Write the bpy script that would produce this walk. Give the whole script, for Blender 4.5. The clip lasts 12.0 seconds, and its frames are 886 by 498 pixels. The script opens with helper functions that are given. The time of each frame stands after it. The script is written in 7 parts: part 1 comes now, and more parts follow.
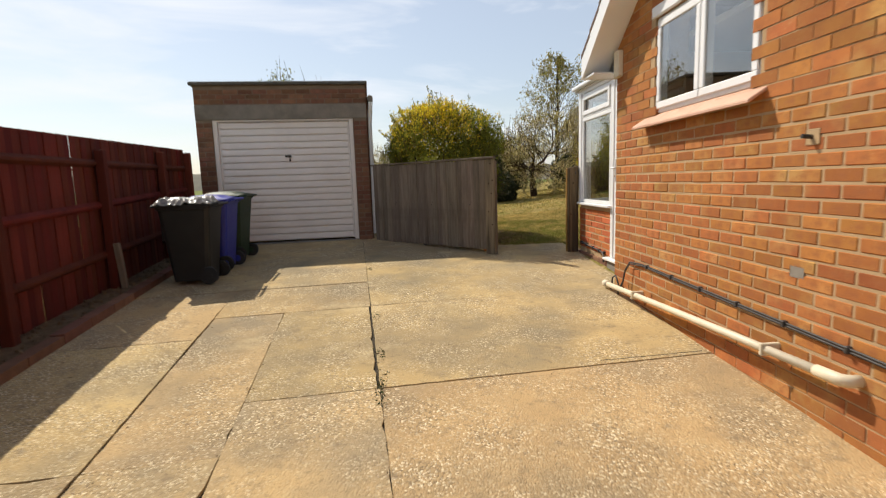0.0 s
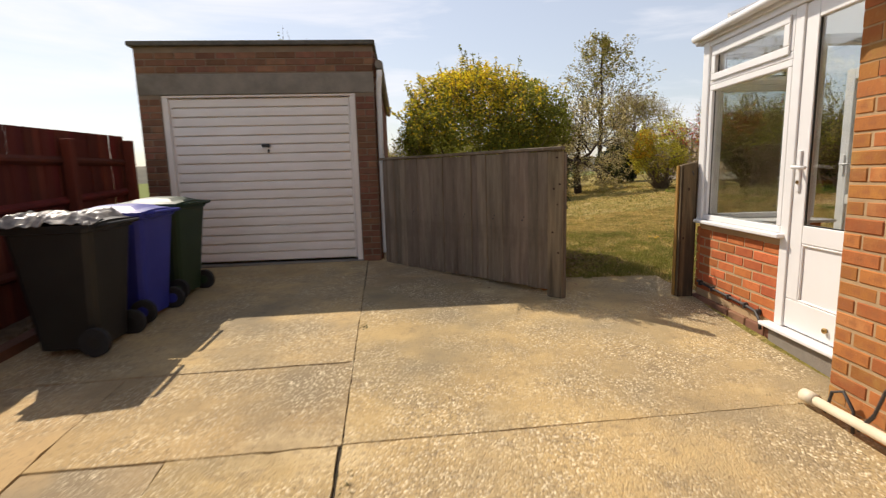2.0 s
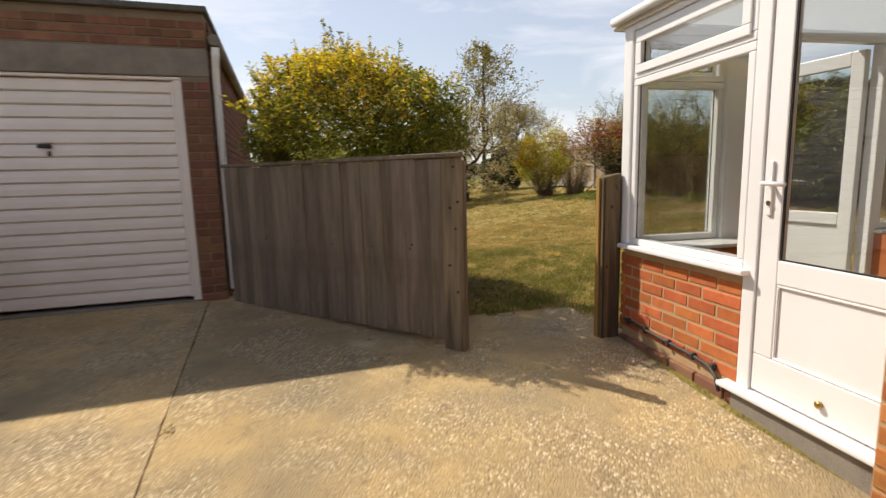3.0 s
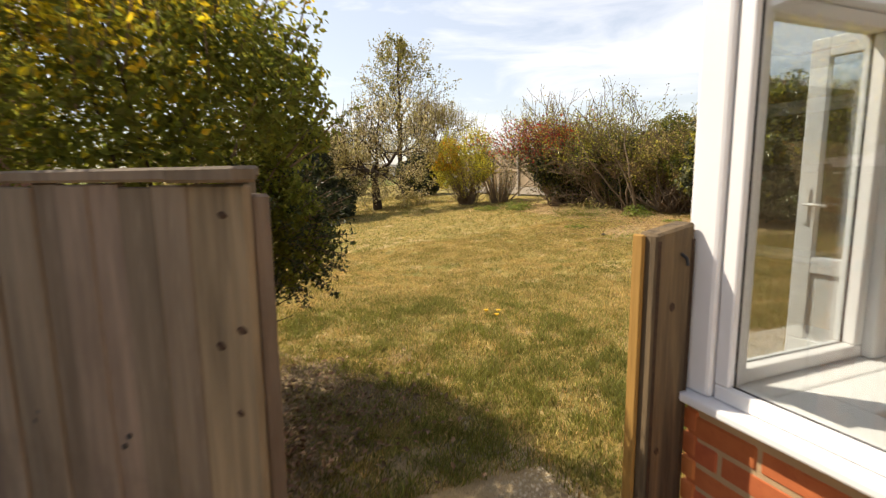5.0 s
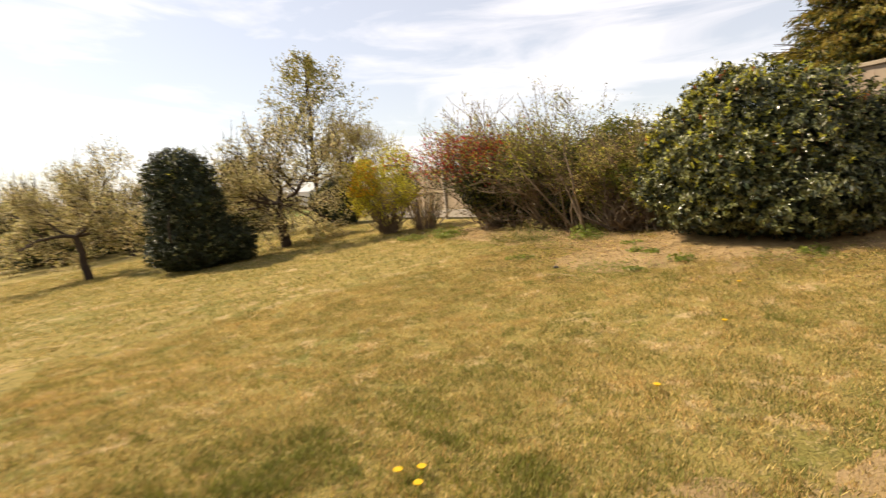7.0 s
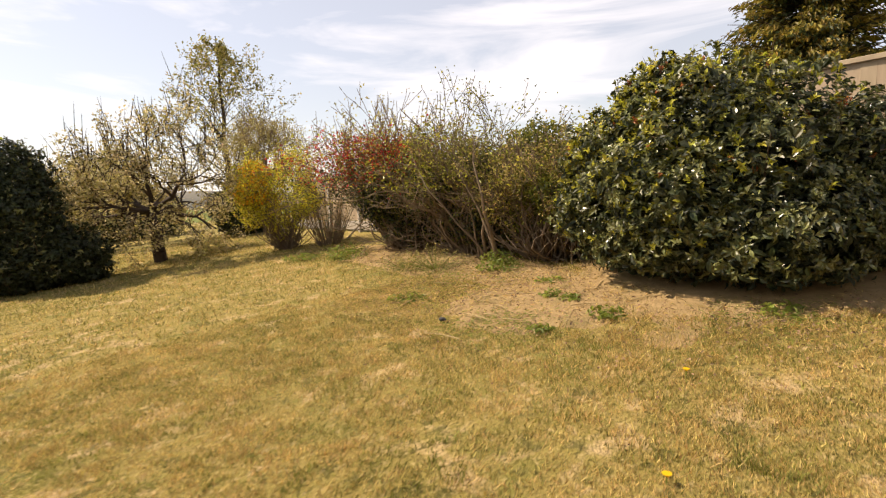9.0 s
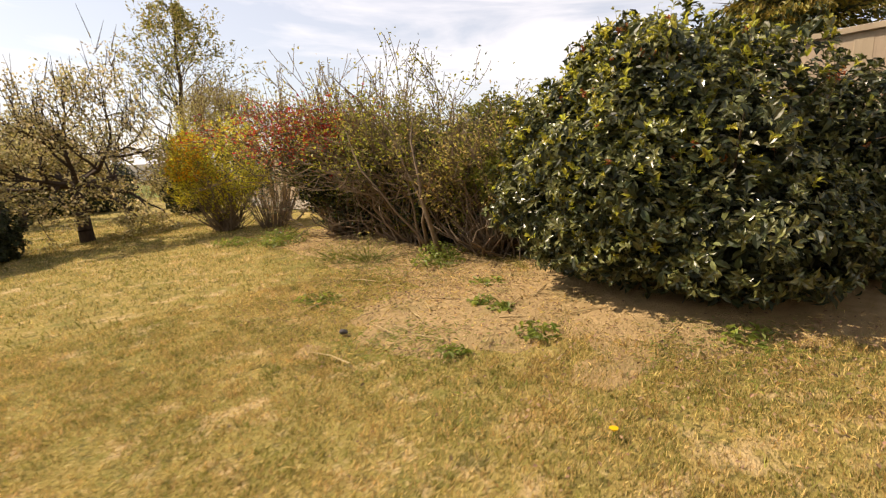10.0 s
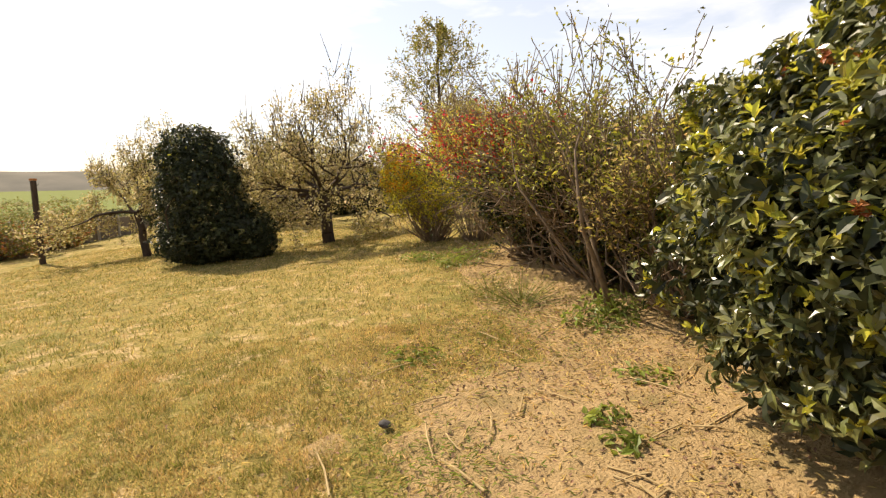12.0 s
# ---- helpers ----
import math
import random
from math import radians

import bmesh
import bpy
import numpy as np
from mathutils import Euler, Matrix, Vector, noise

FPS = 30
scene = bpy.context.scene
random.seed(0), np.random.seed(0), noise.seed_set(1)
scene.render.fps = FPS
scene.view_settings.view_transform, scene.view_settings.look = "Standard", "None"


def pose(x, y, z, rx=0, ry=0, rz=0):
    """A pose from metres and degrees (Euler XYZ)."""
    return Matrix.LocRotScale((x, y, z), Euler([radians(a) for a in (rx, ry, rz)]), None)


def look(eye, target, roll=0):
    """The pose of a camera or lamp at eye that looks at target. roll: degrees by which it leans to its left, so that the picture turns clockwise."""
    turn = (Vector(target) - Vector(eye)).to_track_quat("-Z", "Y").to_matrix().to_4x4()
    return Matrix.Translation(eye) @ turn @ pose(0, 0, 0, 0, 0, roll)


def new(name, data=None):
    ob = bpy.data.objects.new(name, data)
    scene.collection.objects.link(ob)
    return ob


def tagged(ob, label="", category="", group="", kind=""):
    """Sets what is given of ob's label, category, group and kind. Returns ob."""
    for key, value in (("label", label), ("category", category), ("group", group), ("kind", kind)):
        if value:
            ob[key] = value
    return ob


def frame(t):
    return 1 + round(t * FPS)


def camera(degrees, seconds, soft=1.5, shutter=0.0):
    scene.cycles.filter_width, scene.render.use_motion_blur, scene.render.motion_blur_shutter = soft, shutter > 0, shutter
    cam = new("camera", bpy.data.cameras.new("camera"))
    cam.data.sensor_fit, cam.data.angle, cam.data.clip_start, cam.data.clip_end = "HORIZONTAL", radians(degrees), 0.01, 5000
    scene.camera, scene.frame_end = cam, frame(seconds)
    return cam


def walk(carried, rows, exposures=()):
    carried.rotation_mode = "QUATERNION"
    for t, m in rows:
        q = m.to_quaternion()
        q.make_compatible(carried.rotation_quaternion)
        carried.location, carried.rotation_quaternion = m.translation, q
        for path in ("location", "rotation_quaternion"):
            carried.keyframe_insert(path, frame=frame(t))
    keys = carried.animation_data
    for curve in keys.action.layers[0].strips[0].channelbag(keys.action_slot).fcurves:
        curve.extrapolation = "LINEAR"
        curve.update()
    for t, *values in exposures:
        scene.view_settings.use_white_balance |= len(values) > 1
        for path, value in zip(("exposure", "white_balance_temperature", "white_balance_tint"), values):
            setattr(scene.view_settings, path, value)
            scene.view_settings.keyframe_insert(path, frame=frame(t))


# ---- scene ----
cam = camera(83.4, 12.0, soft=1.2, shutter=0.4)
METRES, EYE, TILT, LEAN, TURN = 13.109, 1.375, 0.0, 0.0, -3.0
ROWS = [
    (0.0, 0.0, 0.0, 0.0, -0.26, -7.84, 1.88),
    (0.5, -0.0034, 0.046, 0.001, 0.03, -10.24, -0.5),
    (1.0, -0.0065, 0.0926, 0.0026, 3.58, -9.6, 0.16),
    (1.5, -0.007, 0.1401, 0.0056, 5.74, -9.13, 0.49),
    (2.0, -0.0056, 0.1863, 0.0077, 3.11, -8.66, 1.54),
    (2.5, -0.0, 0.2317, 0.0084, -1.94, -8.64, 3.27),
    (3.0, 0.0044, 0.2781, 0.0115, -9.75, -8.33, 1.44),
    (3.5, 0.0158, 0.3236, 0.016, -13.67, -6.67, 3.14),
    (5.5, 0.0753, 0.482, 0.023, -19.84, -8.67, 0.2),
    (6.0, 0.0923, 0.5182, 0.0255, -19.84, -7.98, 1.57),
    (6.5, 0.11, 0.5523, 0.027, -21.99, -4.88, 2.56),
    (7.0, 0.1343, 0.582, 0.0264, -27.13, -6.28, 4.24),
    (7.5, 0.1621, 0.611, 0.0292, -34.26, -7.08, 2.71),
    (9.5, 0.3066, 0.6891, 0.0357, -32.71, -5.97, 2.6),
    (10.0, 0.3448, 0.7036, 0.0375, -34.69, -8.64, 1.22),
    (10.5, 0.3811, 0.7192, 0.0397, -27.27, -7.7, 2.32),
    (11.0, 0.4132, 0.7366, 0.044, -16.42, -6.23, 1.54),
    (11.5, 0.4423, 0.7542, 0.0478, -8.93, -6.25, 0.66),
    (12.0, 0.468, 0.7695, 0.049, -4.67, -7.73, 0.92),
]
EXPOSURES = [(0.0, 0.08, 6450, 9), (2.0, 0.15, 6700, 13), (3.5, 0.23, 6600, 12), (5.5, 0.54, 7000, 13), (9.5, 0.47, 7300, 17), (12.0, 0.62, 7250, 15)]
walk(cam, [(t, pose(0, 0, EYE, TILT, LEAN, TURN) @ pose(METRES * x, METRES * y, METRES * z, 90 + pitch, roll, yaw)) for t, x, y, z, yaw, pitch, roll in ROWS], EXPOSURES)

# ---- world, sun ----
SUN_AZ, SUN_EL = 42.6, 47.3   # degrees left of +y, above the horizon
world = bpy.data.worlds.new("sky")
scene.world = world
world.use_nodes = True
wn, wl = world.node_tree.nodes, world.node_tree.links
wn.clear()
w_out = wn.new("ShaderNodeOutputWorld")
w_bg = wn.new("ShaderNodeBackground")
w_sky = wn.new("ShaderNodeTexSky")
w_sky.sky_type = "NISHITA"
w_sky.sun_disc = False
w_sky.sun_elevation = radians(SUN_EL)
w_sky.sun_rotation = radians(-SUN_AZ)
w_sky.air_density, w_sky.dust_density, w_sky.ozone_density = 1.15, 1.0, 1.6
w_bg.inputs["Strength"].default_value = 0.105
# thin high cirrus, all round the sky
w_geo = wn.new("ShaderNodeTexCoord")
w_map = wn.new("ShaderNodeMapping")
w_map.inputs["Scale"].default_value = (1.6, 1.6, 9.0)
w_map.inputs["Rotation"].default_value = (0.06, 0.1, 0.4)
w_noise = wn.new("ShaderNodeTexNoise")
w_noise.inputs["Scale"].default_value = 1.7
w_noise.inputs["Detail"].default_value = 7
w_noise.inputs["Roughness"].default_value = 0.55
w_noise.inputs["Distortion"].default_value = 0.5
w_ramp = wn.new("ShaderNodeValToRGB")
w_ramp.color_ramp.elements[0].position, w_ramp.color_ramp.elements[1].position = 0.44, 0.74
w_ramp.color_ramp.elements[0].color, w_ramp.color_ramp.elements[1].color = (0.34, 0.34, 0.34, 1), (0.97, 0.95, 0.95, 1)
w_mix = wn.new("ShaderNodeMix")
w_mix.data_type = "RGBA"
w_mix.inputs[7].default_value = (8.8, 8.95, 9.4, 1)
wl.new(w_geo.outputs["Generated"], w_map.inputs["Vector"])
wl.new(w_map.outputs["Vector"], w_noise.inputs["Vector"])
wl.new(w_noise.outputs["Fac"], w_ramp.inputs["Fac"])
w_sep, w_clear, w_thin = wn.new("ShaderNodeSeparateXYZ"), wn.new("ShaderNodeMapRange"), wn.new("ShaderNodeMath")
w_clear.inputs[1].default_value, w_clear.inputs[2].default_value = 0.42, 0.85
w_clear.inputs[3].default_value, w_clear.inputs[4].default_value = 1.0, 0.12
w_thin.operation = "MULTIPLY"
wl.new(w_geo.outputs["Generated"], w_sep.inputs[0])
wl.new(w_sep.outputs["Z"], w_clear.inputs[0])
wl.new(w_ramp.outputs["Color"], w_thin.inputs[0])
wl.new(w_clear.outputs[0], w_thin.inputs[1])
wl.new(w_thin.outputs[0], w_mix.inputs[0])
wl.new(w_sky.outputs["Color"], w_mix.inputs[6])
wl.new(w_mix.outputs[2], w_bg.inputs["Color"])
wl.new(w_bg.outputs["Background"], w_out.inputs["Surface"])

sun = new("sun", bpy.data.lights.new("sun", "SUN"))
sun.data.energy, sun.data.angle, sun.data.color = 5.0, radians(0.55), (1.0, 0.92, 0.79)
sun.matrix_world = look((-math.sin(radians(SUN_AZ)) * math.cos(radians(SUN_EL)) * 60, math.cos(radians(SUN_AZ)) * math.cos(radians(SUN_EL)) * 60, math.sin(radians(SUN_EL)) * 60), (0, 0, 0))


# ---- materials ----
def mat(name, c1, c2, scale=8.0, rough=0.8, bump=0.2, fine=60.0, c3=None, c3_scale=1.2, c3_range=(0.5, 0.7), vary=0.0, island=False, metal=0.0, stretch=(1, 1, 1), coat=0.0, spec=0.4, dist=0.01, through_light=0.0):
    """Two tones by noise at one scale, a third in patches, fine grain in relief, and a shade of its own for each piece."""
    m = bpy.data.materials.new(name)
    m.use_nodes = True
    n, l = m.node_tree.nodes, m.node_tree.links
    b = n["Principled BSDF"]
    b.inputs["Roughness"].default_value, b.inputs["Metallic"].default_value = rough, metal
    b.inputs["Specular IOR Level"].default_value = spec
    b.inputs["Coat Weight"].default_value = coat
    co = n.new("ShaderNodeTexCoord")
    mp = n.new("ShaderNodeMapping")
    mp.inputs["Scale"].default_value = stretch
    l.new(co.outputs["Object"], mp.inputs["Vector"])
    vec = mp.outputs["Vector"]
    if vary and not island:
        own, shift = n.new("ShaderNodeObjectInfo"), n.new("ShaderNodeVectorMath")
        shift.operation = "MULTIPLY_ADD"
        l.new(own.outputs["Random"], shift.inputs[0])
        shift.inputs[1].default_value = (37.0, 53.0, 71.0)
        l.new(vec, shift.inputs[2])
        vec = shift.outputs[0]

    def noise_at(s, detail=5.0):
        t = n.new("ShaderNodeTexNoise")
        t.inputs["Scale"].default_value, t.inputs["Detail"].default_value, t.inputs["Roughness"].default_value = s, detail, 0.6
        l.new(vec, t.inputs["Vector"])
        return t.outputs["Fac"]

    def mix(fac, a, bb):
        t = n.new("ShaderNodeMix")
        t.data_type = "RGBA"
        l.new(fac, t.inputs[0])
        for i, v in ((6, a), (7, bb)):
            if isinstance(v, tuple):
                t.inputs[i].default_value = (*v, 1)
            else:
                l.new(v, t.inputs[i])
        return t.outputs[2]

    def ranged(fac, lo, hi):
        t = n.new("ShaderNodeMapRange")
        t.inputs[1].default_value, t.inputs[2].default_value = lo, hi
        l.new(fac, t.inputs[0])
        return t.outputs[0]

    col = mix(ranged(noise_at(scale), 0.32, 0.68), c1, c2)
    if c3:
        col = mix(ranged(noise_at(c3_scale, 6.0), *c3_range), col, c3)
    if vary:
        if island:
            r = n.new("ShaderNodeNewGeometry").outputs["Random Per Island"]
        else:
            r = n.new("ShaderNodeObjectInfo").outputs["Random"]
        hsv = n.new("ShaderNodeHueSaturation")
        l.new(col, hsv.inputs["Color"])
        v = n.new("ShaderNodeMapRange")
        v.inputs[3].default_value, v.inputs[4].default_value = 1 - vary, 1 + vary
        l.new(r, v.inputs[0])
        l.new(v.outputs[0], hsv.inputs["Value"])
        wn1 = n.new("ShaderNodeTexWhiteNoise")
        wn1.noise_dimensions = "1D"
        l.new(r, wn1.inputs["W"])
        h = n.new("ShaderNodeMapRange")
        h.inputs[3].default_value, h.inputs[4].default_value = 0.5 - 0.045 * vary, 0.5 + 0.045 * vary
        l.new(wn1.outputs["Value"], h.inputs[0])
        l.new(h.outputs[0], hsv.inputs["Hue"])
        col = hsv.outputs["Color"]
    l.new(col, b.inputs["Base Color"])
    if bump:
        bp = n.new("ShaderNodeBump")
        bp.inputs["Strength"].default_value, bp.inputs["Distance"].default_value = bump, dist
        l.new(noise_at(fine, 6.0), bp.inputs["Height"])
        l.new(bp.outputs["Normal"], b.inputs["Normal"])
    if through_light:
        tr = n.new("ShaderNodeBsdfTranslucent")
        l.new(col, tr.inputs["Color"])
        ms = n.new("ShaderNodeMixShader")
        ms.inputs[0].default_value = through_light
        l.new(b.outputs[0], ms.inputs[1])
        l.new(tr.outputs[0], ms.inputs[2])
        l.new(ms.outputs[0], n["Material Output"].inputs["Surface"])
    return m


def leaf_mat(name, c1, c2, rough=0.5, vary=0.45, light=0.35, spec=0.4):
    return mat(name, c1, c2, scale=1.3, rough=rough, bump=0.0, vary=vary, island=True, through_light=light, spec=spec)


CONCRETE = mat("concrete", (0.55, 0.385, 0.182), (0.43, 0.298, 0.143), scale=1.4, rough=0.92, bump=0.0, c3=(0.28, 0.22, 0.135), c3_scale=0.9, c3_range=(0.46, 0.66), vary=0.12, spec=0.2)
SOIL = mat("soil", (0.24, 0.16, 0.09), (0.13, 0.085, 0.05), scale=6, rough=1.0, bump=1.0, fine=45, dist=0.03, spec=0.1)
JOINT = mat("joint_dirt", (0.085, 0.064, 0.038), (0.03, 0.024, 0.016), scale=7, rough=1.0, bump=1.0, fine=90)
CRACK = mat("crack_dirt", (0.045, 0.035, 0.022), (0.025, 0.02, 0.014), scale=20, rough=1.0, bump=1.0, fine=90)
MORTAR = mat("mortar", (0.47, 0.32, 0.175), (0.38, 0.25, 0.13), scale=5, rough=0.95, bump=0.6, fine=150, dist=0.003)
MORTAR_OLD = mat("old_garage_mortar", (0.24, 0.18, 0.125), (0.18, 0.135, 0.095), scale=5, rough=0.95, bump=0.6, fine=150, dist=0.004)
BRICK = mat("house_brick", (0.43, 0.165, 0.046), (0.34, 0.122, 0.039), scale=6, rough=0.92, bump=0.7, fine=110, c3=(0.46, 0.25, 0.085), c3_scale=2.2, c3_range=(0.52, 0.68), vary=0.22, dist=0.004, spec=0.2)
BRICK_J = mat("house_brick_far", (0.43, 0.165, 0.046), (0.34, 0.122, 0.039), scale=6, rough=0.92, bump=0.7, fine=110, c3=(0.46, 0.25, 0.085), c3_scale=2.2, c3_range=(0.52, 0.68), vary=0.22, island=True, dist=0.004, spec=0.2)
BRICK_NEW = mat("dwarf_wall_brick", (0.52, 0.155, 0.052), (0.42, 0.115, 0.04), scale=12, rough=0.85, bump=0.4, fine=140, vary=0.2, dist=0.003, spec=0.25)
BRICK_OLD = mat("garage_brick", (0.24, 0.115, 0.07), (0.17, 0.088, 0.056), scale=9, rough=0.95, bump=0.6, fine=110, vary=0.25, dist=0.004, spec=0.2)
LINTEL = mat("grey_lintel_concrete", (0.27, 0.235, 0.19), (0.20, 0.175, 0.145), scale=6, rough=0.95, bump=0.4, fine=90)
ROOF_EDGE = mat("roof_felt_edge", (0.13, 0.12, 0.10), (0.08, 0.075, 0.065), scale=12, rough=0.9, bump=0.4, fine=60)
DOOR_WHITE = mat("garage_door_paint", (0.80, 0.74, 0.68), (0.74, 0.68, 0.62), scale=2.5, rough=0.45, bump=0.05, fine=40)
UPVC = mat("white_upvc", (0.82, 0.81, 0.80), (0.77, 0.76, 0.745), scale=2, rough=0.3, bump=0.03, fine=25)
CREAM = mat("cream_plastic_pipe", (0.74, 0.64, 0.47), (0.62, 0.53, 0.38), scale=6, rough=0.5, bump=0.1, fine=50)
SILL_TILE = mat("pinkish_sill_paint", (0.60, 0.36, 0.25), (0.52, 0.30, 0.20), scale=7, rough=0.7, bump=0.2, fine=60)
FENCE_RED = mat("red_stained_fence", (0.15, 0.028, 0.016), (0.092, 0.019, 0.012), scale=5, rough=0.85, bump=0.5, fine=50, vary=0.25, stretch=(1, 1, 0.12), spec=0.2)
GATE_WOOD = mat("weathered_gate_wood", (0.25, 0.195, 0.14), (0.155, 0.12, 0.088), scale=22, rough=0.9, bump=0.6, fine=60, vary=0.2, stretch=(1, 1, 0.1), c3=(0.10, 0.075, 0.05), c3_scale=3, c3_range=(0.5, 0.8), spec=0.2)
POST_WOOD = mat("sawn_post_wood", (0.275, 0.215, 0.13), (0.15, 0.12, 0.075), scale=26, rough=0.88, bump=0.8, fine=50, vary=0.12, stretch=(1, 1, 0.08), c3=(0.07, 0.056, 0.038), c3_scale=10, c3_range=(0.5, 0.66), spec=0.2)
GATE_TIMBER = mat("old_gate_timber", (0.20, 0.14, 0.075), (0.095, 0.07, 0.043), scale=30, rough=0.9, bump=0.8, fine=50, stretch=(1, 1, 0.08), c3=(0.07, 0.052, 0.035), c3_scale=11, c3_range=(0.48, 0.62), spec=0.2)
OCHRE_WOOD = mat("ochre_board_wood", (0.42, 0.235, 0.06), (0.27, 0.155, 0.045), scale=22, rough=0.85, bump=0.5, fine=50, stretch=(1, 1, 0.1), spec=0.2)
RUST_WOOD = mat("orange_wood", (0.45, 0.17, 0.04), (0.32, 0.11, 0.03), scale=8, rough=0.8, bump=0.4, fine=50, stretch=(1, 1, 0.1), spec=0.2)
PALE_FENCE = mat("pale_fence_wood", (0.42, 0.33, 0.22), (0.31, 0.24, 0.16), scale=7, rough=0.9, bump=0.4, fine=50, vary=0.16, stretch=(1, 1, 0.1), spec=0.2)
PALE_CONC = mat("pale_concrete_post", (0.44, 0.39, 0.32), (0.35, 0.31, 0.25), scale=6, rough=0.95, bump=0.4, fine=70)
DARK_METAL = mat("dark_metal", (0.03, 0.028, 0.025), (0.02, 0.02, 0.02), scale=20, rough=0.5, bump=0.1, fine=80)
CABLE = mat("black_cable", (0.035, 0.03, 0.028), (0.06, 0.05, 0.045), scale=20, rough=0.6, bump=0.2, fine=90)
CHROME = mat("chrome_metal", (0.75, 0.74, 0.72), (0.65, 0.64, 0.62), scale=8, rough=0.25, bump=0.0, metal=1.0)
BRASS = mat("brass", (0.5, 0.33, 0.12), (0.4, 0.26, 0.1), scale=8, rough=0.35, bump=0.0, metal=1.0)
BIN_BLACK = mat("black_bin_plastic", (0.012, 0.0115, 0.011), (0.02, 0.019, 0.017), scale=4, rough=0.5, bump=0.15, fine=120)
BIN_BLUE = mat("blue_bin_plastic", (0.024, 0.03, 0.24), (0.034, 0.044, 0.30), scale=4, rough=0.45, bump=0.15, fine=120)
BIN_GREEN = mat("green_bin_plastic", (0.014, 0.032, 0.013), (0.02, 0.042, 0.017), scale=4, rough=0.5, bump=0.15, fine=120)
RUBBER = mat("black_rubber", (0.02, 0.02, 0.02), (0.03, 0.03, 0.03), scale=10, rough=0.8, bump=0.2, fine=60)
FOIL = mat("crumpled_plastic_bag", (0.40, 0.36, 0.30), (0.12, 0.105, 0.085), scale=14, rough=0.3, bump=0.4, fine=30, spec=0.6)
ROOF_TILE = mat("roof_tile", (0.16, 0.10, 0.075), (0.11, 0.07, 0.055), scale=4, rough=0.9, bump=0.4, fine=40, vary=0.2, island=True)
PLASTER = mat("interior_plaster", (0.72, 0.68, 0.60), (0.66, 0.62, 0.54), scale=3, rough=0.9, bump=0.1, fine=60)
FLOOR_TILE = mat("conservatory_floor", (0.5, 0.43, 0.33), (0.43, 0.37, 0.28), scale=4, rough=0.5, bump=0.1, fine=40)
LAWN = mat("lawn_turf", (0.38, 0.275, 0.09), (0.26, 0.21, 0.054), scale=9.0, rough=1.0, bump=1.0, fine=38, dist=0.035, spec=0.1)
BARK = mat("tree_bark", (0.085, 0.06, 0.042), (0.045, 0.034, 0.026), scale=20, rough=0.95, bump=0.9, fine=60, stretch=(1, 1, 0.3), spec=0.15)
TWIG = mat("pale_twig_bark", (0.24, 0.175, 0.11), (0.15, 0.105, 0.065), scale=15, rough=0.9, bump=0.4, fine=60, spec=0.2)
FIELD = mat("field_grass", (0.13, 0.16, 0.035), (0.17, 0.18, 0.05), scale=0.08, rough=1.0, bump=0.0, spec=0.1)
HILL = mat("far_hill", (0.22, 0.20, 0.16), (0.15, 0.145, 0.12), scale=0.02, rough=1.0, bump=0.0, spec=0.0)
STRAW = mat("dry_straw", (0.45, 0.34, 0.17), (0.34, 0.24, 0.11), scale=10, rough=0.9, bump=0.0, vary=0.3, island=True, spec=0.2)
STONE = mat("dark_stone", (0.05, 0.045, 0.04), (0.09, 0.08, 0.07), scale=12, rough=0.9, bump=0.5, fine=60)



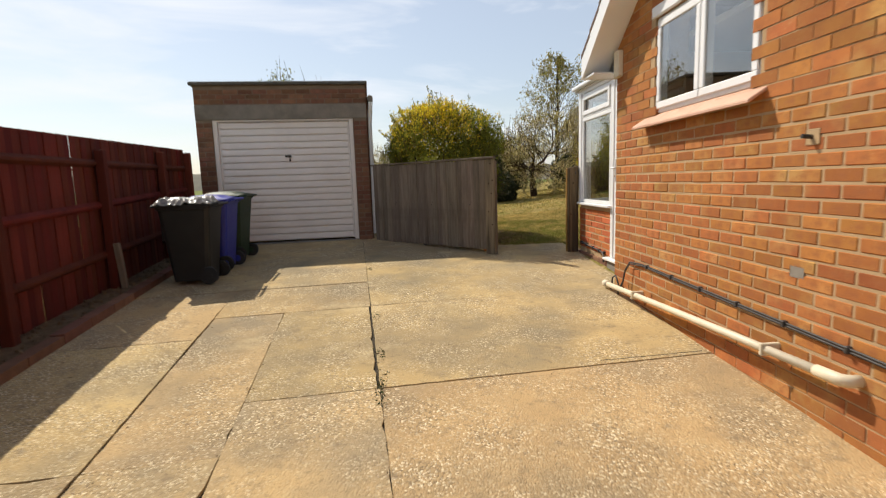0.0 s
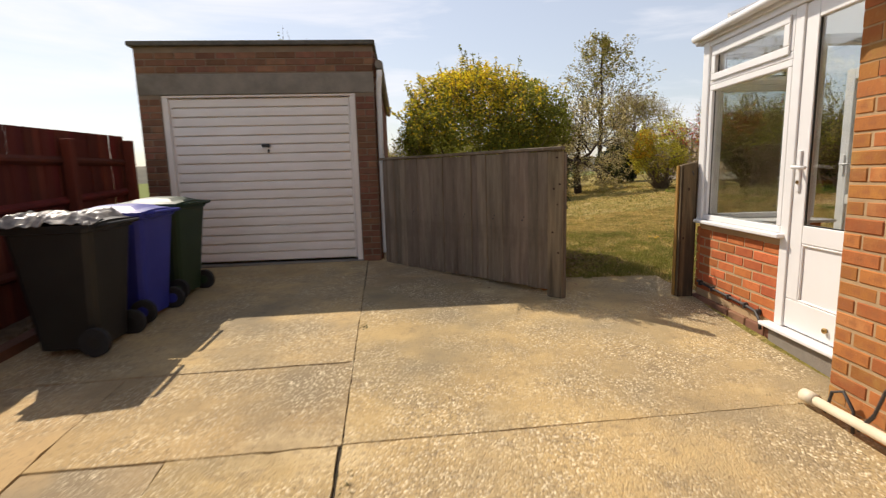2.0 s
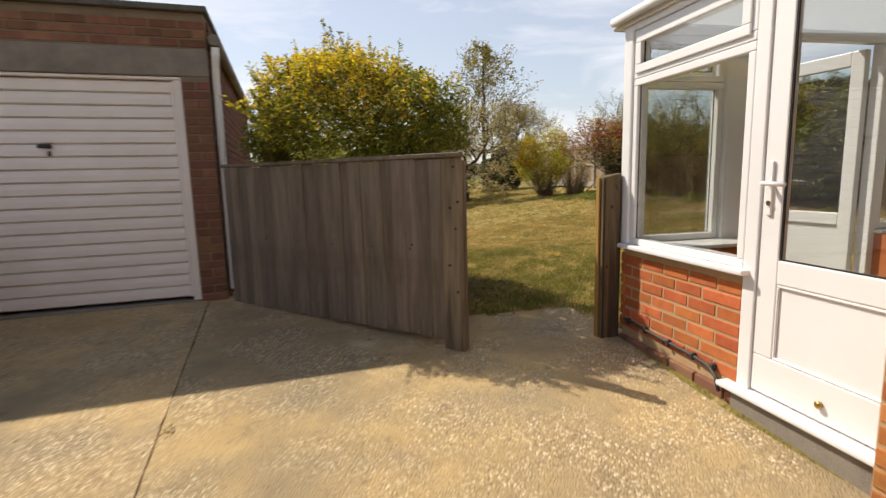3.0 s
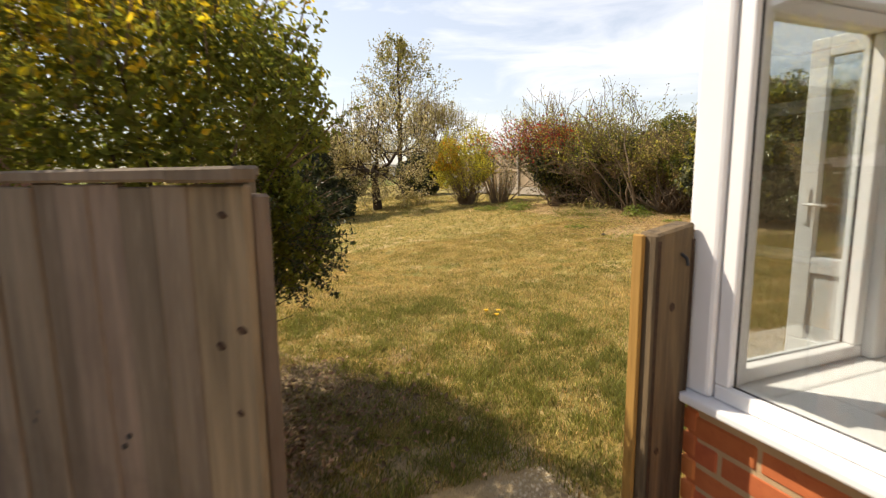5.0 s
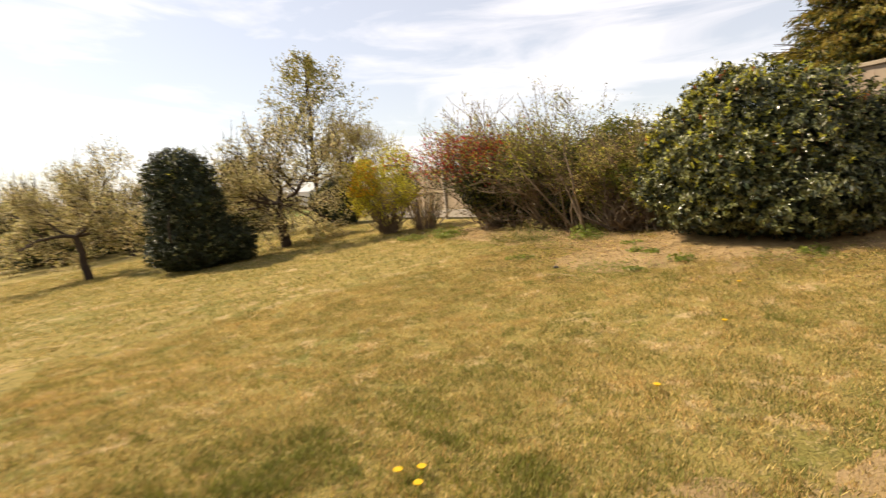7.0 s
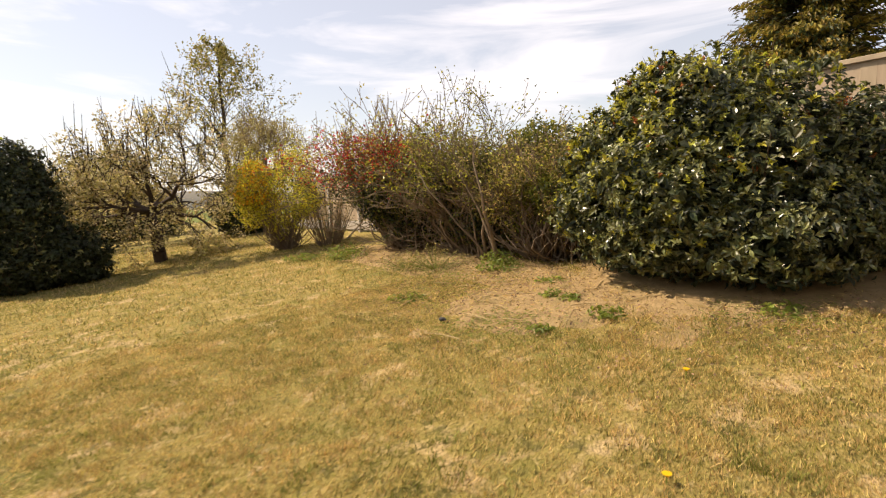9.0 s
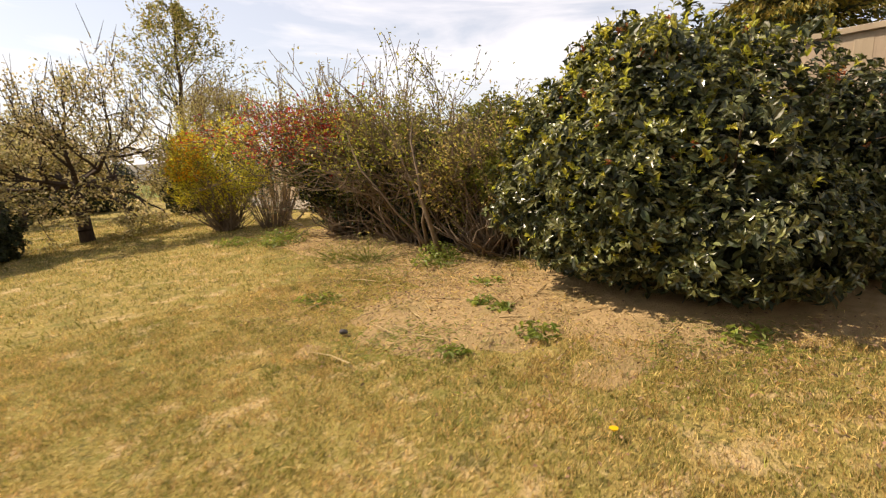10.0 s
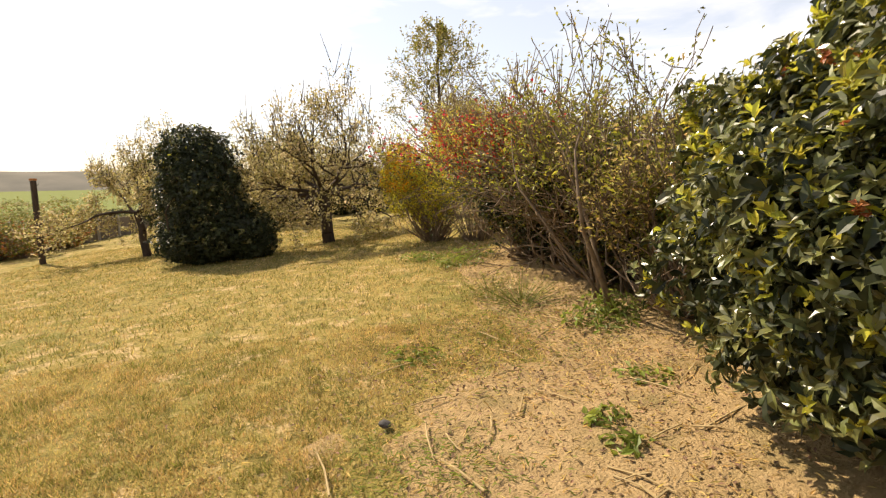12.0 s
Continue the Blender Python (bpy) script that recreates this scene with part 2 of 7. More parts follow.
def expose_aggregate(m, size=70.0, pale=(0.66, 0.53, 0.34), dark=(0.20, 0.15, 0.095), depth=0.006):
    """Small pebbles set in the surface: pale and dark stones by cell, raised, worn bare in patches, with a few stains."""
    n, l = m.node_tree.nodes, m.node_tree.links
    bs = n["Principled BSDF"]
    col = bs.inputs["Base Color"].links[0].from_socket
    co = n.new("ShaderNodeTexCoord")
    vo = n.new("ShaderNodeTexVoronoi")
    vo.inputs["Scale"].default_value = size
    l.new(co.outputs["Object"], vo.inputs["Vector"])
    sep = n.new("ShaderNodeSeparateColor")
    l.new(vo.outputs["Color"], sep.inputs[0])
    worn = n.new("ShaderNodeTexNoise")
    worn.inputs["Scale"].default_value, worn.inputs["Detail"].default_value = 2.4, 7.0
    l.new(co.outputs["Object"], worn.inputs["Vector"])
    wr = n.new("ShaderNodeMapRange")
    wr.inputs[1].default_value, wr.inputs[2].default_value = 0.38, 0.62
    l.new(worn.outputs["Fac"], wr.inputs[0])

    def picked(channel, lo, hi, strength):
        t = n.new("ShaderNodeMapRange")
        t.inputs[1].default_value, t.inputs[2].default_value, t.inputs[4].default_value = lo, hi, strength
        l.new(sep.outputs[channel], t.inputs[0])
        x = n.new("ShaderNodeMath")
        x.operation = "MULTIPLY"
        l.new(t.outputs[0], x.inputs[0])
        l.new(wr.outputs[0], x.inputs[1])
        return x.outputs[0]
    for ch, lo, hi, s, c in ((0, 0.74, 0.92, 0.9, pale), (1, 0.55, 0.9, 0.7, dark)):
        mx = n.new("ShaderNodeMix")
        mx.data_type = "RGBA"
        l.new(picked(ch, lo, hi, s), mx.inputs[0])
        l.new(col, mx.inputs[6])
        mx.inputs[7].default_value = (*c, 1)
        col = mx.outputs[2]
    l.new(col, bs.inputs["Base Color"])
    fine = n.new("ShaderNodeTexNoise")
    fine.inputs["Scale"].default_value, fine.inputs["Detail"].default_value = 28.0, 8.0
    l.new(co.outputs["Object"], fine.inputs["Vector"])
    ad = n.new("ShaderNodeMath")
    ad.operation = "MULTIPLY_ADD"
    l.new(vo.outputs["Distance"], ad.inputs[0])
    ad.inputs[1].default_value = -0.7
    l.new(fine.outputs["Fac"], ad.inputs[2])
    bp = n.new("ShaderNodeBump")
    bp.inputs["Strength"].default_value, bp.inputs["Distance"].default_value = 1.0, depth
    l.new(ad.outputs[0], bp.inputs["Height"])
    l.new(bp.outputs["Normal"], bs.inputs["Normal"])


def mottle(m, scale, colour, lo, hi, strength=1.0, stretch=(1, 1, 1)):
    """Lay one more colour over a material, in patches of one size."""
    n, l = m.node_tree.nodes, m.node_tree.links
    bs = n["Principled BSDF"]
    col = bs.inputs["Base Color"].links[0].from_socket
    co, mp, tx, rg, mx = n.new("ShaderNodeTexCoord"), n.new("ShaderNodeMapping"), n.new("ShaderNodeTexNoise"), n.new("ShaderNodeMapRange"), n.new("ShaderNodeMix")
    mp.inputs["Scale"].default_value = stretch
    mp.inputs["Location"].default_value = (scale * 1.7, scale * 0.9, 3.1)
    tx.inputs["Scale"].default_value, tx.inputs["Detail"].default_value, tx.inputs["Roughness"].default_value = scale, 9.0, 0.66
    rg.inputs[1].default_value, rg.inputs[2].default_value, rg.inputs[4].default_value = lo, hi, strength
    mx.data_type = "RGBA"
    l.new(co.outputs["Object"], mp.inputs["Vector"])
    l.new(mp.outputs["Vector"], tx.inputs["Vector"])
    l.new(tx.outputs["Fac"], rg.inputs[0])
    l.new(rg.outputs[0], mx.inputs[0])
    l.new(col, mx.inputs[6])
    mx.inputs[7].default_value = (*colour, 1)
    l.new(mx.outputs[2], bs.inputs["Base Color"])


mottle(CONCRETE, 0.55, (0.26, 0.205, 0.125), 0.50, 0.66, 0.75)
mottle(CONCRETE, 1.3, (0.64, 0.50, 0.28), 0.58, 0.72, 0.6)
expose_aggregate(CONCRETE, 105.0, pale=(0.80, 0.68, 0.46), dark=(0.19, 0.14, 0.085), depth=0.006)
mottle(CONCRETE, 9.0, (0.22, 0.165, 0.10), 0.56, 0.70, 0.65)
mottle(CONCRETE, 38.0, (0.24, 0.18, 0.10), 0.55, 0.66, 0.6)
mottle(LAWN, 0.5, (0.195, 0.18, 0.042), 0.48, 0.64, 0.65)
mottle(LAWN, 1.9, (0.16, 0.16, 0.036), 0.53, 0.64, 0.7)
mottle(LAWN, 3.0, (0.53, 0.375, 0.18), 0.54, 0.62, 0.9)
mottle(LAWN, 8.0, (0.12, 0.105, 0.03), 0.54, 0.62, 0.85)
mottle(LAWN, 22.0, (0.50, 0.375, 0.165), 0.55, 0.64, 0.7)
mottle(LAWN, 60.0, (0.085, 0.078, 0.024), 0.54, 0.64, 0.8)
for m in (BRICK, BRICK_J):
    mottle(m, 0.9, (0.27, 0.105, 0.05), 0.56, 0.70, 0.6)
    mottle(m, 11.0, (0.33, 0.125, 0.045), 0.48, 0.66, 0.55)
    mottle(m, 26.0, (0.28, 0.105, 0.045), 0.54, 0.68, 0.6)
    mottle(m, 55.0, (0.58, 0.36, 0.19), 0.60, 0.72, 0.5)
mottle(BRICK_NEW, 30.0, (0.33, 0.08, 0.03), 0.58, 0.72, 0.5)
mottle(GATE_WOOD, 1.4, (0.085, 0.062, 0.042), 0.52, 0.72, 0.7)
mottle(GATE_WOOD, 40.0, (0.36, 0.29, 0.21), 0.60, 0.72, 0.4, (1, 1, 0.1))
mottle(FENCE_RED, 2.0, (0.075, 0.018, 0.012), 0.52, 0.72, 0.7)
mottle(LINTEL, 2.2, (0.13, 0.11, 0.085), 0.5, 0.7, 0.7)
GLASS = bpy.data.materials.new("window_glass")
GLASS.use_nodes = True
gn, gl = GLASS.node_tree.nodes, GLASS.node_tree.links
gn.remove(gn["Principled BSDF"])
g_tr, g_gl, g_fr, g_mx = gn.new("ShaderNodeBsdfTransparent"), gn.new("ShaderNodeBsdfGlossy"), gn.new("ShaderNodeLayerWeight"), gn.new("ShaderNodeMixShader")
g_pw, g_mr = gn.new("ShaderNodeMath"), gn.new("ShaderNodeMapRange")
g_tr.inputs["Color"].default_value = (0.93, 0.95, 0.94, 1)
g_gl.inputs["Roughness"].default_value = 0.0
g_fr.inputs["Blend"].default_value = 0.5
g_pw.operation = "POWER"
g_pw.inputs[1].default_value = 3.2
g_mr.inputs[3].default_value, g_mr.inputs[4].default_value = 0.13, 1.0
gl.new(g_fr.outputs["Facing"], g_pw.inputs[0])
gl.new(g_pw.outputs[0], g_mr.inputs[0])
gl.new(g_mr.outputs[0], g_mx.inputs[0])
gl.new(g_tr.outputs[0], g_mx.inputs[1])
gl.new(g_gl.outputs[0], g_mx.inputs[2])
gl.new(g_mx.outputs[0], gn["Material Output"].inputs["Surface"])


# ---- mesh helpers ----
def link_mesh(name, me, material, parent=None, label=""):
    if material and not me.materials:
        me.materials.append(material)
    ob = new(name, me)
    if parent:
        ob.parent = parent
    if label:
        ob["label"] = label
    return ob


def part(name, bm, material, parent=None, label="", smooth=False):
    me = bpy.data.meshes.new(name)
    if smooth:
        for f in bm.faces:
            f.smooth = True
    bm.to_mesh(me)
    bm.free()
    return link_mesh(name, me, material, parent, label)


def thing(name, x, y, z, label, category, group="", kind="", rz=0.0):
    ob = new(name)
    ob.empty_display_size = 0.1
    ob.matrix_world = pose(x, y, z, 0, 0, rz)
    return tagged(ob, label, category, group, kind)


def box_bm(x0, x1, y0, y1, z0, z1, bevel=0.004, seg=1, bm=None):
    bm = bm or bmesh.new()
    r = bmesh.ops.create_cube(bm, size=1.0)
    vs = r["verts"]
    for v in vs:
        v.co = ((x0 + x1) / 2 + v.co.x * (x1 - x0), (y0 + y1) / 2 + v.co.y * (y1 - y0), (z0 + z1) / 2 + v.co.z * (z1 - z0))
    if bevel:
        es = {e for v in vs for e in v.link_edges}
        bmesh.ops.bevel(bm, geom=list(es), offset=bevel, segments=seg, affect="EDGES", profile=0.5)
    return bm


def tube_bm(pts, radii, sides=8, bm=None, cap=True):
    """A round rod along a line of points."""
    bm = bm or bmesh.new()
    rings = []
    up = Vector((0.31, 0.17, 0.93)).normalized()
    pts = [Vector(p) for p in pts]
    for i, p in enumerate(pts):
        d = (pts[min(i + 1, len(pts) - 1)] - pts[max(i - 1, 0)]).normalized()
        u = d.cross(up)
        if u.length < 0.05:
            u = d.cross(Vector((1, 0, 0)))
        u.normalize()
        w = d.cross(u)
        r = radii[i] if isinstance(radii, (list, tuple)) else radii
        rings.append([bm.verts.new(p + r * (math.cos(2 * math.pi * k / sides) * u + math.sin(2 * math.pi * k / sides) * w)) for k in range(sides)])
    for a, b in zip(rings, rings[1:]):
        for k in range(sides):
            bm.faces.new((a[k], a[(k + 1) % sides], b[(k + 1) % sides], b[k]))
    if cap:
        bm.faces.new(rings[0][::-1])
        bm.faces.new(rings[-1])
    return bm


def poly_bm(outline, z0, z1, bm=None):
    """An upright prism over an outline in plan; z may be numbers or functions of x, y."""
    bm = bm or bmesh.new()
    f0 = z0 if callable(z0) else (lambda x, y: z0)
    f1 = z1 if callable(z1) else (lambda x, y: z1)
    lo = [bm.verts.new((x, y, f0(x, y))) for x, y in outline]
    hi = [bm.verts.new((x, y, f1(x, y))) for x, y in outline]
    n = len(outline)
    bm.faces.new(hi)
    bm.faces.new(lo[::-1])
    for i in range(n):
        bm.faces.new((lo[i], lo[(i + 1) % n], hi[(i + 1) % n], hi[i]))
    bmesh.ops.recalc_face_normals(bm, faces=bm.faces)
    return bm


def fast_mesh(name, verts, faces):
    """A mesh from arrays; all faces with the same number of corners."""
    verts, faces = np.asarray(verts, dtype=np.float32), np.asarray(faces, dtype=np.int32)
    k = faces.shape[1]
    me = bpy.data.meshes.new(name)
    me.vertices.add(len(verts))
    me.vertices.foreach_set("co", verts.ravel())
    me.loops.add(faces.size)
    me.loops.foreach_set("vertex_index", faces.ravel())
    me.polygons.add(len(faces))
    me.polygons.foreach_set("loop_start", np.arange(0, faces.size, k, dtype=np.int32))
    me.update(calc_edges=True)
    me.polygons.foreach_set("use_smooth", np.zeros(len(faces), dtype=bool))
    me.validate()
    return me


def step(v, a, b):
    t = min(1.0, max(0.0, (v - a) / (b - a)))
    return t * t * (3 - 2 * t)


def ground_z(x, y):
    """Drive and near lawn climb away from the street; the garden beyond tilts up towards +x."""
    near = 0.048 * max(-12.0, min(y, 14.0))
    far = 0.077 + 0.082 * max(-6.0, min(x, 11.5))
    w = step(y + 0.6 * (x - 2.2), 9.4, 13.8)
    z = near * (1 - w) + far * w
    return z * (1 - step(y, 45, 90)) - 1.2 * step(y, 45, 90)


rng = np.random.default_rng(7)


def leaf_mesh(name, centres, normals, length, width, spread=0.35, fold=0.25, full=False, axes=None):
    """Many small folded leaves: each two triangles on a midrib, or six round a sunken middle."""
    n = len(centres)
    nrm = np.asarray(normals) + rng.normal(0, spread, (n, 3))
    nrm /= np.linalg.norm(nrm, axis=1, keepdims=True) + 1e-9
    ax = rng.normal(0, 1, (n, 3)) if axes is None else np.array(axes)
    ax -= nrm * np.sum(ax * nrm, axis=1, keepdims=True)
    ax /= np.linalg.norm(ax, axis=1, keepdims=True) + 1e-9
    side = np.cross(nrm, ax)
    s = rng.uniform(0.65, 1.25, (n, 1))
    L, W = length * s, width * s
    c = np.asarray(centres)
    if full:
        out = [c - ax * L / 2]
        for along, across in ((-0.18, 0.42), (0.16, 0.44)):
            out.append(c + ax * L * along + side * W * across + nrm * W * fold * 0.8)
        out.append(c + ax * L / 2 - nrm * L * 0.16)
        for along, across in ((0.16, -0.44), (-0.18, -0.42)):
            out.append(c + ax * L * along + side * W * across + nrm * W * fold * 0.8)
        v = np.stack(out + [c], 1).reshape(-1, 3)
        i = np.arange(n)[:, None, None] * 7
        k = np.arange(6)
        f = (i + np.stack([k, (k + 1) % 6, np.full(6, 6)], 1)[None]).reshape(-1, 3)
        return fast_mesh(name, v, f)
    v = np.stack([c - ax * L / 2, c + side * W / 2 + nrm * W * fold, c + ax * L / 2 - nrm * L * 0.12, c - side * W / 2 + nrm * W * fold], 1).reshape(-1, 3)
    i = np.arange(n)[:, None] * 4
    f = np.concatenate([i + np.array([[0, 1, 2]]), i + np.array([[0, 2, 3]])], 1).reshape(-1, 3)
    return fast_mesh(name, v, f)


def tubes_mesh(name, segs, sides=5):
    """Tapered rods from arrays of (x0, y0, z0, r0, x1, y1, z1, r1)."""
    s = np.asarray(segs, dtype=float)
    n = len(s)
    p0, r0, p1, r1 = s[:, 0:3], s[:, 3], s[:, 4:7], s[:, 7]
    d = p1 - p0
    d /= np.linalg.norm(d, axis=1, keepdims=True) + 1e-9
    ref = np.tile(np.array([[0.3, 0.9, 0.2]]), (n, 1))
    u = np.cross(d, ref)
    u /= np.linalg.norm(u, axis=1, keepdims=True) + 1e-9
    w = np.cross(d, u)
    a = np.arange(sides) * 2 * np.pi / sides
    ring = u[:, None, :] * np.cos(a)[None, :, None] + w[:, None, :] * np.sin(a)[None, :, None]
    v = np.concatenate([p0[:, None, :] + ring * r0[:, None, None], p1[:, None, :] + ring * r1[:, None, None]], 1).reshape(-1, 3)
    k = np.arange(sides)
    q = np.stack([k, (k + 1) % sides, (k + 1) % sides + sides, k + sides], 1)
    f = (np.arange(n)[:, None, None] * (2 * sides) + q[None]).reshape(-1, 4)
    me = fast_mesh(name, v, f)
    me.polygons.foreach_set("use_smooth", np.ones(len(f), dtype=bool))
    return me


# ---- ground ----
def build_ground():
    xs = np.unique(np.concatenate([np.arange(-9, 14.01, 0.25), np.array([-2500, -1200, -600, -300, -150, -80, -50, -30, -20, -14, 18, 25, 40, 70, 140, 300, 700, 2500])]))
    ys = np.unique(np.concatenate([np.arange(-9, 40.01, 0.25), np.array([-2500, -900, -300, -100, -40, -20, 42, 45, 50, 55, 60, 70, 80, 90, 120, 200, 400, 900, 3500])]))
    nx, ny = len(xs), len(ys)
    v = np.zeros((ny, nx, 3))
    for j, y in enumerate(ys):
        for i, x in enumerate(xs):
            z = ground_z(x, y)
            under = (-4.2 < x < 2.2 and y < 7.3) or (-4.2 < x < 0.6 and y < 9.2)
            lump = 0.0 if under or abs(x) > 14 or y > 42 else 0.018 * noise.noise((x * 0.9, y * 0.9, 0.3)) + 0.010 * noise.noise((x * 2.3, y * 2.3, 4.0))
            v[j, i] = (x, y, z - 0.07 * (1 if under else 0) + lump)
    idx = np.arange(nx * ny).reshape(ny, nx)
    f = np.stack([idx[:-1, :-1], idx[:-1, 1:], idx[1:, 1:], idx[1:, :-1]], -1).reshape(-1, 4)
    me = fast_mesh("ground", v.reshape(-1, 3), f)
    me.materials.append(LAWN)
    me.materials.append(FIELD)
    cy = v.reshape(-1, 3)[f[:, 0]]
    far = ((cy[:, 1] > 41) | (cy[:, 0] < -13) | (cy[:, 0] > 30)).astype(np.int32)
    me.polygons.foreach_set("material_index", far)
    me.polygons.foreach_set("use_smooth", np.ones(len(f), dtype=bool))
    ob = new("ground", me)
    tagged(ob, "patchy sun-dried lawn running out to green fields", "lawn", kind="structure")
    return ob


build_ground()

DO = Vector((-0.46, 4.62))
DA = radians(6.7)


def D(a, b):
    """Drive frame to plan: a across to the right, b along and away."""
    return (DO.x + a * math.cos(DA) - b * math.sin(DA), DO.y + a * math.sin(DA) + b * math.cos(DA))


def ragged(a0, a1, b0, b1, gaps=(0.003, 0.003, 0.003, 0.003), seed=0):
    """A slab's outline with slightly broken edges."""
    r = random.Random(seed)
    pts = []
    gl, gb, gr, gt = gaps
    corners = [(a0 + gl, b0 + gb), (a1 - gr, b0 + gb), (a1 - gr, b1 - gt), (a0 + gl, b1 - gt)]
    for (p, q) in zip(corners, corners[1:] + corners[:1]):
        n = max(4, int(math.hypot(q[0] - p[0], q[1] - p[1]) / 0.07))
        for i in range(n):
            t = i / n
            j = r.uniform(-0.003, 0.003) * (1 if i else 0)
            if i and max(gaps) > 0.005 and r.random() < 0.05:
                j -= 0.014
            pts.append(D(p[0] + (q[0] - p[0]) * t + j * (p[1] != q[1]), p[1] + (q[1] - p[1]) * t + j * (p[0] != q[0])))
    return pts


def slab(parent, a0, a1, b0, b1, lift, seed, gaps=(0.003, 0.003, 0.003, 0.003)):
    bm = bmesh.new()
    r = random.Random(seed + 50)
    tx, ty = r.uniform(-0.003, 0.003), r.uniform(-0.003, 0.003)
    cx, cy = D((a0 + a1) / 2, (b0 + b1) / 2)
    out = ragged(a0, a1, b0, b1, gaps, seed)
    zf = lambda x, y: 0.048 * y + lift + tx * (x - cx) + ty * (y - cy)
    top = [bm.verts.new((cx + (x - cx) * (1 - 0.002), cy + (y - cy) * (1 - 0.002), zf(x, y))) for x, y in out]
    mid = [bm.verts.new((x, y, zf(x, y) - 0.005)) for x, y in out]
    low = [bm.verts.new((x, y, zf(x, y) - 0.09)) for x, y in out]
    n = len(out)
    bm.faces.new(top)
    for u, w in ((top, mid), (mid, low)):
        for i in range(n):
            bm.faces.new((w[i], w[(i + 1) % n], u[(i + 1) % n], u[i]))
    return part("slab", bm, CONCRETE, parent)


def build_drive():
    drive = thing("driveway", 0, 0, 0, "sandy exposed-aggregate concrete driveway in cracked slabs with open joints", "driveway", kind="structure")
    bm = poly_bm([D(-2.42, -16), D(3.4, -16), D(3.4, 4.6), D(-2.42, 4.6)], lambda x, y: 0.048 * max(y, -12) - 0.12, lambda x, y: 0.048 * max(y, -12) - 0.014)
    part("joint_bed", bm, JOINT, drive)
    A = (-2.42, -1.40, -0.79, 0.0, 2.75)
    cuts = [
        (A[0], A[1], (-12, -5.0, -2.28, -0.55, 0.94)),
        (A[1], A[2], (-12, -5.4, -2.28, 0.0)),
        (A[2], A[3], (-12, -4.6, -1.74, 0.0)),
        (A[1], A[3], (0.0, 0.94)),
        (A[0], A[3], (0.94, 4.6)),
        (A[3], A[4], (-12, -4.6, -1.74, 0.0)),
        (A[3], 3.1, (0.0, 2.75)),
    ]
    k = 0
    for a0, a1, bs in cuts:
        for b0, b1 in zip(bs, bs[1:]):
            k += 1
            g = [0.0015, 0.0015, 0.0015, 0.0015]
            if a0 == A[2]:
                g[0], g[1], g[3] = 0.003, 0.007, 0.007
            if a0 == A[1] and a1 == A[2]:
                g[0] = 0.016
                g[3] = 0.014 if b1 == 0.0 else 0.004
            if b1 == 0.0 or b0 == 0.0:
                g[3 if b1 == 0.0 else 1] = max(g[3 if b1 == 0.0 else 1], 0.004)
            if a1 == A[1]:
                g[1] = 0.006
            if a1 == A[3] and b1 == 0.0:
                g[2] = 0.018
            slab(drive, a0, a1, b0, b1, random.Random(k).uniform(-0.003, 0.003), k, g)
    # a crack that runs in from the wall, filled with dirt
    CR0, CR1 = (1.19, 3.12), (1.93, 3.19)
    pts = [(CR0[0] + (CR1[0] - CR0[0]) * k / 16, CR0[1] + (CR1[1] - CR0[1]) * k / 16 + 0.008 * noise.noise((k * 0.7, 0, 0))) for k in range(17)]
    bm = bmesh.new()
    rows = [[bm.verts.new((x, y + d, 0.048 * y + z)) for d, z in ((-0.008, -0.004), (-0.003, 0.0045), (0.003, 0.0045), (0.008, -0.004))] for x, y in pts]
    for u, w in zip(rows, rows[1:]):
        for k in range(3):
            bm.faces.new((u[k], w[k], w[k + 1], u[k + 1]))
    part("crack_dirt", bm, CRACK, drive)
    # the strip of concrete in front of the garage and through the gateway
    slab(drive, A[3], 3.02, 2.75, 3.12, -0.004, 60)
    slab(drive, A[3], 0.95, 3.12, 4.6, -0.006, 61)
    return drive


build_drive()


def build_edging():
    strip = poly_bm([D(-2.86, -12), D(-2.5, -12), D(-2.5, 4.3), D(-2.86, 4.3)], lambda x, y: 0.048 * y - 0.12, lambda x, y: 0.048 * y + 0.05)
    tagged(part("border_soil", strip, SOIL), "dark gritty soil strip along the foot of the fence", "soil strip", kind="structure")
    kerb = thing("kerb", 0, 0, 0, "low brick and concrete kerb beside the fence", "kerb", kind="structure")
    b = -11.0
    r = random.Random(4)
    while b < 3.9:
        w = r.uniform(0.42, 0.46)
        out = [D(-2.52, b), D(-2.41, b), D(-2.41, b + w - 0.012), D(-2.52, b + w - 0.012)]
        h = 0.075 + r.uniform(-0.01, 0.012)
        part("kerb_block", poly_bm(out, lambda x, y: 0.048 * y - 0.12, lambda x, y: 0.048 * y + h), BRICK_OLD, kerb)
        b += w
    rocks = []
    bm = bmesh.new()
    for _ in range(260):
        a, bb = r.uniform(-2.8, -2.53), r.uniform(-4, 4.2)
        x, y = D(a, bb)
        s = r.uniform(0.008, 0.03)
        m = Matrix.Translation((x, y, 0.048 * y + 0.05 + s * 0.3)) @ Euler((r.random() * 6, r.random() * 6, 0)).to_matrix().to_4x4() @ Matrix.Diagonal((s, s * 0.8, s * 0.6, 1))
        bmesh.ops.create_icosphere(bm, subdivisions=1, radius=1.0, matrix=m)
    tagged(part("gravel", bm, SOIL), "loose gravel and grit scattered along the kerb", "gravel", kind="stuff")


build_edging()

# ---- garage ----
BRICK_LEN, BRICK_H, COURSE, PITCH = 0.218, 0.0675, 0.0775, 0.228


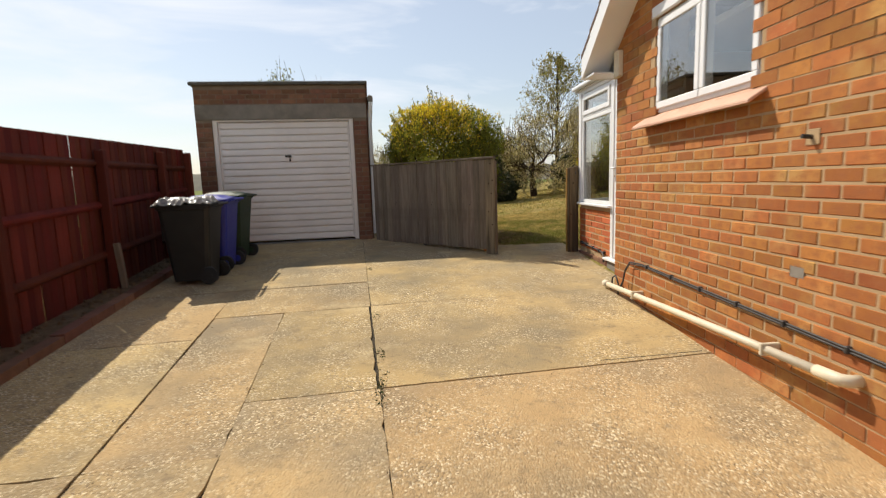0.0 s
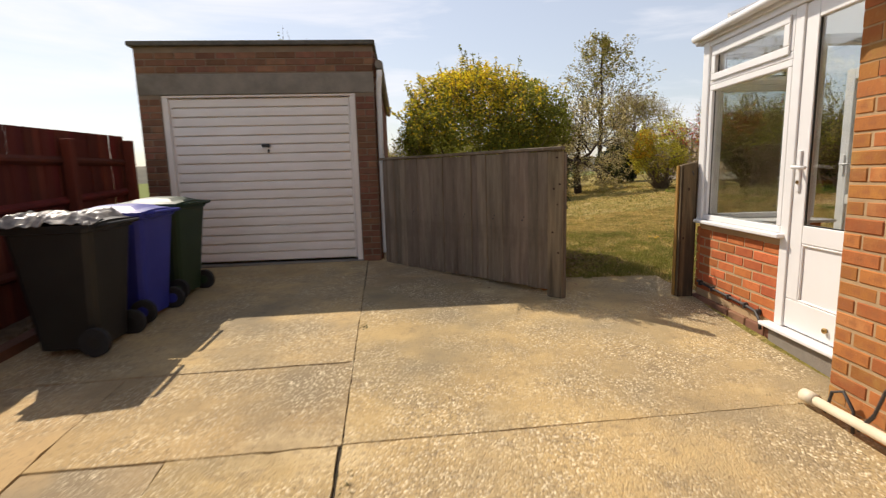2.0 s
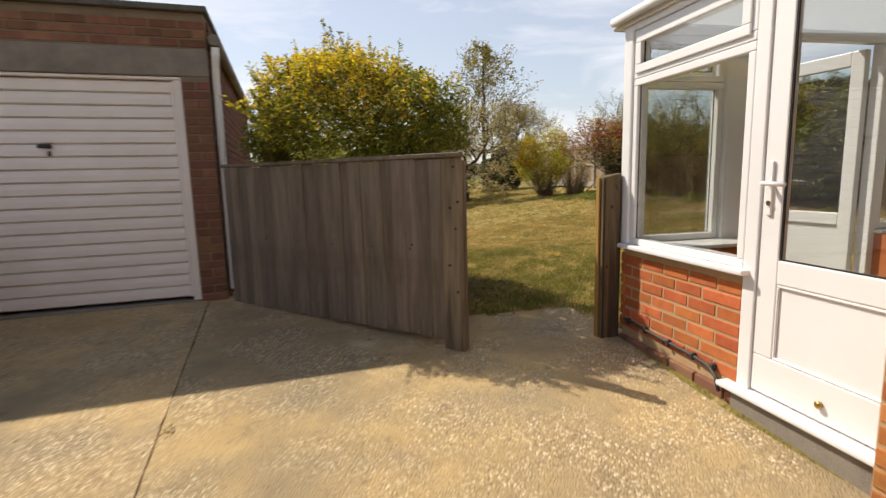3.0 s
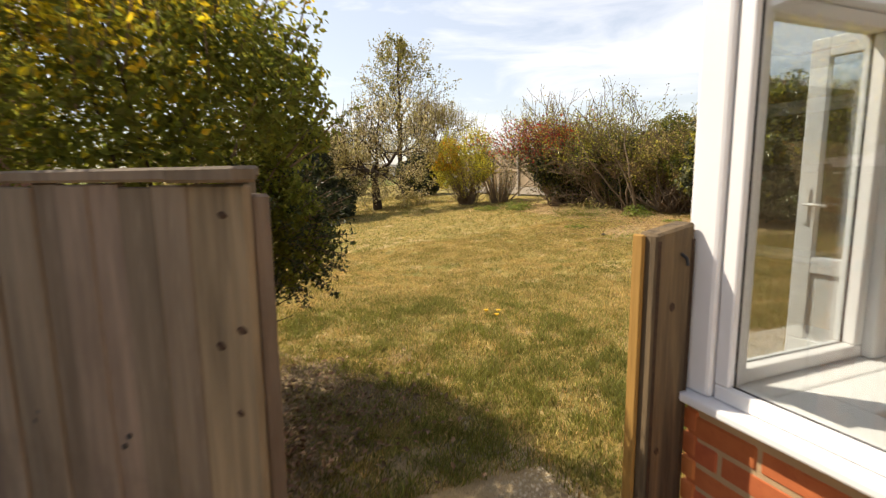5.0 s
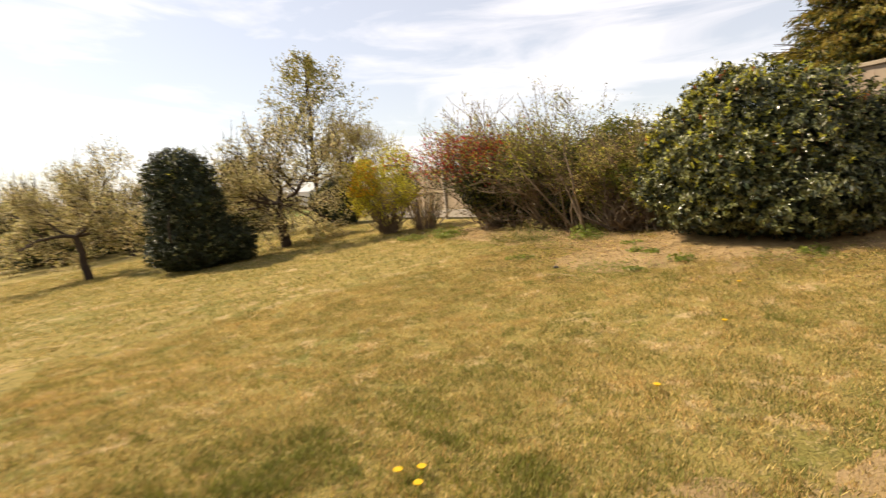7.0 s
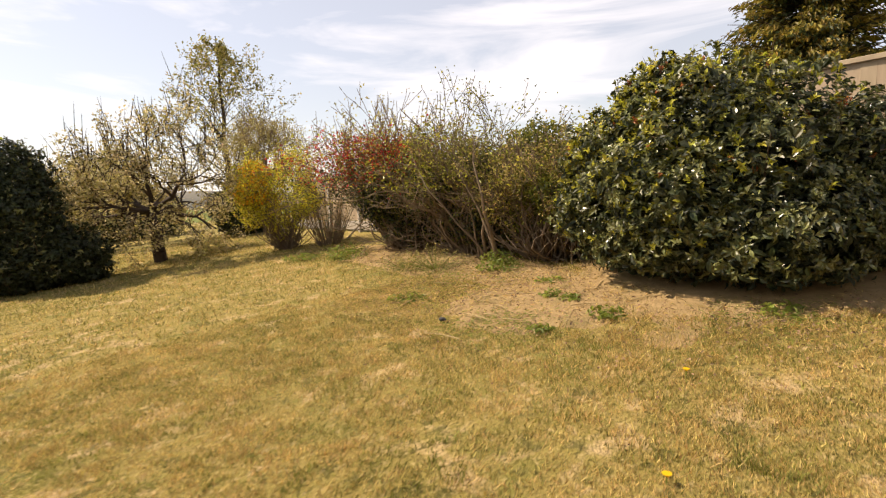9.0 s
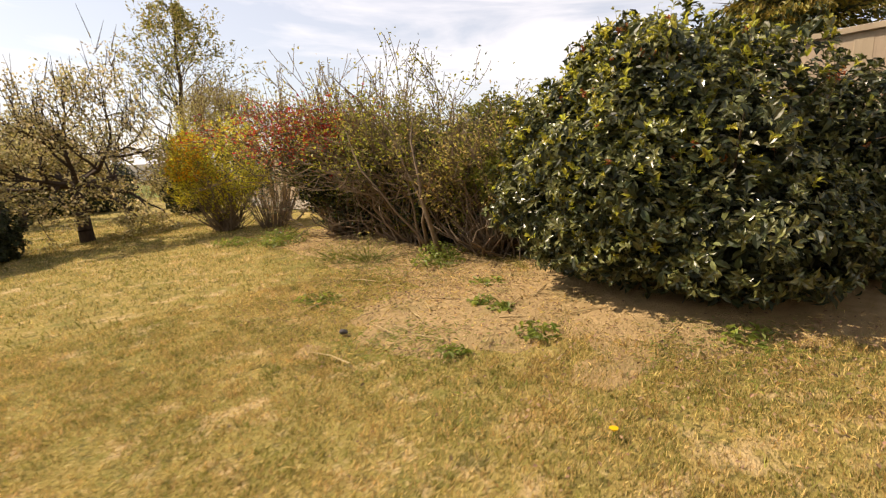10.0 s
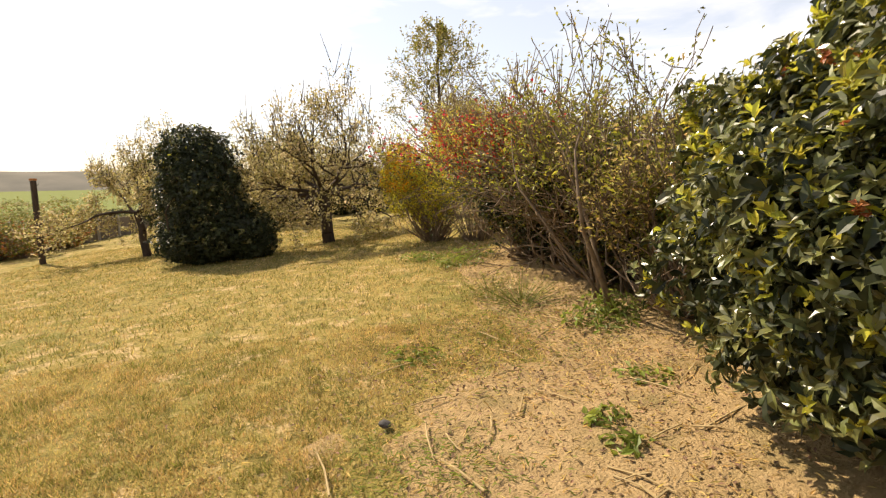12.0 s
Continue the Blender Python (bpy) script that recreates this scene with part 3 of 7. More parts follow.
def brick_mesh(name, length, material, depth=0.05):
    me = bpy.data.meshes.new(name)
    bm = box_bm(-length / 2, length / 2, -depth / 2, depth / 2, -BRICK_H / 2, BRICK_H / 2, bevel=0.006)
    bm.to_mesh(me)
    bm.free()
    me.materials.append(material)
    return me


def brick_face(parent, start, along, length, z0, z1, material, keep, single, far_material=None, seed=1):
    """A face of stretcher bond on the outer side of a wall. start: plan point of its left end, along: unit vector, keep(u, z): is there wall,
    single(u, z): is this brick a piece of its own."""
    full, half = brick_mesh("brick", BRICK_LEN, material), brick_mesh("half_brick", BRICK_LEN / 2 - 0.005, material)
    ang = math.atan2(along[1], along[0])
    r = random.Random(seed)
    verts, faces = [], []
    n_course = int((z1 - z0) / COURSE)
    for c in range(n_course):
        z = z0 + (c + 0.5) * COURSE
        u = 0.0
        first = True
        while u < length - 0.05:
            L = PITCH
            if first and c % 2:
                L = PITCH / 2
            first = False
            L = min(L, length - u)
            if length - u - L < 0.08:
                L = length - u
            mid = u + L / 2
            if keep(mid, z) and L > 0.08:
                px, py = start[0] + along[0] * mid, start[1] + along[1] * mid
                out = r.uniform(-0.002, 0.0025)
                px += -along[1] * -out
                py += along[0] * -out
                if single(mid, z):
                    me = full if L > 0.13 else half
                    ob = new("brick", me)
                    ob.parent = parent
                    ob.matrix_world = Matrix.Translation((px, py, z + r.uniform(-0.0015, 0.0015))) @ Euler((0, 0, ang + r.uniform(-0.006, 0.006))).to_matrix().to_4x4()
                    if L > 0.13 and abs(L - PITCH) > 0.002:
                        ob.scale.x = (L - 0.01) / BRICK_LEN
                else:
                    hx, hy, hz = (L - 0.01) / 2, 0.025, BRICK_H / 2
                    base = len(verts)
                    for sx, sy, sz in ((-1, -1, -1), (1, -1, -1), (1, 1, -1), (-1, 1, -1), (-1, -1, 1), (1, -1, 1), (1, 1, 1), (-1, 1, 1)):
                        lx, ly = sx * hx, sy * hy
                        verts.append((px + lx * along[0] - ly * along[1], py + lx * along[1] + ly * along[0], z + sz * hz))
                    for q in ((0, 1, 5, 4), (1, 2, 6, 5), (2, 3, 7, 6), (3, 0, 4, 7), (4, 5, 6, 7), (3, 2, 1, 0)):
                        faces.append(tuple(base + k for k in q))
            u += L
    if verts:
        ob = link_mesh("brickwork", fast_mesh("brickwork", verts, faces), far_material or material, parent)
        ob["kind"] = "stuff"


GARAGE_TURN = 5.0
GX0, GX1, GY, GZ0, GZT = -3.485, -0.76, 8.64, 0.385, 3.0
DX0, DX1, DZ1 = -3.165, -1.06, 2.43


def build_garage():
    g = thing("garage", (GX0 + GX1) / 2, GY, GZ0, "flat-roofed brown brick garage with a white up-and-over door", "garage")
    gi = Matrix.Translation((-(GX0 + GX1) / 2, -GY, -GZ0))

    def add(name, bm, m, label=""):
        o = part(name, bm, m, g, label)
        o.matrix_parent_inverse = gi
        return o
    t = 0.003
    add("side_wall", box_bm(GX0 + t, GX0 + 0.2, GY + 0.23, GY + 5.2, GZ0 - 0.3, GZT, 0), MORTAR_OLD)
    add("side_wall", box_bm(GX1 - 0.2, GX1 - t, GY + 0.23, GY + 5.2, GZ0 - 0.3, GZT, 0), MORTAR_OLD)
    add("back_wall", box_bm(GX0 + t, GX1 - t, GY + 5.2, GY + 5.4, GZ0 - 0.3, GZT, 0), MORTAR_OLD)
    pl = add("pier", box_bm(GX0 + t, DX0 - 0.07, GY + t, GY + 0.23, GZ0 - 0.3, DZ1 + 0.03, 0), MORTAR_OLD)
    pr = add("pier", box_bm(DX1 + 0.07, GX1 - t, GY + t, GY + 0.23, GZ0 - 0.3, DZ1 + 0.03, 0), MORTAR_OLD)
    add("lintel", box_bm(GX0, GX1, GY - 0.004, GY + 0.23, DZ1 + 0.03, DZ1 + 0.265, 0.008), LINTEL, "grey concrete lintel above the garage door")
    par = add("parapet", box_bm(GX0 + t, GX1 - t, GY + t, GY + 0.23, DZ1 + 0.265, GZT, 0), MORTAR_OLD)
    bw = add("brick_front", box_bm(GX0 + 0.05, GX1 - 0.05, GY + 0.06, GY + 0.2, DZ1 + 0.30, GZT - 0.02, 0), MORTAR_OLD)
    for u0, u1, za, zb in ((0.0, DX0 - 0.07 - GX0, GZ0 + 0.02, DZ1 + 0.03), (DX1 + 0.07 - GX0, GX1 - GX0, GZ0 + 0.02, DZ1 + 0.03), (0.0, GX1 - GX0, DZ1 + 0.275, GZT)):
        brick_face(g, (GX0 + u0, GY + 0.022), (1, 0), u1 - u0, za, zb, BRICK_OLD, lambda u, z: True, lambda u, z: True, seed=3)
    # side faces of the garage in plain courses
    brick_face(g, (GX0 + 0.005, GY + 5.3), (0, -1), 5.2, GZ0 + 0.02, GZT, BRICK_OLD, lambda u, z: True, lambda u, z: False, BRICK_OLD, seed=5)
    brick_face(g, (GX1 - 0.005, GY + 0.1), (0, 1), 5.2, GZ0 + 0.02, GZT, BRICK_OLD, lambda u, z: True, lambda u, z: False, BRICK_OLD, seed=6)
    for o in g.children:
        if o.name.startswith("brickwork"):
            o.matrix_parent_inverse = gi
    add("roof", box_bm(GX0 - 0.05, GX1 + 0.03, GY - 0.05, GY + 5.5, GZT + 0.002, GZT + 0.055, 0.008), ROOF_EDGE, "dark felt roof edge")
    fr = add("door_frame", box_bm(DX0 - 0.07, DX0, GY + 0.015, GY + 0.1, GZ0, DZ1, 0.006), DOOR_WHITE)
    add("door_frame", box_bm(DX1, DX1 + 0.07, GY + 0.015, GY + 0.1, GZ0, DZ1, 0.006), DOOR_WHITE)
    add("door_frame", box_bm(DX0 - 0.07, DX1 + 0.07, GY + 0.015, GY + 0.1, DZ1, DZ1 + 0.028, 0.006), DOOR_WHITE)
    door = add("garage_door", box_bm(DX0 + 0.005, DX1 - 0.005, GY + 0.075, GY + 0.095, GZ0 + 0.07, DZ1 - 0.004, 0), DOOR_WHITE, "white ribbed steel up-and-over door")
    n = 18
    pitch = (DZ1 - 0.005 - GZ0 - 0.07) / n
    for i in range(n):
        z = GZ0 + 0.07 + i * pitch
        bm = bmesh.new()
        prof = ((0.060, 0.004), (0.046, 0.014), (0.046, pitch * 0.55), (0.052, pitch * 0.88), (0.064, pitch - 0.002))
        rings = [[bm.verts.new((x, GY + py, z + pz)) for py, pz in prof] for x in (DX0 + 0.03, DX1 - 0.03)]
        for k in range(len(prof) - 1):
            bm.faces.new((rings[0][k], rings[1][k], rings[1][k + 1], rings[0][k + 1]))
        back = [bm.verts.new((x, GY + 0.074, z + pz)) for x in (DX0 + 0.03, DX1 - 0.03) for pz in (0.004, pitch - 0.002)]
        bm.faces.new((rings[0][0], back[0], back[2], rings[1][0]))
        bm.faces.new((rings[0][-1], rings[1][-1], back[3], back[1]))
        bmesh.ops.recalc_face_normals(bm, faces=bm.faces)
        o = part("slat", bm, DOOR_WHITE, door)
    for x0, x1 in ((DX0 + 0.004, DX0 + 0.03), (DX1 - 0.03, DX1 - 0.004)):
        part("edge_channel", box_bm(x0, x1, GY + 0.045, GY + 0.074, GZ0 + 0.07, DZ1 - 0.006, 0.004), DOOR_WHITE, door)
    hb = tube_bm([(-2.06, GY + 0.046, 1.86), (-2.06, GY + 0.01, 1.86)], 0.022, 12)
    box_bm(-2.13, -2.03, GY - 0.008, GY + 0.012, 1.842, 1.878, 0.008, bm=hb)
    part("handle", hb, DARK_METAL, door, "dark turn handle")
    part("lock", box_bm(-2.072, -2.048, GY + 0.03, GY + 0.047, 1.775, 1.82, 0.006), DARK_METAL, door)
    for o in door.children:
        o.matrix_parent_inverse = Matrix.Identity(4)
    add("threshold", box_bm(DX0 - 0.07, DX1 + 0.07, GY + 0.0, GY + 0.15, GZ0 - 0.1, GZ0 + 0.045, 0.008), LINTEL)
    # gutter outlet and downpipe on the right side wall
    bm = tube_bm([(GX1 + 0.07, GY + 0.02, 2.72), (GX1 + 0.07, GY + 0.02, 2.66), (GX1 + 0.055, GY + 0.06, 2.55), (GX1 + 0.05, GY + 0.08, 2.4), (GX1 + 0.05, GY + 0.08, 0.5)], 0.034, 10)
    add("downpipe", bm, UPVC, "grey-white plastic downpipe")
    bm = tube_bm([(GX1 + 0.07, GY - 0.02, 2.78), (GX1 + 0.07, GY + 5.2, 2.80)], 0.05, 10)
    add("gutter", bm, LINTEL, "grey half-round gutter")
    corner = Matrix.Translation((GX1, GY, 0))
    g.matrix_world = corner @ pose(0, 0, 0, 0, 0, GARAGE_TURN) @ corner.inverted() @ Matrix.Translation(((GX0 + GX1) / 2, GY, GZ0))
    return g


build_garage()


# ---- red fence along the drive ----
def build_red_fence():
    f = thing("fence", 0, 0, 0, "red-brown stained feather-edge fence with split boards", "fence")
    FA = -2.80
    r = random.Random(11)

    def top(b):
        return 1.915 + 0.022 * b * (b > 0)
    bmesh_board = bpy.data.meshes.new("board")
    bm = box_bm(-0.054, 0.054, -0.006, 0.006, 0, 1.62, 0.003)
    bm.to_mesh(bmesh_board)
    bm.free()
    bmesh_board.materials.append(FENCE_RED)

    def notched(z0, z1, cut):
        bm = bmesh.new()
        out = ((-0.054, 0), (0.054, 0), (0.054, z0), (0.054 - cut, z0 + 0.05), (0.054 - cut, z1 - 0.06), (0.054, z1), (0.054, 1.62), (-0.054, 1.62))
        fr = [bm.verts.new((x, -0.006, z)) for x, z in out]
        bk = [bm.verts.new((x, 0.006, z)) for x, z in out]
        bm.faces.new(fr)
        bm.faces.new(bk[::-1])
        for i in range(8):
            bm.faces.new((fr[i], bk[i], bk[(i + 1) % 8], fr[(i + 1) % 8]))
        bmesh.ops.recalc_face_normals(bm, faces=bm.faces)
        me = bpy.data.meshes.new("split_board")
        bm.to_mesh(me)
        bm.free()
        me.materials.append(FENCE_RED)
        return me
    split, low_split = notched(1.34, 1.53, 0.022), notched(0.55, 0.80, 0.022)
    b = -8.0
    while b < 4.2:
        x, y = D(FA - 0.02 + (0.004 if int(b * 10) % 2 else -0.004), b)
        chance = r.random()
        o = new("board", split if chance < 0.05 else (low_split if chance < 0.08 else bmesh_board))
        o.parent = f
        base = 0.048 * y + 0.02
        o.matrix_world = pose(x, y, base, 0, r.uniform(-0.25, 0.25), 90 + 6.7 + r.uniform(-2, 2))
        o.scale.z = (top(b) - base) / 1.62
        b += 0.1035 if r.random() > 0.05 else 0.1105
    for rel, tall in ((0.32, 0.085), (0.86, 0.085), (1.40, 0.085)):
        p0, p1 = D(FA + 0.02, -8), D(FA + 0.02, 4.2)
        z0, z1 = 0.048 * p0[1] + 0.12 + rel, 0.048 * p1[1] + 0.10 + rel
        if rel > 1:
            z0, z1 = 1.60, 1.70
        bm = bmesh.new()
        va = []
        for (px, py), z in ((p0, z0), (p1, z1)):
            n = (math.cos(DA), math.sin(DA))
            va.append([bm.verts.new((px + n[0] * d, py + n[1] * d, z + h)) for d, h in ((-0.025, -tall / 2), (0.015, -0.012), (0.015, 0.012), (-0.025, tall / 2))])
        for k in range(4):
            bm.faces.new((va[0][k], va[0][(k + 1) % 4], va[1][(k + 1) % 4], va[1][k]))
        bm.faces.new(va[0][::-1])
        bm.faces.new(va[1])
        bmesh.ops.recalc_face_normals(bm, faces=bm.faces)
        part("rail", bm, FENCE_RED, f)
    for b in (-7.5, -5.65, -3.8, -2.2, -0.45, 1.3, 3.0, 4.15):
        x, y = D(FA + 0.06, b)
        o = part("post", box_bm(-0.045, 0.045, -0.045, 0.045, -0.25, 1.47 + 0.03 * (b > 0), 0.006), FENCE_RED, f)
        o.matrix_world = pose(x, y, 0.048 * y + 0.05, 0, 0, 6.7)
    x, y = D(FA + 0.11, 1.28)
    o = part("stake", box_bm(-0.03, 0.03, -0.03, 0.03, -0.2, 0.52, 0.006), GATE_WOOD, f, "short weathered repair stake")
    o.matrix_world = pose(x + 0.05, y, 0.048 * y + 0.03, 0, -4, 6.7)
    return f


build_red_fence()

# ---- gate of grey boards ----
G0, G1 = Vector((-0.70, 8.60)), Vector((1.10, 6.82))


KNOT = mat("dark_wood_knot", (0.075, 0.045, 0.026), (0.04, 0.026, 0.017), scale=60, rough=0.85, bump=0.4, fine=90, spec=0.2)


def knots(parent, spots, face):
    """Oval knots lying in a board's face: (along, height, half width, half height)."""
    for u, z, a, b in spots:
        bm = bmesh.new()
        rim = [bm.verts.new((u + a * (1 + 0.15 * math.sin(k * 2.3 + z)) * math.cos(k * math.pi / 6), face - 0.0012, z + b * math.sin(k * math.pi / 6))) for k in range(12)]
        mid = bm.verts.new((u, face - 0.003, z))
        for k in range(12):
            bm.faces.new((rim[k], rim[(k + 1) % 12], mid))
        bmesh.ops.recalc_face_normals(bm, faces=bm.faces)
        part("knot", bm, KNOT, parent)


def build_gate():
    d = (G1 - G0)
    L = d.length
    ang = math.degrees(math.atan2(d.y, d.x))
    g = thing("garden_gate", G0.x, G0.y, 0.36, "weathered grey close-board wooden gate standing half open", "gate", rz=ang)
    r = random.Random(5)
    n = int((L - 0.19) / 0.098)
    w = (L - 0.19) / n
    H = 1.285
    for i in range(n):
        x = 0.03 + i * w
        bm = box_bm(-w * 0.56, w * 0.56, -0.011, 0.009, 0.035, H, 0.004)
        o = part("board", bm, GATE_WOOD, g)
        o.matrix_basis = pose(x + w / 2, -0.004 - 0.006 * (i % 2), r.uniform(-0.006, 0.006), r.uniform(-0.3, 0.3), r.uniform(-0.25, 0.25), r.uniform(-4, 0))
    part("cap_rail", box_bm(-0.02, L - 0.19, -0.035, 0.045, H + 0.005, H + 0.035, 0.006), GATE_WOOD, g)
    part("end_post", box_bm(L - 0.155, L, -0.022, 0.0, -0.03, H + 0.0, 0.006), POST_WOOD, g, "sawn wide end board with knots")
    part("end_batten", box_bm(L - 0.10, L + 0.004, 0.002, 0.045, -0.03, H - 0.02, 0.006), GATE_WOOD, g)
    knots(g, ((L - 0.06, H - 0.06, 0.012, 0.008), (L - 0.03, H - 0.29, 0.013, 0.009), (L - 0.09, H - 0.33, 0.012, 0.010), (L - 0.05, H - 0.47, 0.010, 0.007), (L - 0.10, H - 0.72, 0.012, 0.009), (L - 0.04, H - 0.9, 0.012, 0.009)), -0.022)
    o = part("post_cap", box_bm(L - 0.185, L + 0.004, -0.05, 0.012, H + 0.003, H + 0.034, 0.006), GATE_WOOD, g)
    for z in (0.22, 0.66, 1.1):
        part("rail", box_bm(0.0, L - 0.10, 0.012, 0.055, z - 0.045, z + 0.045, 0.006), RUST_WOOD, g, "orange back rail")
    part("back_batten", box_bm(L - 0.26, L - 0.18, 0.056, 0.075, 0.03, H - 0.02, 0.004), GATE_WOOD, g)
    for x in (0.55, 0.95, 1.35, 1.75, 2.1):
        for z in (0.66, 0.69):
            bm = tube_bm([(x + 0.02 * (z > 0.67), -0.024, z), (x + 0.02 * (z > 0.67), -0.014, z)], 0.007, 6)
            part("nail", bm, DARK_METAL, g)
    p = thing("gate_post", 2.175, 6.86, ground_z(2.15, 6.91) - 0.03, "rough sawn timber gate post beside the conservatory", "post")
    part("stained_side", box_bm(-0.070, -0.0565, -0.012, 0.03, -0.15, 1.185, 0.004), OCHRE_WOOD, p, "ochre side board")
    knots(p, ((0.01, 0.98, 0.010, 0.014), (-0.02, 0.55, 0.009, 0.012)), -0.05)
    bm = box_bm(-0.055, 0.085, -0.05, 0.022, -0.2, 1.20, 0.007)
    for v in bm.verts:
        v.co.z += 0.012 * v.co.x / 0.06 * (v.co.z > 1)
    part("post", bm, GATE_TIMBER, p)
    # narrow dark lines down both edges of the front
    for x in (-0.046, 0.078):
        part("edge_stain", box_bm(x - 0.006, x + 0.006, -0.0512, -0.0502, -0.15, 1.17, 0), KNOT, p)
    bm = tube_bm([(0.035, -0.052, 1.13), (0.035, -0.07, 1.12), (0.035, -0.075, 1.10)], 0.005, 6)
    part("latch_pin", bm, DARK_METAL, p)


build_gate()


def build_gate_leaf():
    """The leaf of the gateway, swung back into the garden from the end of the board fence."""
    hp = thing("hinge_post", 1.02, 7.15, 0.30, "short orange hinge post behind the board fence", "post")
    part("post", box_bm(-0.05, 0.05, -0.045, 0.045, -0.2, 1.02, 0.006), RUST_WOOD, hp)
    part("hinge", box_bm(-0.045, 0.045, -0.054, -0.046, 0.92, 0.97, 0.003), DARK_METAL, hp)
    part("hinge", box_bm(-0.045, 0.045, -0.054, -0.046, 0.25, 0.30, 0.003), DARK_METAL, hp)
    a, b = Vector((1.092, 7.235)), Vector((1.085, 8.12))
    L = (b - a).length
    ang = math.degrees(math.atan2(b.y - a.y, b.x - a.x))
    g = thing("gate_leaf", a.x, a.y, 0.37, "narrow wooden gate leaf swung open into the garden", "gate", rz=ang)
    H = 1.285
    r = random.Random(3)
    x = 0.0
    while x < L - 0.04:
        o = part("board", box_bm(-0.055, 0.055, -0.010, 0.010, 0.03, H, 0.004), POST_WOOD, g)
        o.matrix_basis = pose(x + 0.05, -0.012, r.uniform(-0.004, 0.004), 0, 0, r.uniform(1.5, 3))
        x += 0.1
    knots(g, ((0.14, 1.13, 0.014, 0.013), (0.62, 0.90, 0.016, 0.014), (0.33, 0.5, 0.014, 0.012), (0.82, 0.62, 0.014, 0.013), (0.05, 0.75, 0.012, 0.01)), -0.026)
    part("stile", box_bm(L - 0.08, L, 0.002, 0.07, 0.0, H, 0.006), GATE_WOOD, g)
    for z in (0.2, 0.66, 1.12):
        part("rail", box_bm(0.03, L - 0.085, 0.008, 0.045, z - 0.045, z + 0.045, 0.006), GATE_WOOD, g)
    part("cap_rail", box_bm(-0.01, L + 0.02, -0.035, 0.022, H + 0.003, H + 0.035, 0.007), GATE_WOOD, g)


build_gate_leaf()

# ---- house ----
HX, HY = 1.98, 4.84
WY0, WY1, WZ0, WZ1 = 2.82, 4.09, 1.86, 2.60
VERGE_X, EAVE_Y, EAVE_Z, SLOPE = 1.72, 5.12, 2.52, 0.73


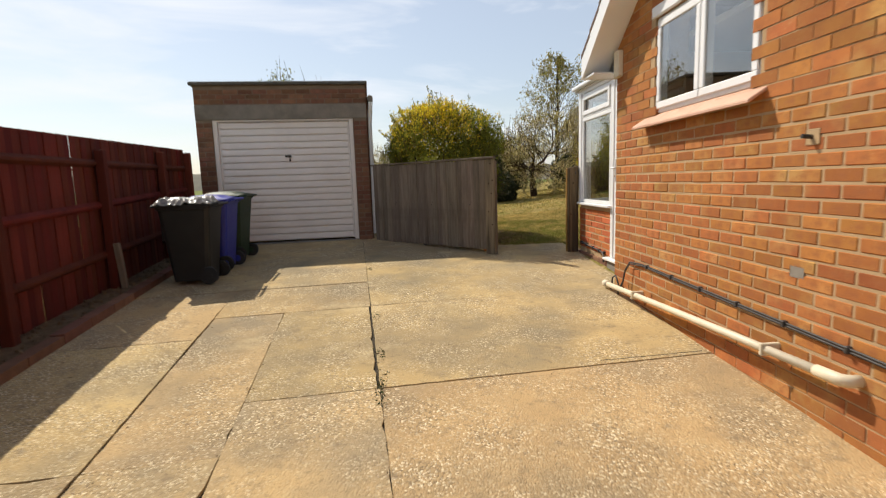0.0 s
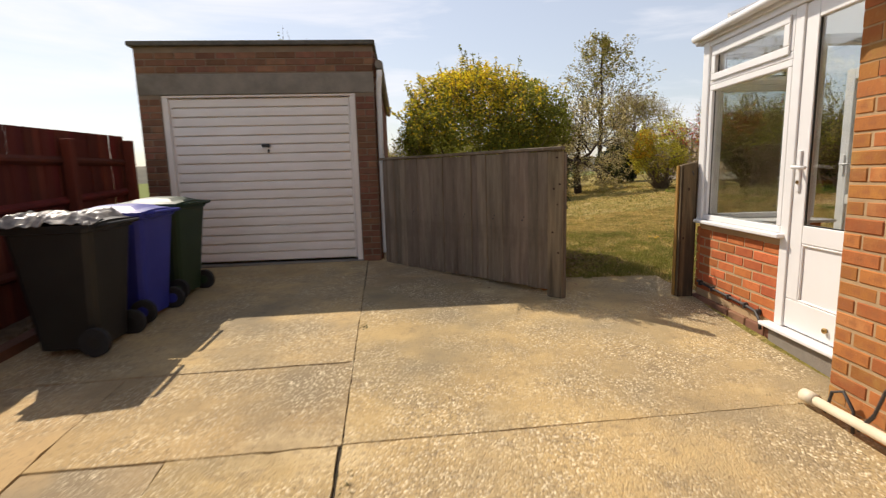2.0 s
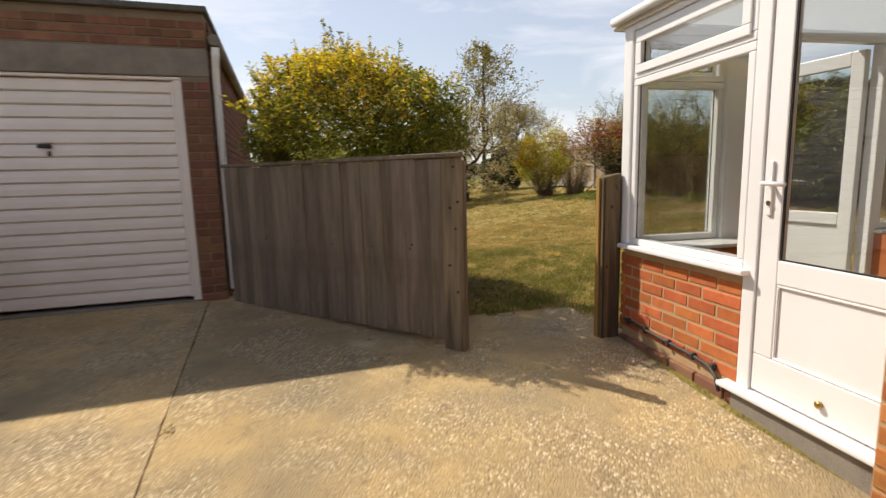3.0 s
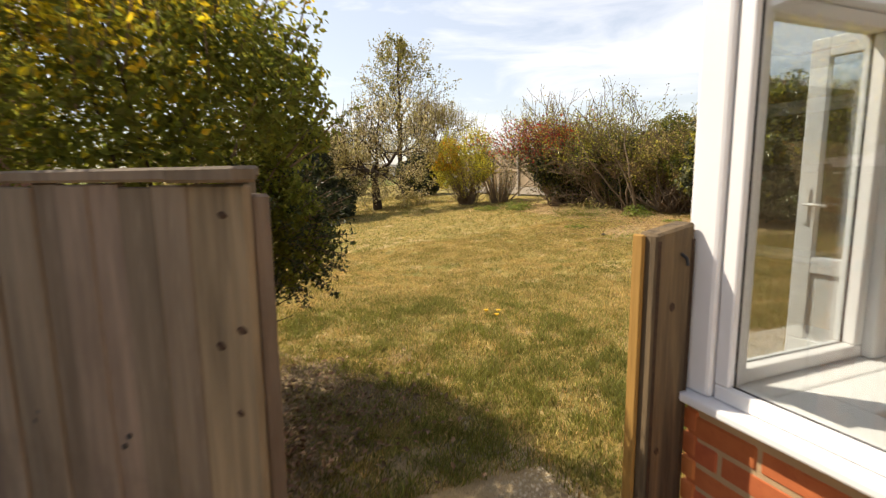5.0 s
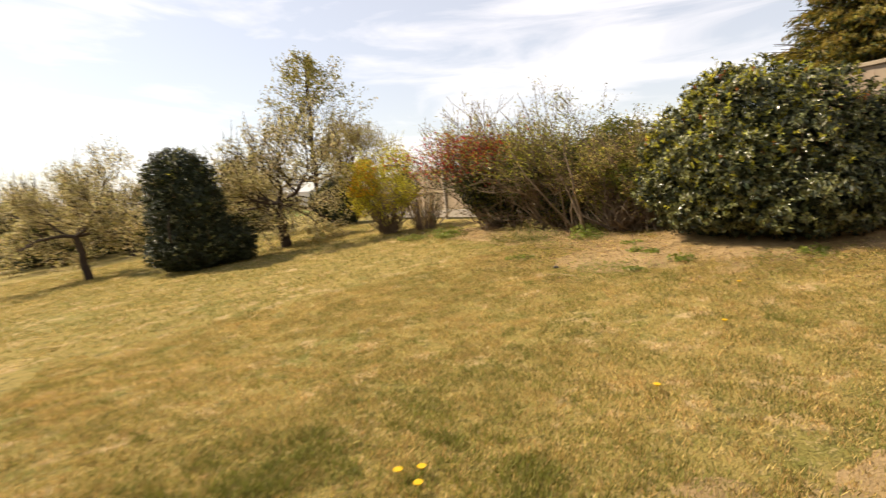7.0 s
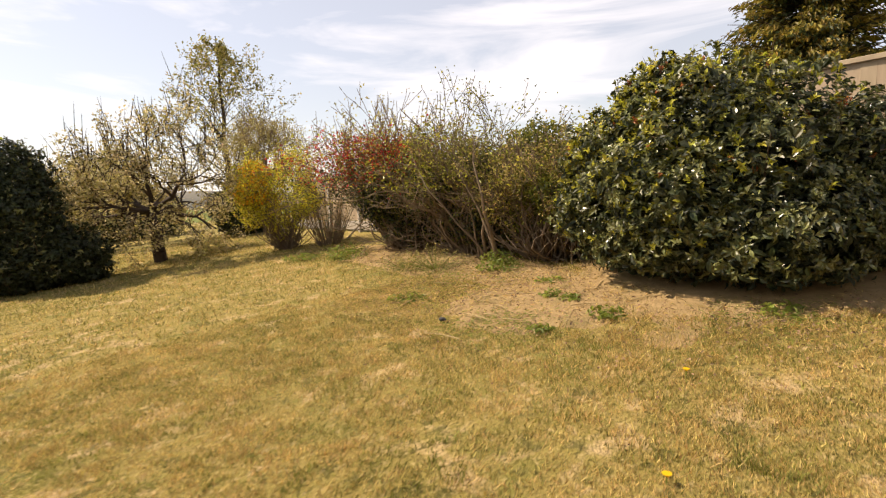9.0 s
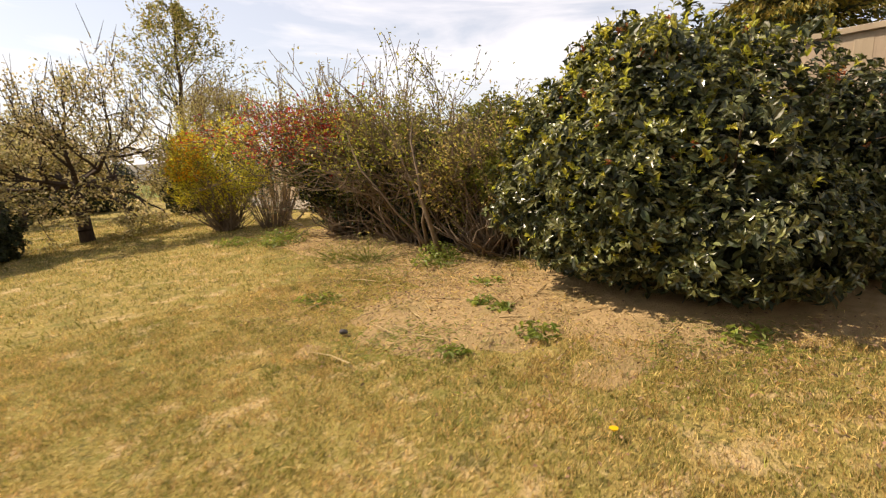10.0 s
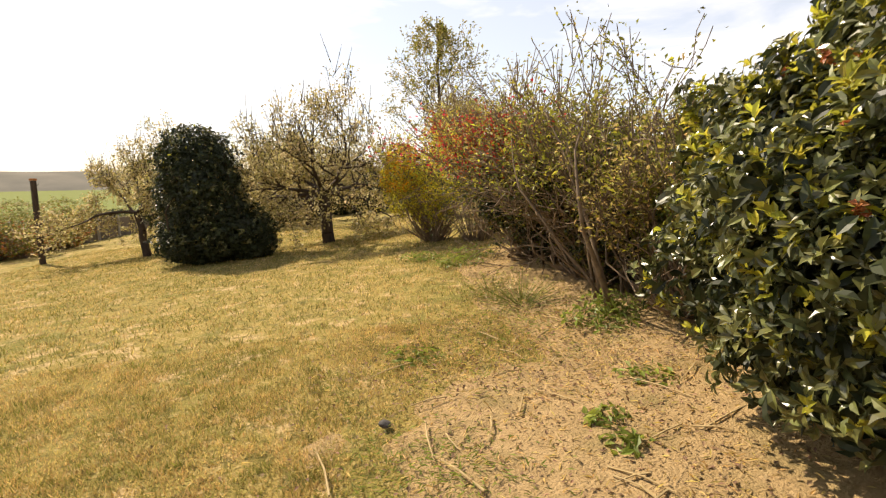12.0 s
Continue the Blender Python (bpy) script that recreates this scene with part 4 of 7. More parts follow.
def build_house():
    h = thing("bungalow", 0, 0, 0, "orange-brick bungalow gable wall with a white window", "house")
    X0, X1 = HX + 0.002, HX + 0.28
    Y0 = -4.8
    part("wall", box_bm(X0, X1, Y0, WY0, -0.6, WZ1, 0), MORTAR, h)
    part("wall", box_bm(X0, X1, WY1, HY - 0.004, -0.6, WZ1, 0), MORTAR, h)
    part("wall", box_bm(X0, X1, WY0, WY1, -0.6, WZ0 - 0.05, 0), MORTAR, h)
    bm = bmesh.new()
    prof = [(Y0, WZ1), (HY - 0.004, WZ1), (HY - 0.004, EAVE_Z + (EAVE_Y - HY) * SLOPE - 0.1), (0.0, EAVE_Z + EAVE_Y * SLOPE - 0.1), (Y0, max(WZ1 + 0.02, EAVE_Z + (EAVE_Y + Y0) * SLOPE - 0.1))]
    lo = [bm.verts.new((X0, y, z)) for y, z in prof]
    hi = [bm.verts.new((X1, y, z)) for y, z in prof]
    bm.faces.new(lo)
    bm.faces.new(hi[::-1])
    for i in range(5):
        bm.faces.new((lo[i], hi[i], hi[(i + 1) % 5], lo[(i + 1) % 5]))
    bmesh.ops.recalc_face_normals(bm, faces=bm.faces)
    part("gable", bm, MORTAR, h)
    part("rear_wall", box_bm(X1, 9.5, HY - 0.28, HY - 0.004, -0.6, 2.6, 0), MORTAR, h)
    part("front_wall", box_bm(X1, 9.5, Y0, Y0 + 0.28, -0.6, 2.6, 0), MORTAR, h)
    part("far_wall", box_bm(9.5, 9.75, Y0, HY, -0.6, 2.6, 0), MORTAR, h)
    part("ceiling", box_bm(X1, 9.5, Y0 + 0.28, HY - 0.28, 2.45, 2.5, 0), PLASTER, h)
    part("floor_slab", box_bm(X1, 9.5, Y0 + 0.28, HY - 0.28, 0.3, 0.4, 0), FLOOR_TILE, h)
    part("partition", box_bm(4.5, 4.6, Y0 + 0.28, HY - 0.28, 0.4, 2.45, 0), PLASTER, h)

    def keep(u, z):
        y = HY - u
        if z > EAVE_Z + (EAVE_Y - y) * SLOPE - 0.16:
            return False
        return not (WY0 - 0.02 < y < WY1 + 0.02 and WZ0 - 0.05 < z < WZ1 + 0.07)
    brick_face(h, (HX + 0.023, HY), (0, -1), 7.2, 0.06, 4.2, BRICK, keep, lambda u, z: 0.0 < u < 3.35 and 0.35 < z < 1.75, BRICK_J, seed=9)
    brick_face(h, (HX + 0.02, HY - 0.022), (1, 0), 0.9, 0.06, 2.6, BRICK, lambda u, z: u > 0.03, lambda u, z: False, BRICK_J, seed=10)
    # gable roof: two pitched sheets of tile, verge board, soffit
    for s in (1, -1):
        bm = bmesh.new()
        n = 22
        ridge_z = EAVE_Z + EAVE_Y * SLOPE
        reach = EAVE_Y
        for i in range(n):
            y0, y1 = reach * (1 - i / n), reach * (1 - (i + 1) / n)
            z0, z1 = ridge_z - y0 * SLOPE, ridge_z - y1 * SLOPE
            q = [bm.verts.new(p) for p in ((VERGE_X, s * y0, z0 + 0.055), (10.0, s * y0, z0 + 0.055), (10.0, s * y1, z1 + 0.035), (VERGE_X, s * y1, z1 + 0.035), (VERGE_X, s * y0, z0 + 0.02), (10.0, s * y0, z0 + 0.02), (10.0, s * y1, z1 + 0.0), (VERGE_X, s * y1, z1 + 0.0))]
            for fc in ((0, 1, 2, 3), (7, 6, 5, 4), (4, 5, 1, 0), (3, 2, 6, 7), (0, 3, 7, 4), (1, 5, 6, 2)):
                bm.faces.new([q[k] for k in fc])
        bmesh.ops.recalc_face_normals(bm, faces=bm.faces)
        part("roof", bm, ROOF_TILE, h)
        bm = bmesh.new()
        ye = EAVE_Y * s
        ze = ridge_z - abs(ye) * SLOPE
        pr = [(ye, ze + 0.018), (0.0, ridge_z + 0.018), (0.0, ridge_z - 0.19), (ye, ze - 0.19)]
        a = [bm.verts.new((VERGE_X + 0.005, y, z)) for y, z in pr]
        b = [bm.verts.new((VERGE_X + 0.027, y, z)) for y, z in pr]
        bm.faces.new(a)
        bm.faces.new(b[::-1])
        for i in range(4):
            bm.faces.new((a[i], b[i], b[(i + 1) % 4], a[(i + 1) % 4]))
        bmesh.ops.recalc_face_normals(bm, faces=bm.faces)
        part("barge_board", bm, UPVC, h, "white barge board under the verge")
        bm = bmesh.new()
        pr = [(ye, ze - 0.165), (0.0, ridge_z - 0.165), (0.0, ridge_z - 0.18), (ye, ze - 0.18)]
        a = [bm.verts.new((VERGE_X + 0.027, y, z)) for y, z in pr]
        b = [bm.verts.new((HX - 0.002, y, z)) for y, z in pr]
        bm.faces.new(a)
        bm.faces.new(b[::-1])
        for i in range(4):
            bm.faces.new((a[i], b[i], b[(i + 1) % 4], a[(i + 1) % 4]))
        bmesh.ops.recalc_face_normals(bm, faces=bm.faces)
        part("soffit", bm, UPVC, h)
    part("fascia", box_bm(VERGE_X + 0.03, 10, EAVE_Y - 0.02, EAVE_Y + 0.0, EAVE_Z - 0.19, EAVE_Z + 0.01, 0.003), UPVC, h)
    part("eaves_soffit", box_bm(VERGE_X + 0.03, 10, HY + 0.002, EAVE_Y - 0.022, EAVE_Z - 0.185, EAVE_Z - 0.17, 0), UPVC, h)
    part("alarm_box", box_bm(HX - 0.05, HX - 0.001, HY - 0.14, HY - 0.03, 2.28, 2.52, 0.006), CREAM, h, "small cream box under the eaves")

    # window: frame, two sashes, panes, sloping sill
    w = part("window_frame", box_bm(HX + 0.02, HX + 0.09, WY0 + 0.001, WY1 - 0.001, WZ0 + 0.001, WZ0 + 0.05, 0.006), UPVC, h, "white plastic casement window")
    for bx in ((WY0 + 0.001, WY1 - 0.001, WZ1 - 0.05, WZ1 - 0.001), (WY0 + 0.001, WY0 + 0.05, WZ0 + 0.05, WZ1 - 0.05), (WY1 - 0.05, WY1 - 0.001, WZ0 + 0.05, WZ1 - 0.05), (3.42, 3.48, WZ0 + 0.05, WZ1 - 0.05)):
        part("frame_bar", box_bm(HX + 0.02, HX + 0.09, *bx, 0.006), UPVC, w)
    for y0, y1 in ((WY0 + 0.03, 3.45 - 0.005), (3.45 + 0.005, WY1 - 0.03)):
        for bx in ((y0, y1, WZ0 + 0.03, WZ0 + 0.085), (y0, y1, WZ1 - 0.085, WZ1 - 0.03), (y0, y0 + 0.055, WZ0 + 0.085, WZ1 - 0.085), (y1 - 0.055, y1, WZ0 + 0.085, WZ1 - 0.085)):
            part("sash", box_bm(HX + 0.002, HX + 0.018, *bx, 0.006), UPVC, w)
        gp = part("pane", box_bm(HX + 0.012, HX + 0.016, y0 + 0.05, y1 - 0.05, WZ0 + 0.08, WZ1 - 0.08, 0), GLASS, w)
        gp.visible_shadow = False
    part("lintel_strip", box_bm(HX - 0.02, HX + 0.10, WY0 - 0.1, WY1 + 0.03, WZ1 + 0.001, WZ1 + 0.09, 0.008), UPVC, h)
    bm = box_bm(HX - 0.11, HX + 0.05, WY0 - 0.07, WY1 + 0.16, WZ0 - 0.115, WZ0 - 0.09, 0.006)
    for v in bm.verts:
        v.co.z += 0.10 * (v.co.x - HX + 0.11) / 0.16
    part("window_sill", bm, SILL_TILE, h, "sloping pinkish painted sill")
    # air vent, small patches of filler, white waste pipe, cable
    part("vent_plate", box_bm(HX - 0.005, HX - 0.001, 2.36, 2.45, 1.49, 1.57, 0.004), MORTAR, h, "mortar patch round a hole")
    bm = tube_bm([(HX - 0.002, 2.41, 1.53), (HX - 0.05, 2.42, 1.535)], 0.012, 8)
    part("spigot", bm, DARK_METAL, h, "short dark metal spigot")
    for y, z, s in ((2.45, 0.84, 0.05), (3.0, 0.80, 0.035)):
        part("filler_patch", box_bm(HX - 0.004, HX - 0.001, y - s, y + s, z - s * 0.6, z + s * 0.6, 0.004), LINTEL, h)
    x = HX - 0.075
    wp = thing("waste_pipe", x, 4.80, 0.3, "cream plastic waste pipe along the foot of the brick wall", "pipe")
    pi = Matrix.Translation((-x, -4.80, -0.3))
    for nm, bm in (("pipe", tube_bm([(x, 4.86, 0.285), (x, 4.0, 0.325), (x, 3.0, 0.372), (x, 2.16, 0.408)], 0.024, 12)),
                   ("elbow", tube_bm([(x, 2.20, 0.407), (x, 2.07, 0.412), (x + 0.02, 2.045, 0.412), (x + 0.09, 2.04, 0.412)], [0.029, 0.030, 0.030, 0.029], 12)),
                   ("collar", tube_bm([(x, 4.90, 0.283), (x, 4.82, 0.287)], 0.034, 12))):
        o = part(nm, bm, CREAM, wp, smooth=True)
        o.matrix_parent_inverse = pi
    for y in (2.55, 4.2):
        z = 0.408 - (y - 2.16) * 0.046
        o = part("pipe_clip", box_bm(x - 0.034, HX + 0.002, y - 0.012, y + 0.012, z - 0.034, z + 0.036, 0.004), CREAM, wp)
        o.matrix_parent_inverse = pi
    pts = [(HX - 0.016, 1.2, 0.50), (HX - 0.016, 2.0, 0.53), (HX - 0.016, 2.8, 0.545), (HX - 0.016, 3.6, 0.56), (HX - 0.016, 4.2, 0.575), (HX - 0.03, 4.42, 0.56), (HX - 0.05, 4.47, 0.48), (HX - 0.06, 4.50, 0.36), (HX - 0.08, 4.55, 0.27)]
    cb = thing("wall_cable", HX, 4.0, 0.55, "black cable clipped along the brick wall", "cable")
    ci = Matrix.Translation((-HX, -4.0, -0.55))
    for dz in (0, 0.014):
        o = part("cable", tube_bm([(a, b, c + dz) for a, b, c in pts], 0.0065, 7), CABLE, cb, smooth=True)
        o.matrix_parent_inverse = ci
    for y in (2.1, 2.5, 2.9, 3.3, 3.7, 4.1):
        z = 0.53 + (y - 2.0) * 0.0205
        o = part("cable_clip", box_bm(HX - 0.032, HX - 0.002, y - 0.012, y + 0.012, z - 0.010, z + 0.026, 0.004), CABLE, cb)
        o.matrix_parent_inverse = ci
    bm = tube_bm([(HX - 0.06, 4.60, 0.23), (HX - 0.05, 4.62, 0.33), (HX - 0.055, 4.68, 0.40), (HX - 0.06, 4.74, 0.37), (HX - 0.06, 4.77, 0.25)], 0.008, 7)
    o = part("cable_loop", bm, CABLE, cb, smooth=True)
    o.matrix_parent_inverse = ci
    return h


build_house()

# ---- conservatory ----
CX, CY0, CY1, CX1 = 2.285, 4.85, 6.84, 5.05
SILL_Z, TRANSOM, TOPZ = 1.02, 2.135, 2.50


def build_conservatory():
    c = thing("conservatory", 0, 0, 0, "white plastic conservatory on a red-brick dwarf wall", "conservatory")

    def bar(name, x0, x1, y0, y1, z0, z1, bev=0.007, m=UPVC, parent=c, label=""):
        return part(name, box_bm(x0, x1, y0, y1, z0, z1, bev, 2 if bev > 0.005 else 1), m, parent, label)

    def pane(x0, x1, y0, y1, z0, z1, parent):
        o = bar("pane", x0, x1, y0, y1, z0, z1, 0, GLASS, parent)
        o.visible_shadow = False
        return o

    # dwarf walls
    dw = bar("dwarf_wall", CX + 0.0135, CX + 0.24, 5.745, CY1 - 0.022, 0.20, SILL_Z - 0.035, 0, MORTAR)
    bar("dwarf_wall", CX + 0.24, 3.20, CY1 - 0.24, CY1 - 0.012, 0.20, SILL_Z - 0.035, 0, BRICK_NEW)
    bar("dwarf_wall", 4.48, CX1 - 0.012, CY1 - 0.24, CY1 - 0.012, 0.20, SILL_Z - 0.035, 0, BRICK_NEW)
    bar("dwarf_wall", CX1 - 0.24, CX1 - 0.012, CY0, CY1 - 0.24, 0.20, SILL_Z - 0.035, 0, MORTAR)
    brick_face(c, (CX + 0.035, CY1 - 0.01), (0, -1), CY1 - 0.01 - 5.745, 0.40, SILL_Z - 0.02, BRICK_NEW, lambda u, z: True, lambda u, z: True, seed=21)
    brick_face(c, (CX1, CY1 - 0.025), (-1, 0), CX1 - CX, 0.415, SILL_Z - 0.03, BRICK_NEW, lambda u, z: not 0.56 < u < 1.86, lambda u, z: True, seed=22)
    brick_face(c, (CX + 0.005, CY1 - 0.01), (0, -1), 1.35, 0.20, 0.40, BRICK_OLD, lambda u, z: True, lambda u, z: True, seed=23)
    # sills
    bar("window_sill", CX - 0.05, CX + 0.16, 5.70, CY1 + 0.05, SILL_Z - 0.03, SILL_Z, 0.008)
    bar("window_sill", CX + 0.161, 3.21, CY1 - 0.16, CY1 + 0.05, SILL_Z - 0.03, SILL_Z - 0.001, 0.008)
    bar("window_sill", 4.47, CX1 + 0.05, CY1 - 0.16, CY1 + 0.05, SILL_Z - 0.03, SILL_Z - 0.001, 0.008)
    bar("inner_sill", CX + 0.321, 3.26, CY1 - 0.33, CY1 - 0.161, SILL_Z - 0.028, SILL_Z - 0.003, 0.006)
    bar("window_sill", CX1 - 0.16, CX1 + 0.05, CY0, CY1 - 0.161, SILL_Z - 0.03, SILL_Z, 0.008)
    bar("inner_sill", CX + 0.161, CX + 0.32, 5.72, CY1 - 0.161, SILL_Z - 0.028, SILL_Z - 0.003, 0.006)
    # corner posts and head
    X0, X1 = CX, CX + 0.07
    bar("corner_post", X0 - 0.015, X0 + 0.085, CY1 - 0.095, CY1 + 0.005, SILL_Z, TOPZ, 0.012)
    bar("corner_post", CX1 - 0.085, CX1 + 0.015, CY1 - 0.095, CY1 + 0.005, SILL_Z, TOPZ, 0.012)
    bar("head_beam", X0 - 0.012, X0 + 0.08, CY0, CY1 - 0.096, TOPZ - 0.055, TOPZ, 0.006)
    bar("head_beam", X0 + 0.086, CX1 - 0.086, CY1 - 0.08, CY1, TOPZ - 0.055, TOPZ, 0.006)
    bar("head_beam", CX1 - 0.08, CX1, CY0, CY1 - 0.096, TOPZ - 0.055, TOPZ, 0.006)

    def window(y0, y1, z0, z1, axis, at, opener=True):
        """A frame with a sash and one pane in it, in the plane x = at or y = at."""
        def B(name, a0, a1, b0, b1, d0, d1, parent, m=UPVC, bev=0.006):
            if axis == "x":
                return bar(name, at + d0, at + d1, a0, a1, b0, b1, bev, m, parent)
            return bar(name, a0, a1, at - d1, at - d0, b0, b1, bev, m, parent)
        f = B("window_frame", y0, y1, z0, z0 + 0.045, 0.0, 0.068, c)
        B("frame_bar", y0, y1, z1 - 0.045, z1, 0.0, 0.068, f)
        B("frame_bar", y0, y0 + 0.045, z0 + 0.046, z1 - 0.046, 0.0, 0.068, f)
        B("frame_bar", y1 - 0.045, y1, z0 + 0.046, z1 - 0.046, 0.0, 0.068, f)
        e = 0.046
        if opener:
            for q in ((y0 + 0.03, y1 - 0.03, z0 + 0.03, z0 + 0.085), (y0 + 0.03, y1 - 0.03, z1 - 0.085, z1 - 0.03), (y0 + 0.03, y0 + 0.085, z0 + 0.086, z1 - 0.086), (y1 - 0.085, y1 - 0.03, z0 + 0.086, z1 - 0.086)):
                B("sash", *q, -0.014, -0.001, f)
            e = 0.08
        B("gasket", y0 + e - 0.006, y1 - e + 0.006, z0 + e - 0.006, z0 + e, 0.02, 0.03, f, DARK_METAL, 0)
        B("gasket", y0 + e - 0.006, y0 + e, z0 + e, z1 - e, 0.02, 0.03, f, DARK_METAL, 0)
        B("gasket", y1 - e, y1 - e + 0.006, z0 + e, z1 - e, 0.02, 0.03, f, DARK_METAL, 0)
        p = B("pane", y0 + e - 0.01, y1 - e + 0.01, z0 + e - 0.01, z1 - e + 0.01, 0.022, 0.028, f, GLASS, 0)
        p.visible_shadow = False
        return f
    window(5.745, CY1 - 0.10, SILL_Z + 0.001, TRANSOM - 0.001, "x", CX, False)
    window(5.745, CY1 - 0.10, TRANSOM + 0.001, TOPZ - 0.056, "x", CX, True)
    for x0, x1 in ((CX + 0.09, 3.03), (4.52, CX1 - 0.09)):
        window(x0 + 0.002, x1 - 0.002, SILL_Z + 0.001, TRANSOM - 0.001, "y", CY1, False)
        window(x0 + 0.002, x1 - 0.002, TRANSOM + 0.001, TOPZ - 0.056, "y", CY1, True)
    # garden doorway with its leaf swung out
    bar("door_post", 3.031, 3.24, CY1 - 0.10, CY1, SILL_Z, TOPZ - 0.056, 0.008)
    bar("door_post", 4.42, 4.519, CY1 - 0.10, CY1, 0.40, TOPZ - 0.056, 0.008)
    bar("door_threshold", 3.2, 4.48, CY1 - 0.12, CY1 + 0.04, 0.372, 0.41, 0.008)
    leaf = bar("garden_door", -0.06, 0.0, 0.0, 0.98, 0.0, 0.2, 0.006, label="white glazed plastic door standing open to the garden")
    for nm, q in (("stile", (0.0, 0.10, 0.201, 2.0)), ("stile", (0.88, 0.98, 0.201, 2.0)), ("mid_rail", (0.101, 0.879, 0.62, 0.72)), ("top_rail", (0.101, 0.879, 1.89, 2.0))):
        bar(nm, -0.06, 0.0, *q, 0.006, UPVC, leaf)
    bar("panel", -0.04, -0.02, 0.101, 0.879, 0.201, 0.619, 0, UPVC, leaf)
    pane(-0.033, -0.027, 0.095, 0.885, 0.715, 1.895, leaf)
    bar("handle_plate", -0.072, -0.061, 0.91, 0.94, 0.92, 1.14, 0.004, UPVC, leaf)
    part("handle", tube_bm([(-0.06, 0.925, 1.04), (-0.11, 0.925, 1.04), (-0.115, 0.80, 1.035)], 0.010, 8), UPVC, leaf, smooth=True)
    leaf.matrix_world = pose(4.42, CY1 + 0.01, 0.42, 0, 0, 6)
    for i in range(2):
        y0 = CY0 + i * 1.0
        window(y0 + 0.002, y0 + 0.98, SILL_Z + 0.001, TRANSOM - 0.001, "x", CX1 - 0.07, False)
        window(y0 + 0.002, y0 + 0.98, TRANSOM + 0.001, TOPZ - 0.056, "x", CX1 - 0.07, False)
    # door
    bar("door_jamb", X0, X1, 5.665, 5.743, 0.40, TOPZ - 0.056, 0.006)
    bar("door_jamb", X0, X1, CY0, CY0 + 0.05, 0.40, TOPZ - 0.056, 0.006)
    bar("door_threshold", X0 - 0.06, X1, CY0, 5.82, 0.372, 0.40, 0.008)
    bar("step_base", X0 - 0.03, X1 + 0.1, CY0, 5.74, 0.05, 0.371, 0, LINTEL)
    d = bar("door", X0 + 0.012, X0 + 0.06, CY0 + 0.052, 5.663, 0.41, 0.60, 0.006, label="white half-glazed plastic door")
    bar("stile", X0 + 0.012, X0 + 0.06, 5.555, 5.663, 0.601, TOPZ - 0.06, 0.006, UPVC, d)
    bar("stile", X0 + 0.012, X0 + 0.06, CY0 + 0.052, CY0 + 0.16, 0.601, TOPZ - 0.06, 0.006, UPVC, d)
    bar("mid_rail", X0 + 0.012, X0 + 0.06, CY0 + 0.161, 5.554, 0.975, 1.09, 0.006, UPVC, d)
    bar("top_rail", X0 + 0.012, X0 + 0.06, CY0 + 0.161, 5.554, TOPZ - 0.17, TOPZ - 0.06, 0.006, UPVC, d)
    bar("panel", X0 + 0.026, X0 + 0.05, CY0 + 0.161, 5.554, 0.601, 0.974, 0, UPVC, d)
    for q in ((CY0 + 0.161, 5.554, 0.601, 0.615), (CY0 + 0.161, 5.554, 0.960, 0.974), (CY0 + 0.161, CY0 + 0.175, 0.616, 0.959), (5.540, 5.554, 0.616, 0.959)):
        bar("bead", X0 + 0.014, X0 + 0.026, *q, 0.004, UPVC, d)
    pane(X0 + 0.03, X0 + 0.036, CY0 + 0.155, 5.56, 1.085, TOPZ - 0.165, d)
    for q in ((CY0 + 0.161, CY0 + 0.168, 1.091, TOPZ - 0.171), (5.547, 5.554, 1.091, TOPZ - 0.171), (CY0 + 0.161, 5.554, 1.091, 1.098)):
        bar("gasket", X0 + 0.02, X0 + 0.03, *q, 0, DARK_METAL, d)
    bar("handle_plate", X0 - 0.001, X0 + 0.011, 5.60, 5.63, 1.30, 1.56, 0.005, UPVC, d)
    bm = tube_bm([(X0, 5.615, 1.455), (X0 - 0.045, 5.615, 1.455), (X0 - 0.05, 5.60, 1.455), (X0 - 0.05, 5.49, 1.45)], 0.011, 8)
    part("handle", bm, UPVC, d, "white lever handle", smooth=True)
    bm = tube_bm([(X0 - 0.006, 5.615, 1.36), (X0 - 0.001, 5.615, 1.36)], 0.012, 8)
    part("key_barrel", bm, BRASS, d)
    bm = tube_bm([(X0 + 0.012, 5.29, 0.49), (X0 - 0.004, 5.29, 0.49), (X0 - 0.010, 5.29, 0.49)], [0.014, 0.018, 0.012], 10)
    part("door_stop", bm, BRASS, d, "small round brass stop", smooth=True)
    # cable along the dwarf wall
    cb = thing("ground_cable", CX, 6.3, 0.45, "black cable clipped along the dwarf wall", "cable")
    ci = Matrix.Translation((-CX, -6.3, -0.45))
    pts = [(CX + 0.0, 6.78, 0.47), (CX - 0.005, 6.6, 0.462), (CX - 0.005, 6.3, 0.45), (CX - 0.005, 6.05, 0.44), (CX - 0.01, 5.93, 0.43), (CX - 0.03, 5.85, 0.40), (CX - 0.05, 5.80, 0.34)]
    o = part("cable", tube_bm(pts, 0.011, 7), CABLE, cb, smooth=True)
    o.matrix_parent_inverse = ci
    for y in (6.72, 6.52, 6.28, 6.06, 5.9):
        z = 0.47 - (6.88 - y) * 0.038
        o = part("cable_clip", box_bm(CX - 0.02, CX + 0.012, y - 0.012, y + 0.012, z - 0.02, z + 0.022, 0.004), CABLE, cb)
        o.matrix_parent_inverse = ci
    # floor, roof of thin panels with bars, gutter
    bar("floor", CX + 0.1, CX1 - 0.1, CY0, CY1 - 0.25, 0.30, 0.40, 0, FLOOR_TILE)
    rz = 3.0
    mid = (CX + CX1) / 2
